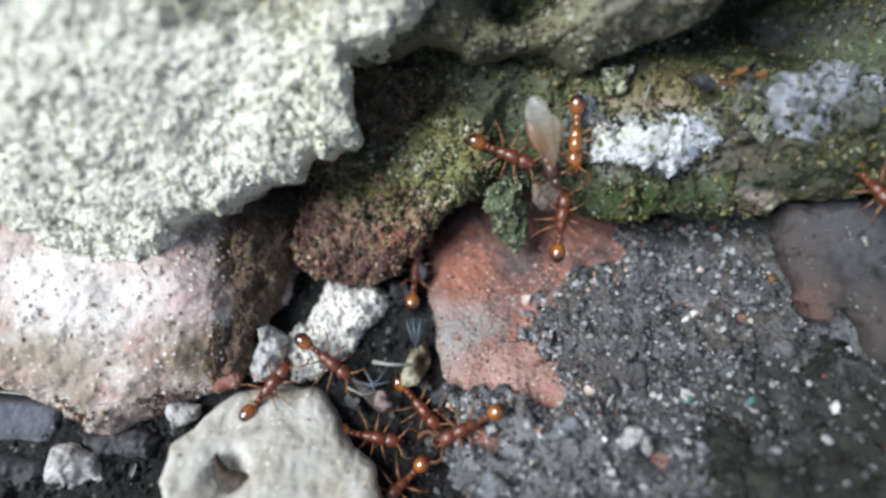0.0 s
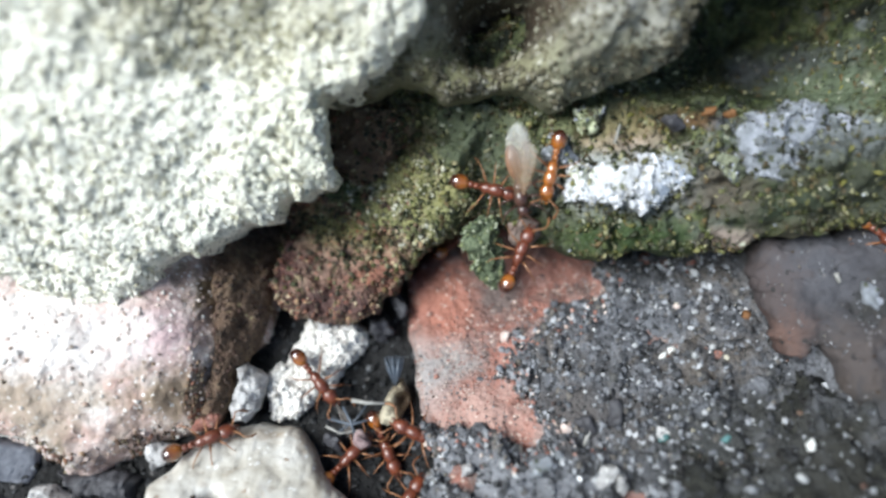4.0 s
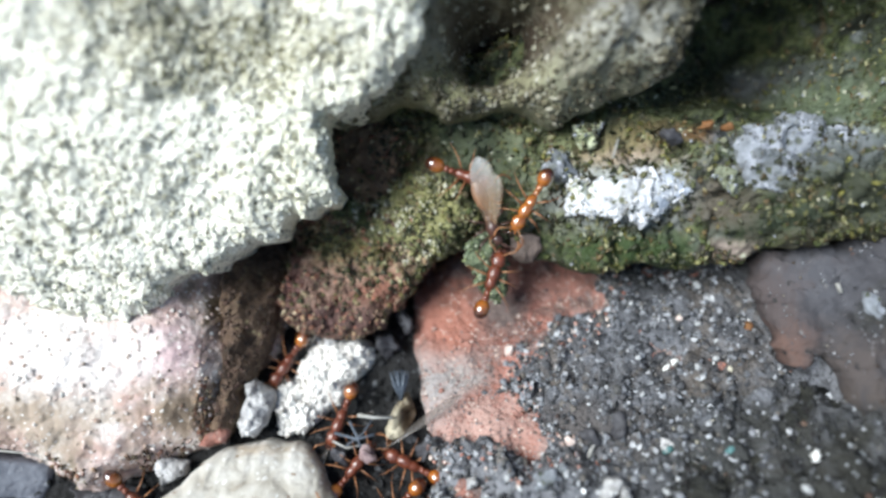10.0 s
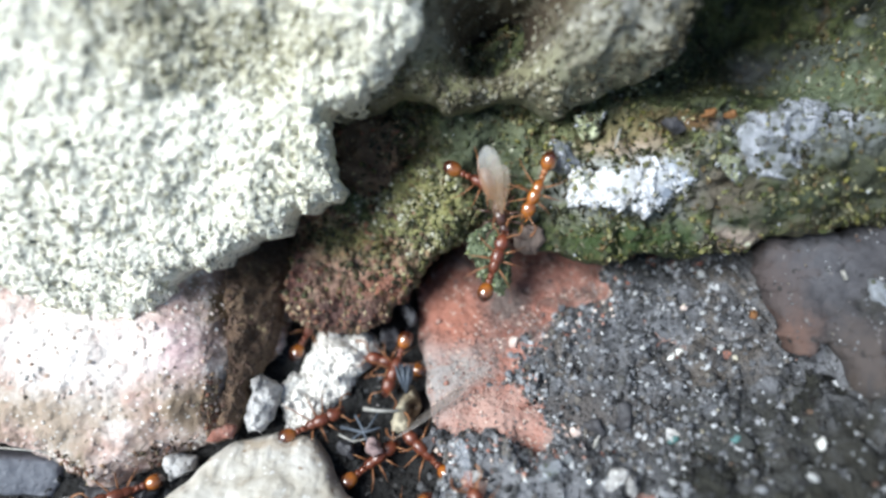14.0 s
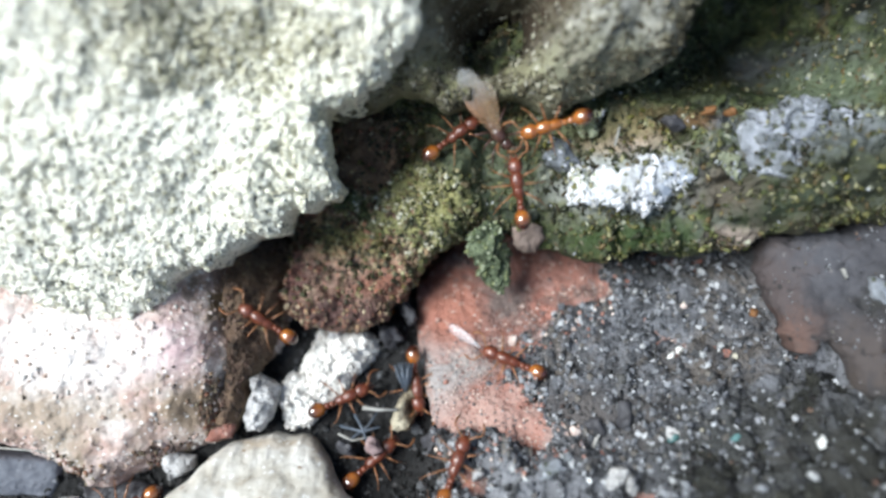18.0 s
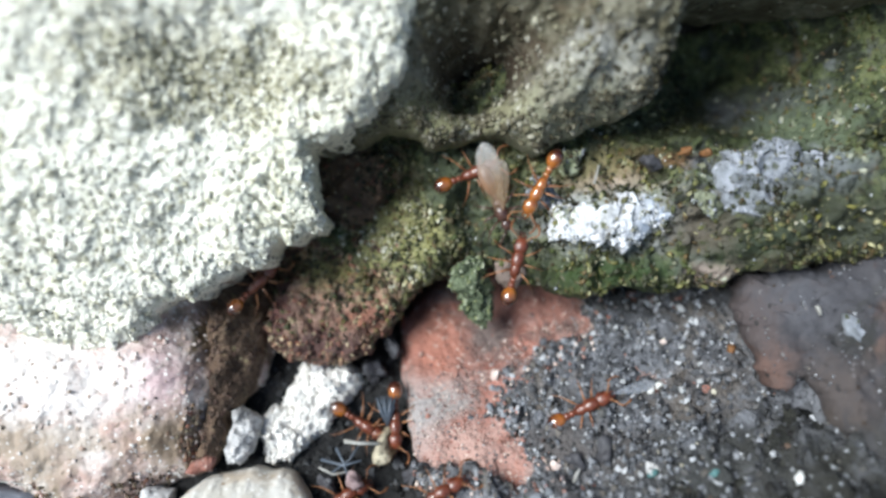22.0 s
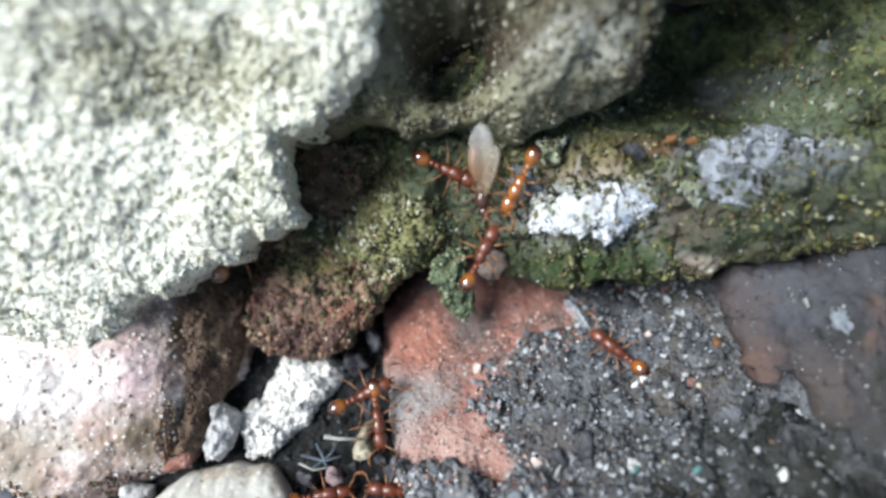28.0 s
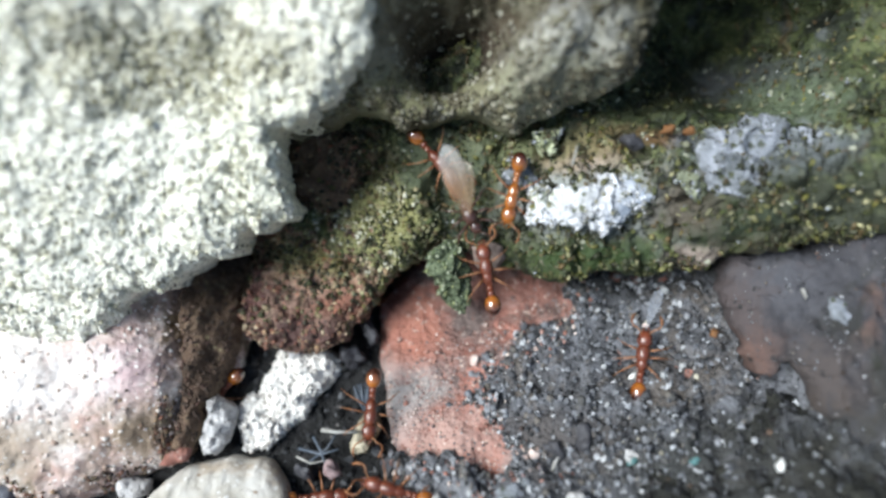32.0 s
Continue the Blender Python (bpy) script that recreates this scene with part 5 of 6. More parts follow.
scatter("crumb_grains", some_of(crumb_pts, 1500), sizes_of(1500, 0.05, 0.22), CRUMBMIX, "white sand grains of the mortar crumb", "sand", 12, sink=0.6, rough=0.6)


def lies(name, at, size, mat, label, category, group, seed, flat=0.8):
    """One loose grain at a place of the tilted frame."""
    pts, fcs = lump(size, seed, 3 if size > 0.5 else 2, 0.55, flat)
    pts = pts @ turn_rows(1, np.random.RandomState(seed))[0].T + np.array(at)
    return tagged(placed(name, pts @ LEAN.T, fcs, mat), label, category, group)


for k, (at, size, mat, label) in enumerate((
        ((4.8, -6.7, 0.8), 0.50, TANGRIT, "rounded pinkish-white grain on the brick"),
        ((15.2, -7.5, 3.2), 0.42, WHITEGRIT, "bright white quartz grain on the soil"),
        ((15.8, -7, 3.1), 0.36, WHITEGRIT, "bright white quartz grain on the soil"),
        ((16.2, -7.3, 3.2), 0.30, WHITEGRIT, "bright white quartz grain on the soil"),
        ((16.3, -4.1, 2.4), 0.30, TANGRIT, "small tan grain on the soil"),
        ((13.4, -8.4, 3.4), 0.28, WHITEGRIT, "small white grain on the soil"),
        ((12.8, -8.5, 3.4), 0.24, WHITEGRIT, "small white grain on the soil"),
        ((8.2, -9.1, 3.6), 0.26, WHITEGRIT, "small white grain on the soil"),
        ((22.3, -11.6, 8.7), 0.44, WHITEGRIT, "rounded white grain on the soil"),
        ((26.7, -2.8, 7), 0.68, BLUEGREY, "blue-grey rounded grain on the grey brick"),
        ((10.3, -13.8, 8.4), 0.75, GREYSTONE, "pale grey grit grain on the soil"),
        ((11.1, -14.1, 8.6), 0.55, GREYSTONE, "pale grey grit grain on the soil"),
        ((6.6, -13.6, 7.4), 0.95, BLUEGREY, "bluish grey grit grain on the soil"),
        ((7.5, -12.9, 7.1), 0.6, BLUEGREY, "bluish grey grit grain on the soil"),
        ((2.1, -14.2, 6.6), 0.5, GREYSTONE, "pale grey grit grain on the soil"),
        ((17.7, -11.5, 7.6), 0.48, TEALGRIT, "teal-coloured grain in the soil"),
        ((14.1, -11.8, 7.1), 0.40, TEALGRIT, "teal-coloured grain in the soil"),
        ((8.3, -11.8, 5.8), 0.42, TANGRIT, "tan oblong grain on the soil"),
        ((20.4, -13.7, 8.6), 0.5, GREYSTONE, "pale grey grit grain on the soil"),
        ((14.3, -11.7, 6.6), 0.6, GREYSTONE, "grey grit grain on the soil"),
        ((11.6, -10.8, 5.4), 1.1, SLATE, "dark grey stone half sunk in the soil"),
        ((9.6, -11.5, 5.6), 0.7, SLATE, "dark grey stone half sunk in the soil"),
        ((19, 0, 2.8), 0.62, GREYSTONE, "pale grain at the edge of the moss"),
        ((23.2, 2.4, 5.6), 0.9, SLATE, "dark blue-grey grain in the moss"),
        ((14.5, 7.7, 6), 0.6, SLATE, "dark grain in the moss"),
        ((-0.9, -13.2, 2.8), 0.85, SLATE, "dark round soil crumb in the crevice"),
        ((-4.75, -13.5, 3.1), 0.72, MAUVE, "smooth round mauve-grey bead in the crevice"),
        ((-6.7, -13.9, 2.4), 0.7, SLATE, "dark soil crumb in the crevice"),
        ((-2.7, -5, -1.4), 0.8, SLATE, "dark soil crumb in the crevice"),
        ((-3.9, -6.7, -1.6), 0.9, SLATE, "dark soil crumb in the crevice"),
        ((-9.1, -10.5, 0.2), 0.8, CRUMB, "small piece of white mortar"),
        ((16.7, 8.5, 5.8), 0.42, RUST, "rusty orange grain in the moss"),
        ((18, 8.4, 6), 0.34, RUST, "rusty orange grain in the moss"),
        ((19.9, -4.3, 5), 0.4, RUST, "rusty brick crumb beside the grey brick"))):
    lies("grain" if size < 0.7 else "grit_stone", at, size, mat, label, "grain", "loose grains", 100 + k)


def tube(points, radii, sides=6):
    """A tapered tube along a line of points."""
    bm = bmesh.new()
    add_tube(bm, points, radii, sides)
    return bm


def add_tube(bm, points, radii, sides=6):
    pts = [Vector(p) for p in points]
    rings = []
    for k, p in enumerate(pts):
        way = (pts[min(k + 1, len(pts) - 1)] - pts[max(k - 1, 0)]).normalized()
        side = way.orthogonal().normalized()
        other = way.cross(side)
        ring = []
        for s in range(sides):
            a = 2 * math.pi * s / sides
            ring.append(bm.verts.new(p + radii[k] * (math.cos(a) * side + math.sin(a) * other)))
        rings.append(ring)
    for a, b in zip(rings, rings[1:]):
        # match the seam of the next ring
        shift = min(range(sides), key=lambda q: sum((a[i].co - b[(i + q) % sides].co).length_squared for i in range(sides)))
        for i in range(sides):
            bm.faces.new((a[i], a[(i + 1) % sides], b[(i + 1 + shift) % sides], b[(i + shift) % sides]))
    bm.faces.new(rings[0][::-1])
    bm.faces.new(rings[-1])


def tilted(p):
    return Vector((LEAN @ np.array(p, float) * MM).tolist())


def fibre(points, thick, mat, label, name="fibre"):
    pts = [tilted(p) for p in points]
    foot = min(pts, key=lambda p: p.z)
    bm = tube([p - foot for p in pts], [thick * MM * (1 - 0.5 * k / len(pts)) for k in range(len(pts))])
    me = bpy.data.meshes.new(name)
    bm.to_mesh(me)
    bm.free()
    me.polygons.foreach_set("use_smooth", np.ones(len(me.polygons), bool))
    me.materials.append(mat)
    ob = new(name, me)
    ob.location = foot
    return tagged(ob, label, "plant fibre", "plant fibres")


for points, thick, mat, label in (
        ([(-30, -13.3, 4), (-26.9, -13.5, 4.1), (-24.9, -14, 3.8)], 0.07, STRAW, "thin pale dry fibre on the dark chip"),
        ([(-5.6, -11.1, 2.2), (-4.6, -11.2, 2.4), (-3.2, -11.2, 2.4)], 0.16, STRAW, "short pale stalk in the crevice"),
        ([(-7.2, -12.4, 2), (-5.6, -12.7, 2.4), (-4.4, -12.3, 2.6)], 0.12, BLUEBIT, "blue-grey dry fibre in the crevice"),
        ([(-6.2, -11.6, 2), (-5.6, -12.5, 2.4), (-5.1, -13.7, 2.8)], 0.11, BLUEBIT, "blue-grey dry fibre in the crevice"),
        ([(-6.7, -13.5, 2.2), (-5.2, -12.3, 2.4), (-4.6, -11.4, 2.2)], 0.10, BLUEBIT, "blue-grey dry fibre in the crevice"),
        ([(-7.3, -12.9, 2.2), (-6.3, -13.3, 2.4), (-5, -13, 2.6)], 0.09, STRAW, "short grey dry fibre in the crevice"),
        ([(-20.3, -17.7, 4.4), (-20.7, -18.8, 4.4), (-20.2, -20, 4.6), (-19.1, -20.6, 4.8)], 0.06, STRAW, "curled dry fibre on the black soil"),
        ([(9.3, -12.7, 6.2), (9.7, -11.9, 6), (9.9, -11.4, 5.8)], 0.16, STRAW, "short pale stalk on the soil"),
        ([(21.6, -12.7, 8.4), (22.2, -13.4, 8.5)], 0.2, STRAW, "short pale stalk on the soil"),
        ([(10.6, 6.2, 6.4), (10.9, 7.4, 6.5)], 0.08, STRAW, "pale dry fibre in the moss"),
        ([(24.7, -1.4, 6.6), (24.9, -2, 6.7)], 0.16, STRAW, "short pale stalk on the grey brick")):
    fibre(points, thick, mat, label)


def leaf_scrap():
    """A ribbed scrap like a folded fan."""
    root = new("leaf_scrap")
    root.location = tilted((-2.7, -10.2, 1.4))
    for k in range(6):
        a = radians(76 + 7 * k)
        tip = 2.1 * Vector((math.cos(a), math.sin(a), 0.12 * (k % 2))) * MM
        bm = tube([Vector((0, 0, 0)), tip * 0.6 + Vector((0, 0, 0.0002)), tip], [0.00010, 0.00017, 0.00006])
        for v in bm.verts:
            v.co = Vector((LEAN @ np.array(v.co)).tolist())
        part("rib", bm, BLUEBIT, root)
    return tagged(root, "blue-grey ribbed leaf scrap like a folded fan", "leaf scrap")


leaf_scrap()


def pieces(name, parent, places, sizes, mat, seed, sink=0.4):
    """Grains large enough to pick apart: objects of their own that share eight meshes."""
    r = np.random.RandomState(seed)
    shapes = []
    for k in range(8):
        pts, fcs = lump(1.0, 900 + seed * 10 + k, 1, 0.6)
        me = mesh_of(name, pts * MM, fcs, True)
        me.materials.append(mat)
        shapes.append(me)
    turns = turn_rows(len(places), r)
    home = Matrix.Translation(parent.location).inverted()
    for k, (at, size) in enumerate(zip(places + np.stack([0 * sizes, 0 * sizes, sizes * (0.6 - sink)], 1), sizes)):
        ob = new(name, shapes[k % 8])
        ob.parent, ob.matrix_parent_inverse = parent, home
        ob.matrix_basis = Matrix.LocRotScale(tilted(at), Matrix(turns[k].tolist()).to_quaternion(), (size, size, size))


pieces("grain", soil, some_of(soil_pts, 300, lambda p: (p[:, 0] > 3) & (p[:, 0] < 21) & (p[:, 1] > -14) & (p[:, 1] < -1)), 0.12 + 0.24 * pick.rand(300) ** 2, GRAINS, 1, 0.2)
pieces("grain", pale, some_of(pale_pts, 300, lambda p: (p[:, 0] > -24) & (p[:, 0] < -6) & (p[:, 1] > -4) & (p[:, 1] < 9)), 0.13 + 0.12 * pick.rand(300), PALEGRAINS, 2, 0.6)
pieces("moss_clump", mossy, some_of(moss_pts, 260, lambda p: (p[:, 0] > -7) & (p[:, 0] < 24) & (p[:, 1] > -1) & (p[:, 1] < 9)), 0.13 + 0.2 * pick.rand(260) ** 2, MOSSBITS, 9, 0.5)
pieces("grain", shaded, some_of(shaded_pts, 40, seen_part), 0.12 + 0.2 * pick.rand(40) ** 2, BANKGRAINS, 10, 0.3)
pieces("grain", rbrick, some_of(gbrick_pts, 40, seen_part), 0.08 + 0.12 * pick.rand(40) ** 2, BANKGRAINS, 11, 0.3)
pieces("grain", upper, some_of(upper_pts, 150, lambda p: (p[:, 0] > 0) & (p[:, 0] < 15) & (p[:, 1] > 7) & (p[:, 1] < 16)), 0.13 + 0.14 * pick.rand(150) ** 2, OLIVEGRAINS, 6, 0.6)
pieces("grain", pink, some_of(pink_pts, 140, lambda p: (p[:, 0] > -28) & (p[:, 0] < -13) & (p[:, 1] > -15) & (p[:, 1] < -3)), 0.10 + 0.12 * pick.rand(140) ** 2, PINKGRAINS, 7, 0.55)
pieces("grain", crumb, some_of(crumb_pts, 90), 0.14 + 0.2 * pick.rand(90) ** 2, CRUMBGRAINS, 8, 0.6)
pieces("crumb", earthy, some_of([earth_pts[0]], 90), 0.16 + 0.22 * pick.rand(90) ** 2, EARTHGRAINS, 3, 0.4)
pieces("crumb", bank, some_of([earth_pts[1]], 60), 0.12 + 0.14 * pick.rand(60) ** 2, BANKGRAINS, 4, 0.4)
pieces("grain", brick, some_of(brick_pts, 70, lambda p: (p[:, 0] > -1) & (p[:, 0] < 12) & (p[:, 1] > -14) & (p[:, 1] < -1)), 0.10 + 0.16 * pick.rand(70) ** 2, BRICKGRAINS, 5, 0.3)


# ---- ants; +x is ahead, z = 0 is under the feet, millimetres ----
def blob(bm, at, radii, turn=0.0, fine=14):
    made = bmesh.ops.create_uvsphere(bm, u_segments=fine, v_segments=fine // 2 + 2, radius=1)
    m = Matrix.Translation(Vector(at) * MM) @ Matrix.Rotation(radians(turn), 4, "Y") @ Matrix.Rotation(radians(90), 4, "Y")
    for v in made["verts"]:
        v.co = m @ Vector((v.co.x * radii[2] * MM, v.co.y * radii[1] * MM, v.co.z * radii[0] * MM))
    return made["verts"]


HIPS = (1.05, 0.62, 0.20)


def ant(label, gold=ANTGOLD, red=ANTRED, legs=ANTLEG, curl=0.0, name="ant", category="ant", group="ants"):
    root = new(name)
    bm = bmesh.new()
    vs = blob(bm, (1.80, 0, 0.80), (0.60, 0.50, 0.38), 12)
    for v in vs:
        x = v.co.x / MM - 1.80
        v.co.y *= 1.0 - 0.22 * max(x, 0) + 0.10 * max(-x, 0)
    for s in (-1, 1):
        add_tube(bm, [Vector(p) * MM for p in ((2.22, 0.16 * s, 0.70), (2.46, 0.20 * s, 0.64), (2.60, 0.05 * s, 0.62))], [0.00009, 0.00007, 0.00003], 5)
    head = part("head", bm, red, root)
    for s in (-1, 1):
        bm = bmesh.new()
        blob(bm, (1.86, 0.43 * s, 0.92), (0.11, 0.06, 0.10), 0, 8)
        part("eye", bm, EYE, head, "small black eye")
    for s in (-1, 1):
        bm = tube([Vector(p) * MM for p in ((2.10, 0.14 * s, 0.92), (2.45, 0.55 * s, 1.15), (2.60, 0.85 * s, 1.22), (2.85, 0.95 * s, 1.02), (3.15, 0.92 * s, 0.78), (3.40, 0.80 * s, 0.60))],
                  [0.00005, 0.00005, 0.00005, 0.00006, 0.00008, 0.00007])
        part("antenna", bm, legs, head)
    bm = bmesh.new()
    blob(bm, (0.85, 0, 0.86), (0.68, 0.44, 0.44), 0)
    blob(bm, (0.20, 0, 0.80), (0.58, 0.36, 0.35), -12)
    for s in (-1, 1):
        add_tube(bm, [Vector(p) * MM for p in ((-0.15, 0.12 * s, 0.95), (-0.42, 0.16 * s, 1.10))], [0.00006, 0.00002], 5)
    part("thorax", bm, red, root)
    bm = bmesh.new()
    add_tube(bm, [Vector(p) * MM for p in ((-0.15, 0, 0.72), (-0.42, 0, 0.74), (-0.52, 0, 0.80))], [0.00010, 0.00010, 0.00014], 8)
    blob(bm, (-0.50, 0, 0.86), (0.22, 0.22, 0.26), 0, 12)
    blob(bm, (-0.86, 0, 0.84), (0.25, 0.25, 0.26), 0, 12)
    part("waist", bm, red, root)
    bm = bmesh.new()
    blob(bm, (-1.62, 0, 0.84 + curl), (0.68, 0.53, 0.52), 8 + 30 * curl, 20)
    part("gaster", bm, gold, root, "glossy amber rear body")
    for k, (hip, reach, swing) in enumerate(((1.05, 0.9, 0.8), (0.62, 1.1, -0.1), (0.20, 1.0, -1.2))):
        for s in (-1, 1):
            h = Vector((hip, 0.20 * s, 0.62))
            knee = h + Vector((0.45 * swing, 0.85 * reach * s, 0.42))
            shin = knee + Vector((0.30 * swing, 0.45 * reach * s, -0.62))
            foot = Vector((shin.x + 0.35 * (swing + 0.1), shin.y + 0.32 * s, 0.03))
            bm = tube([p * MM for p in (h, h.lerp(knee, 0.5), knee, knee.lerp(shin, 0.6), shin, foot)], [0.00006, 0.00007, 0.00004, 0.00004, 0.00003, 0.00002])
            part("leg", bm, legs, root)
    return tagged(root, label, category, group)


def wing_mesh(long, wide, lift=0.05, bend=0.12):
    """A thin blade with ribs, root at the origin, tip towards -x."""
    bm = bmesh.new()
    n, cols = 14, 6
    layers = []
    for side in (1, -1):
        grid = []
        for i in range(n + 1):
            s = i / n
            w = wide * (0.10 + 0.90 * math.sin(0.5 * math.pi * min(s / 0.68, 1.0)) ** 1.2) * math.sqrt(max(1 - max((s - 0.68) / 0.32, 0) ** 2.4, 0.004))
            row = []
            for j in range(cols + 1):
                q = j / cols - 0.5
                z = lift * s + bend * (q * q) + 0.010 * side * (1.25 if j in (1, 3) else 1)
                row.append(bm.verts.new(Vector((-long * s, w * q, z)) * MM))
            grid.append(row)
        for i in range(n):
            for j in range(cols):
                f = (grid[i][j], grid[i + 1][j], grid[i + 1][j + 1], grid[i][j + 1])
                bm.faces.new(f if side > 0 else f[::-1])
        layers.append(grid)
    rim = lambda g: [g[i][0] for i in range(n + 1)] + [g[n][j] for j in range(1, cols + 1)] + [g[i][cols] for i in range(n - 1, -1, -1)] + [g[0][j] for j in range(cols - 1, 0, -1)]
    a, b = rim(layers[0]), rim(layers[1])
    for i in range(len(a)):
        k = (i + 1) % len(a)
        bm.faces.new((a[i], b[i], b[k], a[k]))
    return bm


def winged_ant():
    """The prey: a dark winged ant lying on its side; the wings trail back."""
    root = new("winged_ant")
    bm = bmesh.new()
    blob(bm, (1.15, 0, 0.5), (0.42, 0.38, 0.32), 10)
    head = part("head", bm, ANTDARK, root)
    for s in (-1, 1):
        bm = bmesh.new()
        blob(bm, (1.2, 0.34 * s, 0.58), (0.13, 0.07, 0.12), 0, 8)
        part("eye", bm, EYE, head, "small black eye")
        bm = tube([Vector(p) * MM for p in ((1.45, 0.12 * s, 0.6), (1.8, 0.45 * s, 0.75), (2.1, 0.8 * s, 0.5), (2.3, 1.1 * s, 0.3))], [0.00005, 0.00004, 0.00005, 0.00004])
        part("antenna", bm, ANTDARK, head)
    bm = bmesh.new()
    blob(bm, (0.3, 0, 0.6), (0.68, 0.48, 0.50), 0)
    blob(bm, (-0.3, 0, 0.5), (0.45, 0.36, 0.36), 0)
    part("thorax", bm, ANTDARK, root)
    bm = bmesh.new()
    blob(bm, (-0.85, 0, 0.45), (0.22, 0.16, 0.2), 0, 10)
    part("waist", bm, ANTDARK, root)
    bm = bmesh.new()
    blob(bm, (-2.0, 0, 0.55), (1.15, 0.52, 0.48), 4, 18)
    part("gaster", bm, PREYBROWN, root, "pale brown rear body")
    for s, turn, long, wide in ((1, 6, 4.6, 1.55), (-1, 11, 4.4, 1.5), (1, 20, 3.3, 1.1)):
        bm = wing_mesh(long, wide)
        wing = part("wing", bm, WING, root, "clear smoky veined wing")
        wing.matrix_basis = pose(0.0002, 0.00022 * s, 0.00105, 14 * s, 3, -turn)
    for k, (hip, swing) in enumerate(((0.7, 0.8), (0.3, 0.1), (-0.1, -0.9))):
        for s in (-1, 1):
            h = Vector((hip, 0.3 * s, 0.4))
            knee = h + Vector((0.5 * swing, 0.8 * s, 0.5 - 0.2 * k))
            foot = knee + Vector((0.6 * swing + 0.2, 0.5 * s, -0.5))
            part("leg", tube([p * MM for p in (h, knee, foot)], [0.00009, 0.00006, 0.00003]), ANTDARK, root)
    return tagged(root, "dark winged ant with clear wings, dragged by red ants", "winged ant")


WORKER = "shiny amber-red worker ant "
ants = {
    "a": ant(WORKER + "tugging at the winged ant"),
    "b": ant("golden amber worker ant tugging at the winged ant", red=ANTGOLD),
    "c": ant(WORKER + "holding the winged ant's head"),
    "d": ant(WORKER + "climbing in the dark crevice"),
    "e": ant(WORKER + "carrying a wing over the white crumb"),
    "g": ant(WORKER + "beside the seed husk"),
    "h": ant(WORKER + "on the cream pebble and crumb"),
    "j": ant(WORKER + "beside the cream pebble"),
    "k": ant(WORKER + "in the black soil of the crevice", curl=0.1),
    "l": ant(WORKER + "at the edge of the brick"),
    "n": ant(WORKER + "beside the cream pebble in the crevice"),
    "o": ant(WORKER + "in the crowd of the crevice"),
    "q": ant(WORKER + "dragging a pale wing over the soil"),
    "r": ant(WORKER + "at the foot of the mossy stone"),
}
for key, long in (("e", 3.2), ("q", 2.9)):
    wing = part("carried_wing", wing_mesh(long, 0.75), PALEWING if key == "q" else SMOKYWING, ants[key], "pale shed wing held in the jaws")
    wing.matrix_basis = pose(0.0025, 0, 0.0007, 0, -14, 168) if key == "q" else pose(0.0024, 0, 0.0010, 0, 5, 172)
ants["prey"] = winged_ant()


def shed_wing():
    """A loose wing lying over the brick's edge; it is dragged in from the crevice and off again."""
    root, tip = tilted((-3.6, -13.2, 2.6)), tilted((1.4, -9.2, 4))
    bm = wing_mesh((tip - root).length / MM, 0.6)
    bmesh.ops.recalc_face_normals(bm, faces=bm.faces[:])
    me = bpy.data.meshes.new("shed_wing")
    bm.to_mesh(me)
    bm.free()
    me.materials.append(SMOKYWING)
    ob = tagged(new("shed_wing", me), "smoky brown shed wing lying on the brick edge", "insect wing")
    x = (root - tip).normalized()
    up = tilted((0, 0, 1)).normalized()
    y = up.cross(x).normalized()
    turn = Matrix((x, y, x.cross(y))).transposed().to_4x4()
    here, away = Matrix.Translation(root) @ turn, Matrix.Translation(root + tilted((-1.0, -11.0, 1.5))) @ turn
    return ob, here, away


loose_wing, lying, dragged_off = shed_wing()


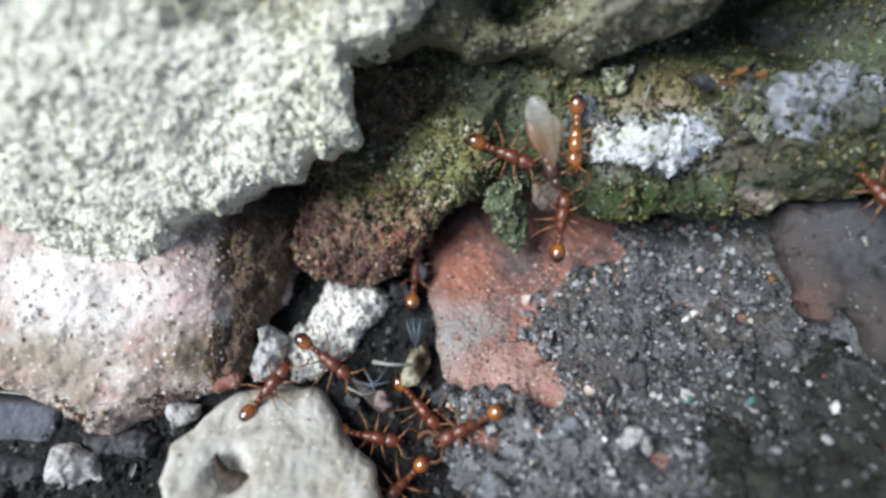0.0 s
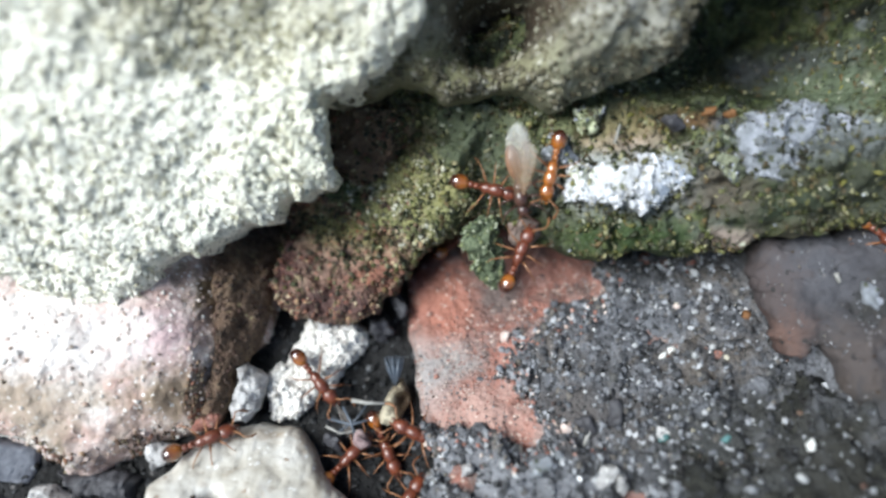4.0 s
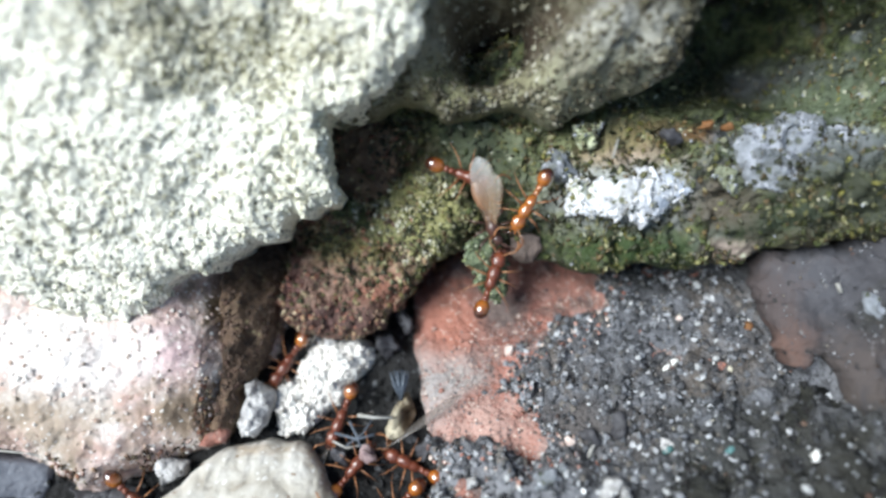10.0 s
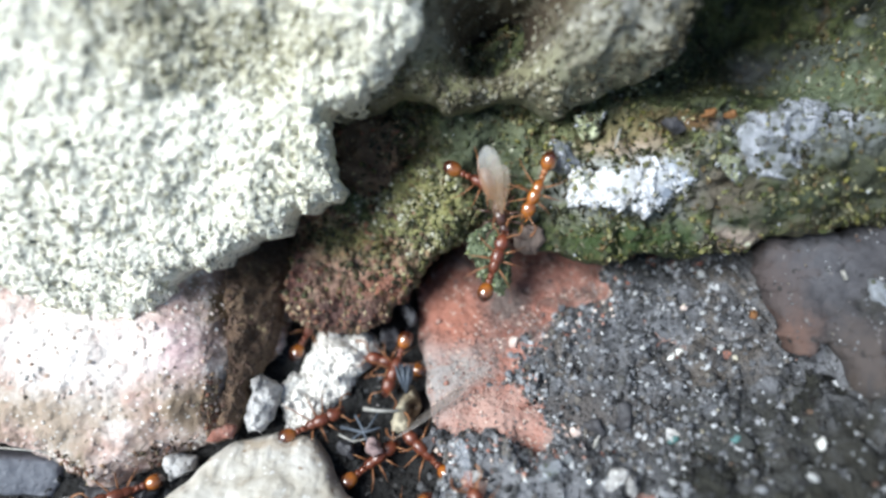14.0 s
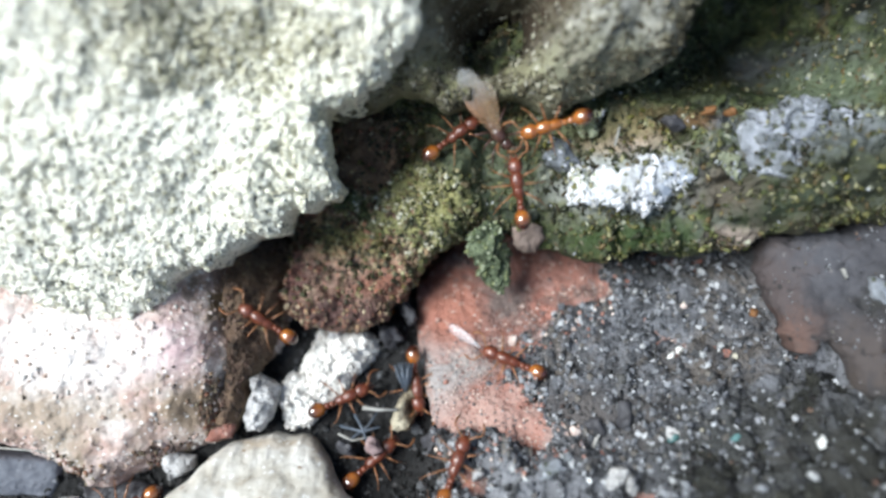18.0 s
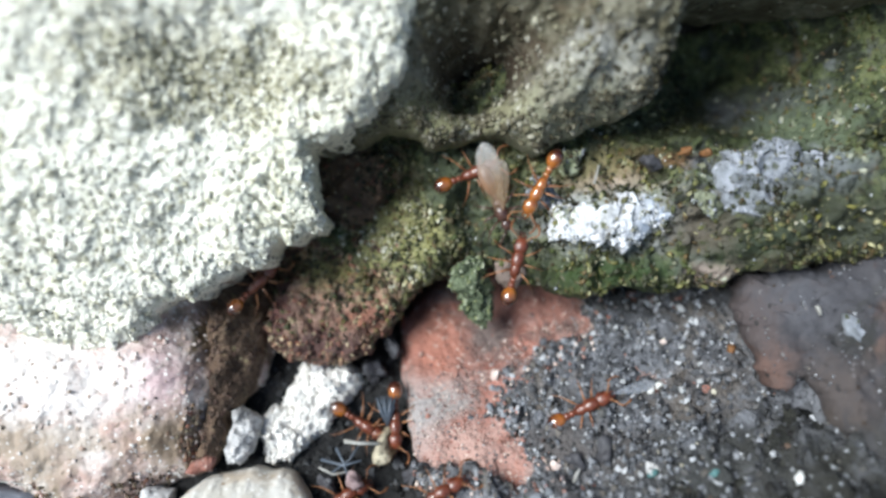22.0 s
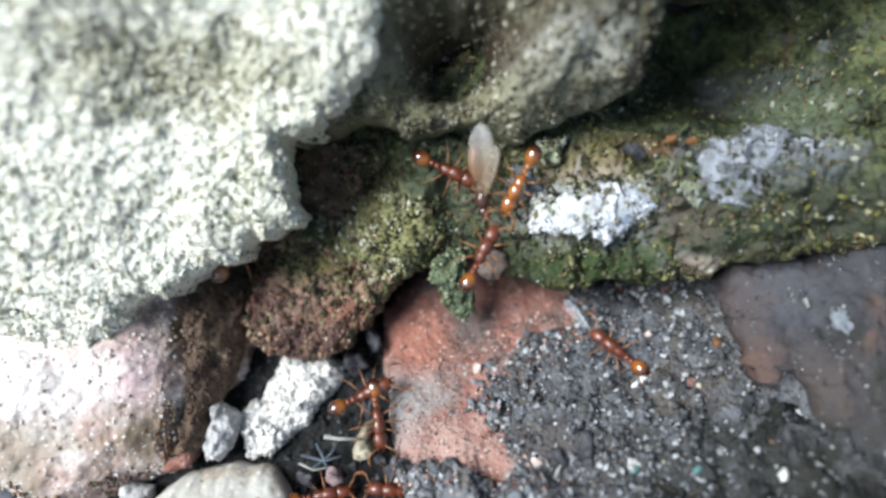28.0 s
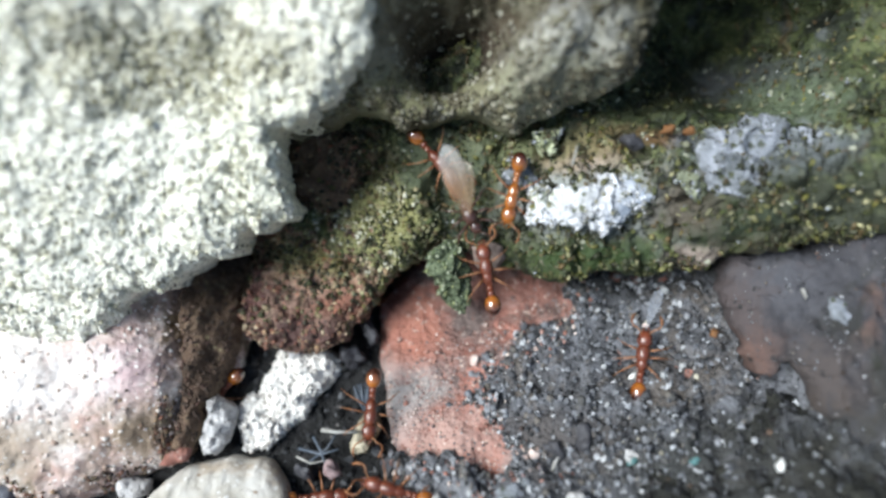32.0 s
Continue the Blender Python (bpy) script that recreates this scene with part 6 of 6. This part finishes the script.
def motions():
    """Seconds, place in millimetres, turn in degrees, for each ant."""
    rows = {
        "a": [
            (0, 2.3, 0.0, 4.6, 51, 11, -18), (1, 3.1, 0.2, 3.8, 48, 15, -25), (2, 3.3, 1.1, 3.6, 51, 9, -20), (3, 3.1, 0.3, 4.4, 45, 6, -14),
            (6, 2.6, 0.4, 4.7, 52, -3, -3), (7, 2.5, 0.3, 4.8, 25, -42, 43), (8, 2.1, 1.2, 5.0, 41, -37, 33), (9, 1.2, 1.2, 5.6, 51, -8, 4),
            (10, 1.0, 1.4, 6.3, 51, 14, -13), (11, 1.9, 1.6, 6.0, 42, 21, -21), (12, 2.2, 0.9, 5.7, 50, 24, -25), (13, 2.0, 0.8, 5.3, 36, 27, -29),
            (14, 2.0, 1.0, 5.5, 51, 18, -19), (17, 1.7, 2.2, 6.8, 51, -29, 22), (18, 0.5, 3.2, 6.9, 38, -29, 23), (19, 0.2, 3.3, 7.1, 35, -38, 34),
            (20, 0.3, 3.1, 6.8, 39, -30, 25), (21, 1.8, 2.0, 6.7, 51, -12, 6), (22, 2.5, 2.6, 7.5, 55, -19, 12), (23, 1.6, 3.0, 7.3, 50, 8, -5),
            (24, 0.1, 3.2, 7.2, 55, 15, -9), (25, 0.7, 3.2, 7.3, 56, 3, 0), (28, 2.5, 3.1, 6.9, 52, 19, -16), (29, 2.0, 2.4, 6.2, 38, 33, -32),
            (30, 2.1, 2.6, 6.8, 47, 19, -16), (31, 2.4, 2.9, 7.1, 47, 28, -25), (32, 2.0, 3.1, 7.3, 41, 36, -34),
        ],
        "b": [
            (0, 6.9, 0.2, 6.3, 9, 52, -87), (1, 7.3, -0.1, 5.8, 9, 53, -97), (2, 7.3, 0.2, 6.1, 21, 53, -91), (3, 7.4, 0.7, 6.5, 8, 53, -92),
            (6, 6.5, 0.4, 6.2, -25, 48, -131), (7, 6.5, 0.1, 6.0, -17, 50, -117), (8, 6.2, -0.1, 5.8, -18, 49, -123), (9, 6.0, -0.4, 5.9, -31, 47, -131),
            (10, 5.8, -0.4, 5.7, -30, 45, -134), (11, 5.8, -0.1, 5.8, -22, 45, -134), (12, 5.8, -0.1, 5.6, -26, 45, -132), (13, 5.8, -0.3, 5.6, -27, 45, -132),
            (14, 6.1, 0.0, 5.9, -23, 48, -124), (17, 7.2, 1.5, 8.4, -45, 27, -170), (18, 7.2, 1.6, 9.3, -50, 18, -178), (19, 7.2, 1.8, 9.6, -52, 19, -178),
            (20, 7.1, 1.5, 9.3, -44, 34, -164), (21, 8.0, 0.9, 8.8, -22, 50, -135), (22, 7.5, 0.9, 8.3, -27, 50, -133), (23, 7.3, 1.0, 8.4, -21, 51, -122),
            (24, 6.9, 0.7, 7.2, -28, 46, -132), (25, 6.7, 1.0, 7.0, -21, 45, -134), (28, 7.4, 0.7, 7.9, -25, 47, -130), (29, 7.4, 0.7, 8.0, -17, 48, -127),
            (30, 7.4, 0.7, 8.0, -9, 50, -116), (31, 7.7, 0.6, 7.7, -5, 51, -111), (32, 7.3, 0.4, 6.7, -4, 50, -108),
        ],
        "c": [
            (0, 6.6, -3.3, 1.0, -10, -45, 83), (1, 5.5, -3.1, -0.3, 9, -44, 55), (2, 6.4, -2.0, -0.3, 9, -45, 56), (3, 5.8, -2.7, 0.9, 14, -43, 53),
            (6, 4.8, -3.3, 1.4, -3, -44, 83), (7, 4.4, -3.6, 1.5, 15, -43, 63), (8, 4.1, -3.7, 1.1, 15, -42, 65), (9, 3.6, -4.0, 1.2, 18, -41, 60),
            (10, 3.2, -4.0, 1.1, 12, -42, 65), (11, 3.0, -3.9, 1.7, 11, -43, 73), (12, 2.7, -4.1, 1.5, 15, -39, 57), (13, 2.8, -4.1, 1.5, 17, -39, 57),
            (14, 3.2, -3.7, 1.7, 12, -42, 65), (17, 5.0, -1.6, 5.3, -14, -46, 104), (18, 4.8, -1.1, 5.8, -15, -48, 103), (19, 5.0, -0.9, 6.0, -20, -47, 108),
            (20, 5.2, -1.4, 5.4, -20, -45, 110), (21, 5.2, -2.5, 4.0, 2, -47, 82), (22, 5.7, -2.6, 3.4, 14, -46, 71), (23, 5.0, -2.8, 3.7, 16, -43, 63),
            (24, 4.2, -2.6, 2.5, 14, -43, 79), (25, 3.7, -2.7, 3.0, 13, -42, 65), (28, 4.8, -2.7, 4.0, 18, -41, 54), (29, 6.4, -2.5, 3.5, -8, -44, 98),
            (30, 6.6, -2.5, 3.2, -15, -43, 101), (31, 6.2, -3.0, 2.8, 0, -44, 87), (32, 5.6, -3.6, 2.3, -14, -41, 103),
        ],
        "prey": [
            (0, 5.3, -1.5, 4.8, 31, 39, -55), (1, 5.2, -1.5, 4.3, 32, 41, -63), (2, 6.1, -0.4, 4.5, 36, 43, -65), (3, 5.8, -0.8, 5.3, 23, 45, -70),
            (6, 4.1, -0.9, 5.1, 29, 46, -70), (7, 4.1, -1.1, 4.9, 31, 45, -66), (8, 3.7, -0.9, 4.4, 31, 42, -59), (9, 3.3, -1.2, 4.3, 27, 41, -55),
            (10, 3.2, -1.1, 4.1, 25, 42, -60), (11, 3.3, -1.2, 3.9, 18, 44, -69), (12, 3.3, -1.2, 3.6, 16, 42, -61), (13, 3.1, -1.5, 3.8, 23, 40, -58),
            (14, 3.6, -0.9, 4.2, 29, 43, -63), (17, 3.2, 1.7, 8.0, 55, 36, -37), (18, 3.3, 2.0, 8.6, 45, 37, -37), (19, 3.2, 2.0, 8.6, 51, 36, -36),
            (20, 3.4, 1.6, 8.0, 51, 38, -40), (21, 4.4, 0.1, 6.8, 29, 44, -57), (22, 4.8, 0.2, 6.6, 36, 44, -56), (23, 4.1, -0.0, 6.2, 34, 37, -44),
            (24, 3.4, -0.4, 6.1, 24, 40, -49), (25, 3.4, 0.2, 5.7, 26, 44, -59), (28, 4.9, 0.4, 6.9, 17, 49, -75), (29, 4.4, 0.4, 6.5, 35, 37, -43),
            (30, 4.4, 0.1, 6.4, 31, 38, -47), (31, 4.9, 0.1, 6.2, 31, 42, -54), (32, 4.3, -0.8, 5.8, 37, 41, -54),
        ],
        "d": [
            (0, -12.3, 0.3, -8.3, 28, -38, 79), (3, -12.2, 1.6, -5.7, 22, -40, 78), (3.73, -12.1, 1.0, -6.9, -23, -36, 150), (4.47, -12.1, 0.4, -8.2, -38, -3, 197),
            (5.2, -12.0, -0.1, -9.4, -24, 30, 243), (5.5, -11.0, -4.2, -6.1, -38, 20, 226), (6, -11.4, -4.5, -6.3, -34, 13, 216), (7, -11.3, -3.7, -6.4, -25, -14, 182),
            (8, -11.4, -3.6, -6.4, -31, -13, 182), (9, -11.4, -3.5, -6.2, -38, -20, 173), (9.5, -11.2, -4.1, -6.3, -40, 3, 203), (10, -11.0, -4.7, -6.3, -30, 25, 236),
            (10.5, -11.3, -4.1, -6.3, -38, -2, 198), (11, -11.5, -3.4, -6.2, -26, -28, 159), (11.5, -11.0, -3.3, -6.2, 0, -40, 114), (12, -10.5, -3.1, -6.3, 28, -32, 67),
            (13, -10.6, -3.2, -6.1, 23, -34, 75), (14, -10.3, -2.9, -6.3, 23, -29, 60), (15, -9.5, -4.0, -3.6, 20, -35, 75), (15.5, -10.2, -3.3, -5.0, -18, -32, 144),
            (16, -11.0, -2.6, -6.4, -31, -3, 195), (17, -11.1, -3.5, -6.1, -30, 8, 209), (18, -12.4, -4.6, -3.3, -25, -30, 161), (19, -13.1, -2.1, 0.1, 29, -42, 85),
            (20, -12.5, -1.3, -0.2, 42, -18, 39), (21, -12.5, -1.2, -0.2, 41, -18, 38), (22, -12.6, -1.2, 0.2, 50, -24, 45), (23, -12.5, -1.2, 0.0, 51, -18, 42),
            (24, -12.7, -1.4, 0.2, 52, -16, 42), (25, -13.1, -1.6, 0.3, 36, -37, 74), (28, -11.9, -0.4, 2.2, 48, -27, 51), (29, -13.0, 2.6, -2.7, 40, -33, 61),
            (29.5, -10.9, -2.6, -1.7, 39, -14, 39), (30, -9.6, -3.9, -3.3, 44, 3, 18), (30.25, -9.6, -3.8, -3.2, 27, -34, 69), (30.5, -9.7, -3.7, -3.1, -23, -35, 145),
            (31, -10.7, -3.8, -3.0, -43, -17, 182), (32, -13.3, -6.2, -6.8, -36, 15, 231),
        ],
        "e": [
            (0, -9.1, -8.9, -6.7, 19, 24, -28), (1, -9.1, -8.9, -6.8, 20, 22, -27), (2, -9.2, -9.0, -6.7, 20, 24, -31), (3, -10.2, -7.8, -6.4, 22, 14, -5),
            (4, -8.3, -7.5, -6.2, 26, 30, -41), (4.8, -7.1, -7.6, -7.7, -15, 30, -105), (5.5, -8.0, -8.5, -7.9, -32, -1, -165), (6, -8.2, -8.9, -8.1, -33, -1, -165),
            (7, -7.8, -8.7, -8.0, -27, 6, -155), (8, -7.7, -8.1, -7.9, -33, 11, -147), (9, -7.8, -8.2, -6.8, -28, 19, -135), (10, -6.9, -8.3, -7.8, -20, 28, -112),
            (11, -7.2, -8.4, -8.2, -15, 28, -109), (12, -6.6, -8.5, -8.0, -12, 31, -96), (12.5, -5.4, -7.4, -7.8, -17, 28, -113), (13, -4.4, -6.4, -7.6, -30, 9, -157),
            (14, -3.5, -5.3, -7.0, -31, -12, -190), (15, -3.4, -4.3, -6.2, -29, -31, -227), (16, -3.5, 0.3, -7.7, 4, -36, -293), (18, -4.1, 1.2, -6.7, 23, -39, -288),
            (32, -1.6, 5.3, -9.3, 1, -39, -288),
        ],
        "g": [
            (0, -3.0, -2.7, -5.6, 3, -40, 85), (1, -1.6, -1.2, -4.0, 19, -33, 40), (1.5, -0.9, 2.6, -6.2, 16, -33, 36), (1.8, -0.4, 4.9, -7.5, 22, -26, 23),
            (5, 1.9, 2.4, -1.9, 26, -28, 28), (9, -0.0, 2.3, -1.4, 44, -38, 48), (10, -1.9, 2.5, -6.7, 9, -31, 44), (10.5, -2.2, -0.4, -5.6, 13, -36, 63),
            (10.65, -2.7, -1.1, -5.8, -9, -35, 115), (10.8, -3.3, -1.8, -6.0, -22, -20, 159), (10.9, -3.3, -3.1, -5.5, -34, 5, 200), (11, -3.2, -4.4, -5.1, -27, 32, 242),
            (12, -3.5, -5.1, -5.8, -11, 32, 246), (13, -3.6, -5.4, -5.9, -9, 34, 256), (14, -3.5, -5.6, -6.1, -20, 32, 247), (17, -2.5, -6.4, -6.3, -2, 35, 277),
            (18, -2.1, -6.8, -6.6, -2, 34, 278), (19, -2.1, -7.2, -6.7, -7, 34, 272), (20, -2.3, -8.0, -5.3, -8, 34, 271), (21, -2.3, -7.1, -6.7, -8, 34, 265),
            (22, -2.2, -7.0, -6.6, 1, 34, 272), (23, -2.2, -7.1, -6.7, -12, 33, 267), (24, -2.1, -6.8, -6.6, -5, 33, 271), (25, -2.3, -7.5, -5.5, -16, 32, 266),
            (28, -2.2, -8.1, -5.4, -10, 33, 280), (29, -2.3, -7.1, -6.3, 0, 33, 278), (30, -2.4, -8.0, -5.9, 13, 28, 312), (31, -2.3, -8.1, -5.3, -6, 32, 286),
            (32, -2.3, -8.4, -4.6, -18, 32, 265),
        ],
        "h": [
            (0, -7.4, -27.4, -10.1, 4, -10, 96), (8, -6.3, -24.5, -10.1, 5, -14, 97), (10, -7.8, -18.6, -6.9, 6, -23, 100), (11, -9.3, -14.9, -6.8, 11, -24, 81),
            (12, -10.0, -13.9, -6.8, 15, -24, 79), (12.5, -10.2, -12.1, -7.0, 17, -17, 55), (13, -10.0, -9.9, -7.6, 26, -12, 42), (14, -9.5, -9.7, -7.8, 41, -4, 27),
            (17, -7.6, -8.1, -7.9, 30, -9, 30), (18, -7.6, -7.9, -7.6, 41, -6, 25), (19, -6.8, -7.7, -7.7, 32, 3, 10), (20, -5.9, -7.1, -7.7, 27, 7, 1),
            (21, -5.1, -7.1, -7.6, 21, 24, -31), (22, -5.0, -7.0, -7.5, 25, 21, -24), (23, -5.0, -6.7, -7.5, 29, 19, -17), (24, -4.6, -6.6, -7.6, 31, 14, -8),
            (25, -4.3, -6.4, -7.6, 31, 13, -6), (28, -3.2, -7.3, -4.8, 26, -9, 26), (29, -2.9, -2.5, -9.1, 31, -21, 41), (30, -3.1, 0.8, -8.7, 23, -30, 54),
            (32, -2.8, 0.9, -8.7, 25, -30, 54),
        ],
        "j": [
            (0, -12.4, -11.7, -7.0, 16, -18, 53), (1, -12.4, -12.2, -6.8, 14, -23, 65), (2, -12.9, -11.9, -6.9, 4, -31, 108), (2.5, -13.8, -11.6, -7.1, -18, -21, 168),
            (2.75, -14.2, -11.2, -7.7, 14, -29, 100), (3, -14.7, -10.7, -8.3, 35, -7, 38), (4, -15.0, -12.8, -6.7, 14, 2, 29), (5, -17.7, -13.3, -8.4, 32, 17, 10),
            (6, -20.0, -14.2, -9.0, 9, 28, -13), (9, -20.1, -14.1, -9.0, 14, 29, -13), (11, -20.7, -14.2, -9.1, -15, 30, -74), (12, -20.9, -14.0, -9.2, -31, 13, -115),
            (13, -21.1, -13.9, -9.2, -32, -10, -150), (17, -21.2, -14.6, -9.7, -29, -10, -148), (25, -20.6, -14.8, -9.9, -26, -12, -148), (32, -21.4, -15.2, -10.2, -27, -13, -148),
        ],
        "k": [
            (0, -5.9, -13.2, -9.5, 24, 7, -6), (1, -6.2, -13.0, -9.6, 27, 5, -5), (2, -6.2, -13.1, -9.5, 23, 5, -5), (3, -6.1, -12.4, -9.2, 16, -16, 44),
            (6, -5.7, -12.6, -9.4, 21, -16, 46), (7, -5.7, -12.3, -9.3, 22, -18, 50), (8, -6.0, -12.3, -9.2, 25, -20, 57), (9, -5.8, -12.3, -9.3, 22, -21, 57),
            (10, -6.1, -12.2, -9.1, 25, -18, 51), (11, -6.0, -12.3, -9.3, 24, -15, 44), (12, -5.6, -12.3, -9.3, 23, -16, 47), (13, -5.5, -12.2, -9.2, 28, -14, 42),
            (14, -5.3, -12.0, -9.2, 30, -12, 37), (17, -5.1, -11.9, -9.2, 31, -13, 39), (18, -5.2, -12.0, -9.2, 28, -14, 41), (19, -5.0, -12.0, -9.2, 25, -13, 37),
            (20, -5.8, -12.2, -9.2, 25, -7, 27), (21, -5.9, -12.2, -9.2, 27, 0, 15), (22, -6.0, -12.2, -9.2, 26, -7, 28), (23, -5.5, -11.8, -9.1, 32, 1, 17),
            (25, -6.2, -12.3, -9.2, 28, 5, 11), (28, -6.1, -12.2, -9.2, 28, 4, 13), (30, -6.3, -12.6, -9.3, 26, 6, 11), (32, -6.1, -12.7, -9.4, 25, 7, 7),
        ],
        "l": [
            (0, 1.0, -14.2, -5.5, -25, 17, -156), (1, 0.7, -13.3, -5.5, -16, 5, -186), (2, -0.1, -11.3, -9.0, -23, 10, -173), (3, -0.7, -11.6, -7.1, -33, -6, -194),
            (6, -0.1, -11.7, -7.1, -19, -14, -207), (7, -0.1, -11.1, -8.9, -26, 1, -179), (8, 0.6, -13.8, -5.5, -18, 4, -175), (9, -1.2, -11.5, -9.2, -24, -16, -209),
            (10, -1.6, -11.6, -9.3, -24, -13, -201), (11, -1.6, -11.7, -9.3, -19, -15, -208), (12, -1.6, -11.7, -9.3, -22, -13, -203), (13, -1.7, -11.8, -9.4, -25, -15, -208),
            (14, -1.0, -11.5, -8.8, -30, -20, -220), (17, 0.3, -13.5, -5.6, -15, -27, -254), (18, 0.5, -14.4, -5.7, 14, -25, -293), (19, 0.5, -14.4, -5.6, 21, -19, -318),
            (20, 1.1, -14.8, -5.7, 18, -14, -332), (21, 0.8, -15.0, -5.8, 24, -13, -334), (22, 0.4, -14.0, -5.6, 21, -13, -333), (24, 0.4, -14.9, -5.6, 21, -10, -332),
            (25.5, -1.7, -12.4, -9.5, 14, -14, -318), (26.5, -1.1, -12.1, -9.2, -5, -26, -255), (28, -0.3, -11.9, -9.3, -22, -5, -184), (29, 0.0, -13.7, -5.7, -21, -6, -186),
            (30, -0.1, -13.9, -5.8, -26, -6, -186), (31, 0.1, -14.0, -5.9, -28, -6, -186), (32, -0.0, -14.0, -5.9, -25, -9, -193),
        ],
        "n": [
            (0, -3.2, -16.2, -9.8, -18, 16, -137), (0.33, -3.3, -16.1, -9.8, -25, -1, -186), (0.67, -3.4, -16.0, -9.8, -18, -18, -234), (1, -3.5, -15.9, -9.8, 1, -23, -288),
            (2, -3.1, -14.7, -9.7, 11, -23, -291), (3, -2.0, -14.3, -9.7, -3, -23, -293), (5, -1.8, -16.5, -9.8, 16, -17, -309), (32, 0.2, -17.1, -6.0, 19, -15, -310),
        ],
        "o": [
            (0, -2.6, -10.8, -9.0, 21, 21, -43), (1, -2.7, -10.7, -9.0, 18, 23, -52), (2, -4.4, -11.6, -6.7, 12, 22, -45), (3, -5.1, -10.7, -9.0, 13, 23, -45),
            (4.5, -2.1, -11.0, -9.1, 12, 27, -66), (6, -0.5, -10.3, -8.4, 24, 19, -39), (6.5, -1.1, -12.1, -6.8, 18, 28, -81), (7, -2.2, -11.2, -9.1, -27, 14, -148),
            (8, -2.4, -11.5, -9.3, -11, 23, -123), (10, -2.6, -14.0, -10.0, -19, 16, -138), (32, -0.0, -17.5, -5.9, -20, 12, -138),
        ],
        "q": [
            (0, 2.5, -22.6, -6.4, -17, -15, 105), (13, 3.4, -20.2, -5.9, -10, -18, 104), (14.5, 2.2, -15.6, -5.4, -23, -20, 123), (15.5, 1.8, -10.8, -5.2, -14, -28, 114),
            (16.5, 3.5, -7.2, -4.6, -22, -17, 148), (17, 4.2, -7.1, -4.2, -31, -10, 157), (18, 4.9, -7.2, -4.1, -37, -8, 158), (19, 6.1, -7.3, -3.9, -36, -5, 161),
            (20, 5.9, -7.7, -4.1, -28, -1, 167), (21, 8.2, -8.8, -3.5, -19, -28, 116), (21.5, 9.2, -7.9, -3.6, 6, -37, 69), (22, 10.2, -8.7, -3.5, 29, -24, 16),
            (23, 14.8, -6.1, -2.8, 7, -39, 62), (24, 14.8, -4.6, -2.3, -21, -36, 96), (25, 14.4, -5.1, -2.8, -35, -13, 141), (28, 14.6, -5.1, -2.7, -35, -13, 141),
            (29, 15.2, -5.3, -2.3, -19, -32, 107), (30, 15.6, -6.4, -2.6, -24, -35, 91), (31, 15.8, -6.6, -2.7, -7, -37, 82), (32, 15.7, -7.2, -2.3, -9, -37, 78),
        ],
        "r": [
            (0, 24.9, -3.8, 6.3, 64, 16, -53), (0.5, 24.8, -3.8, 6.2, 58, 10, -49), (1, 26.2, -3.3, 4.4, 45, 9, -51), (32, 34.5, -3.5, 9.8, 54, 12, -55),
        ],
    }
    for key, keys in rows.items():
        walk(ants[key], [(t, pose(x * MM, y * MM, z * MM, a, b, c)) for t, x, y, z, a, b, c in keys])
    walk(loose_wing, [(0.0, dragged_off), (3.6, dragged_off), (5.3, lying), (14.6, lying), (16.4, dragged_off), (32.0, dragged_off)])
    # the legs tread in two threes and the feelers wave, about their joints
    for key in "abcdeghjklnoqr":
        for k, limb in enumerate(o for o in ants[key].children if o.name.startswith("leg")):
            hip = Vector((HIPS[k // 2], 0.2 * (1 if k % 2 else -1), 0.62)) * MM
            side = 1 if (k // 2 + k) % 2 else -1
            swing = 11 if key in "degjq" else 7
            keys = []
            for n in range(65):
                turn = swing * side * math.sin(math.pi * n * (0.5 + 0.07 * math.sin(1.3 * n + k)) + ord(key))
                keys.append((n * 0.5, Matrix.Translation(hip) @ pose(0, 0, 0, 0, 0, turn) @ Matrix.Translation(-hip)))
            walk(limb, keys)


motions()
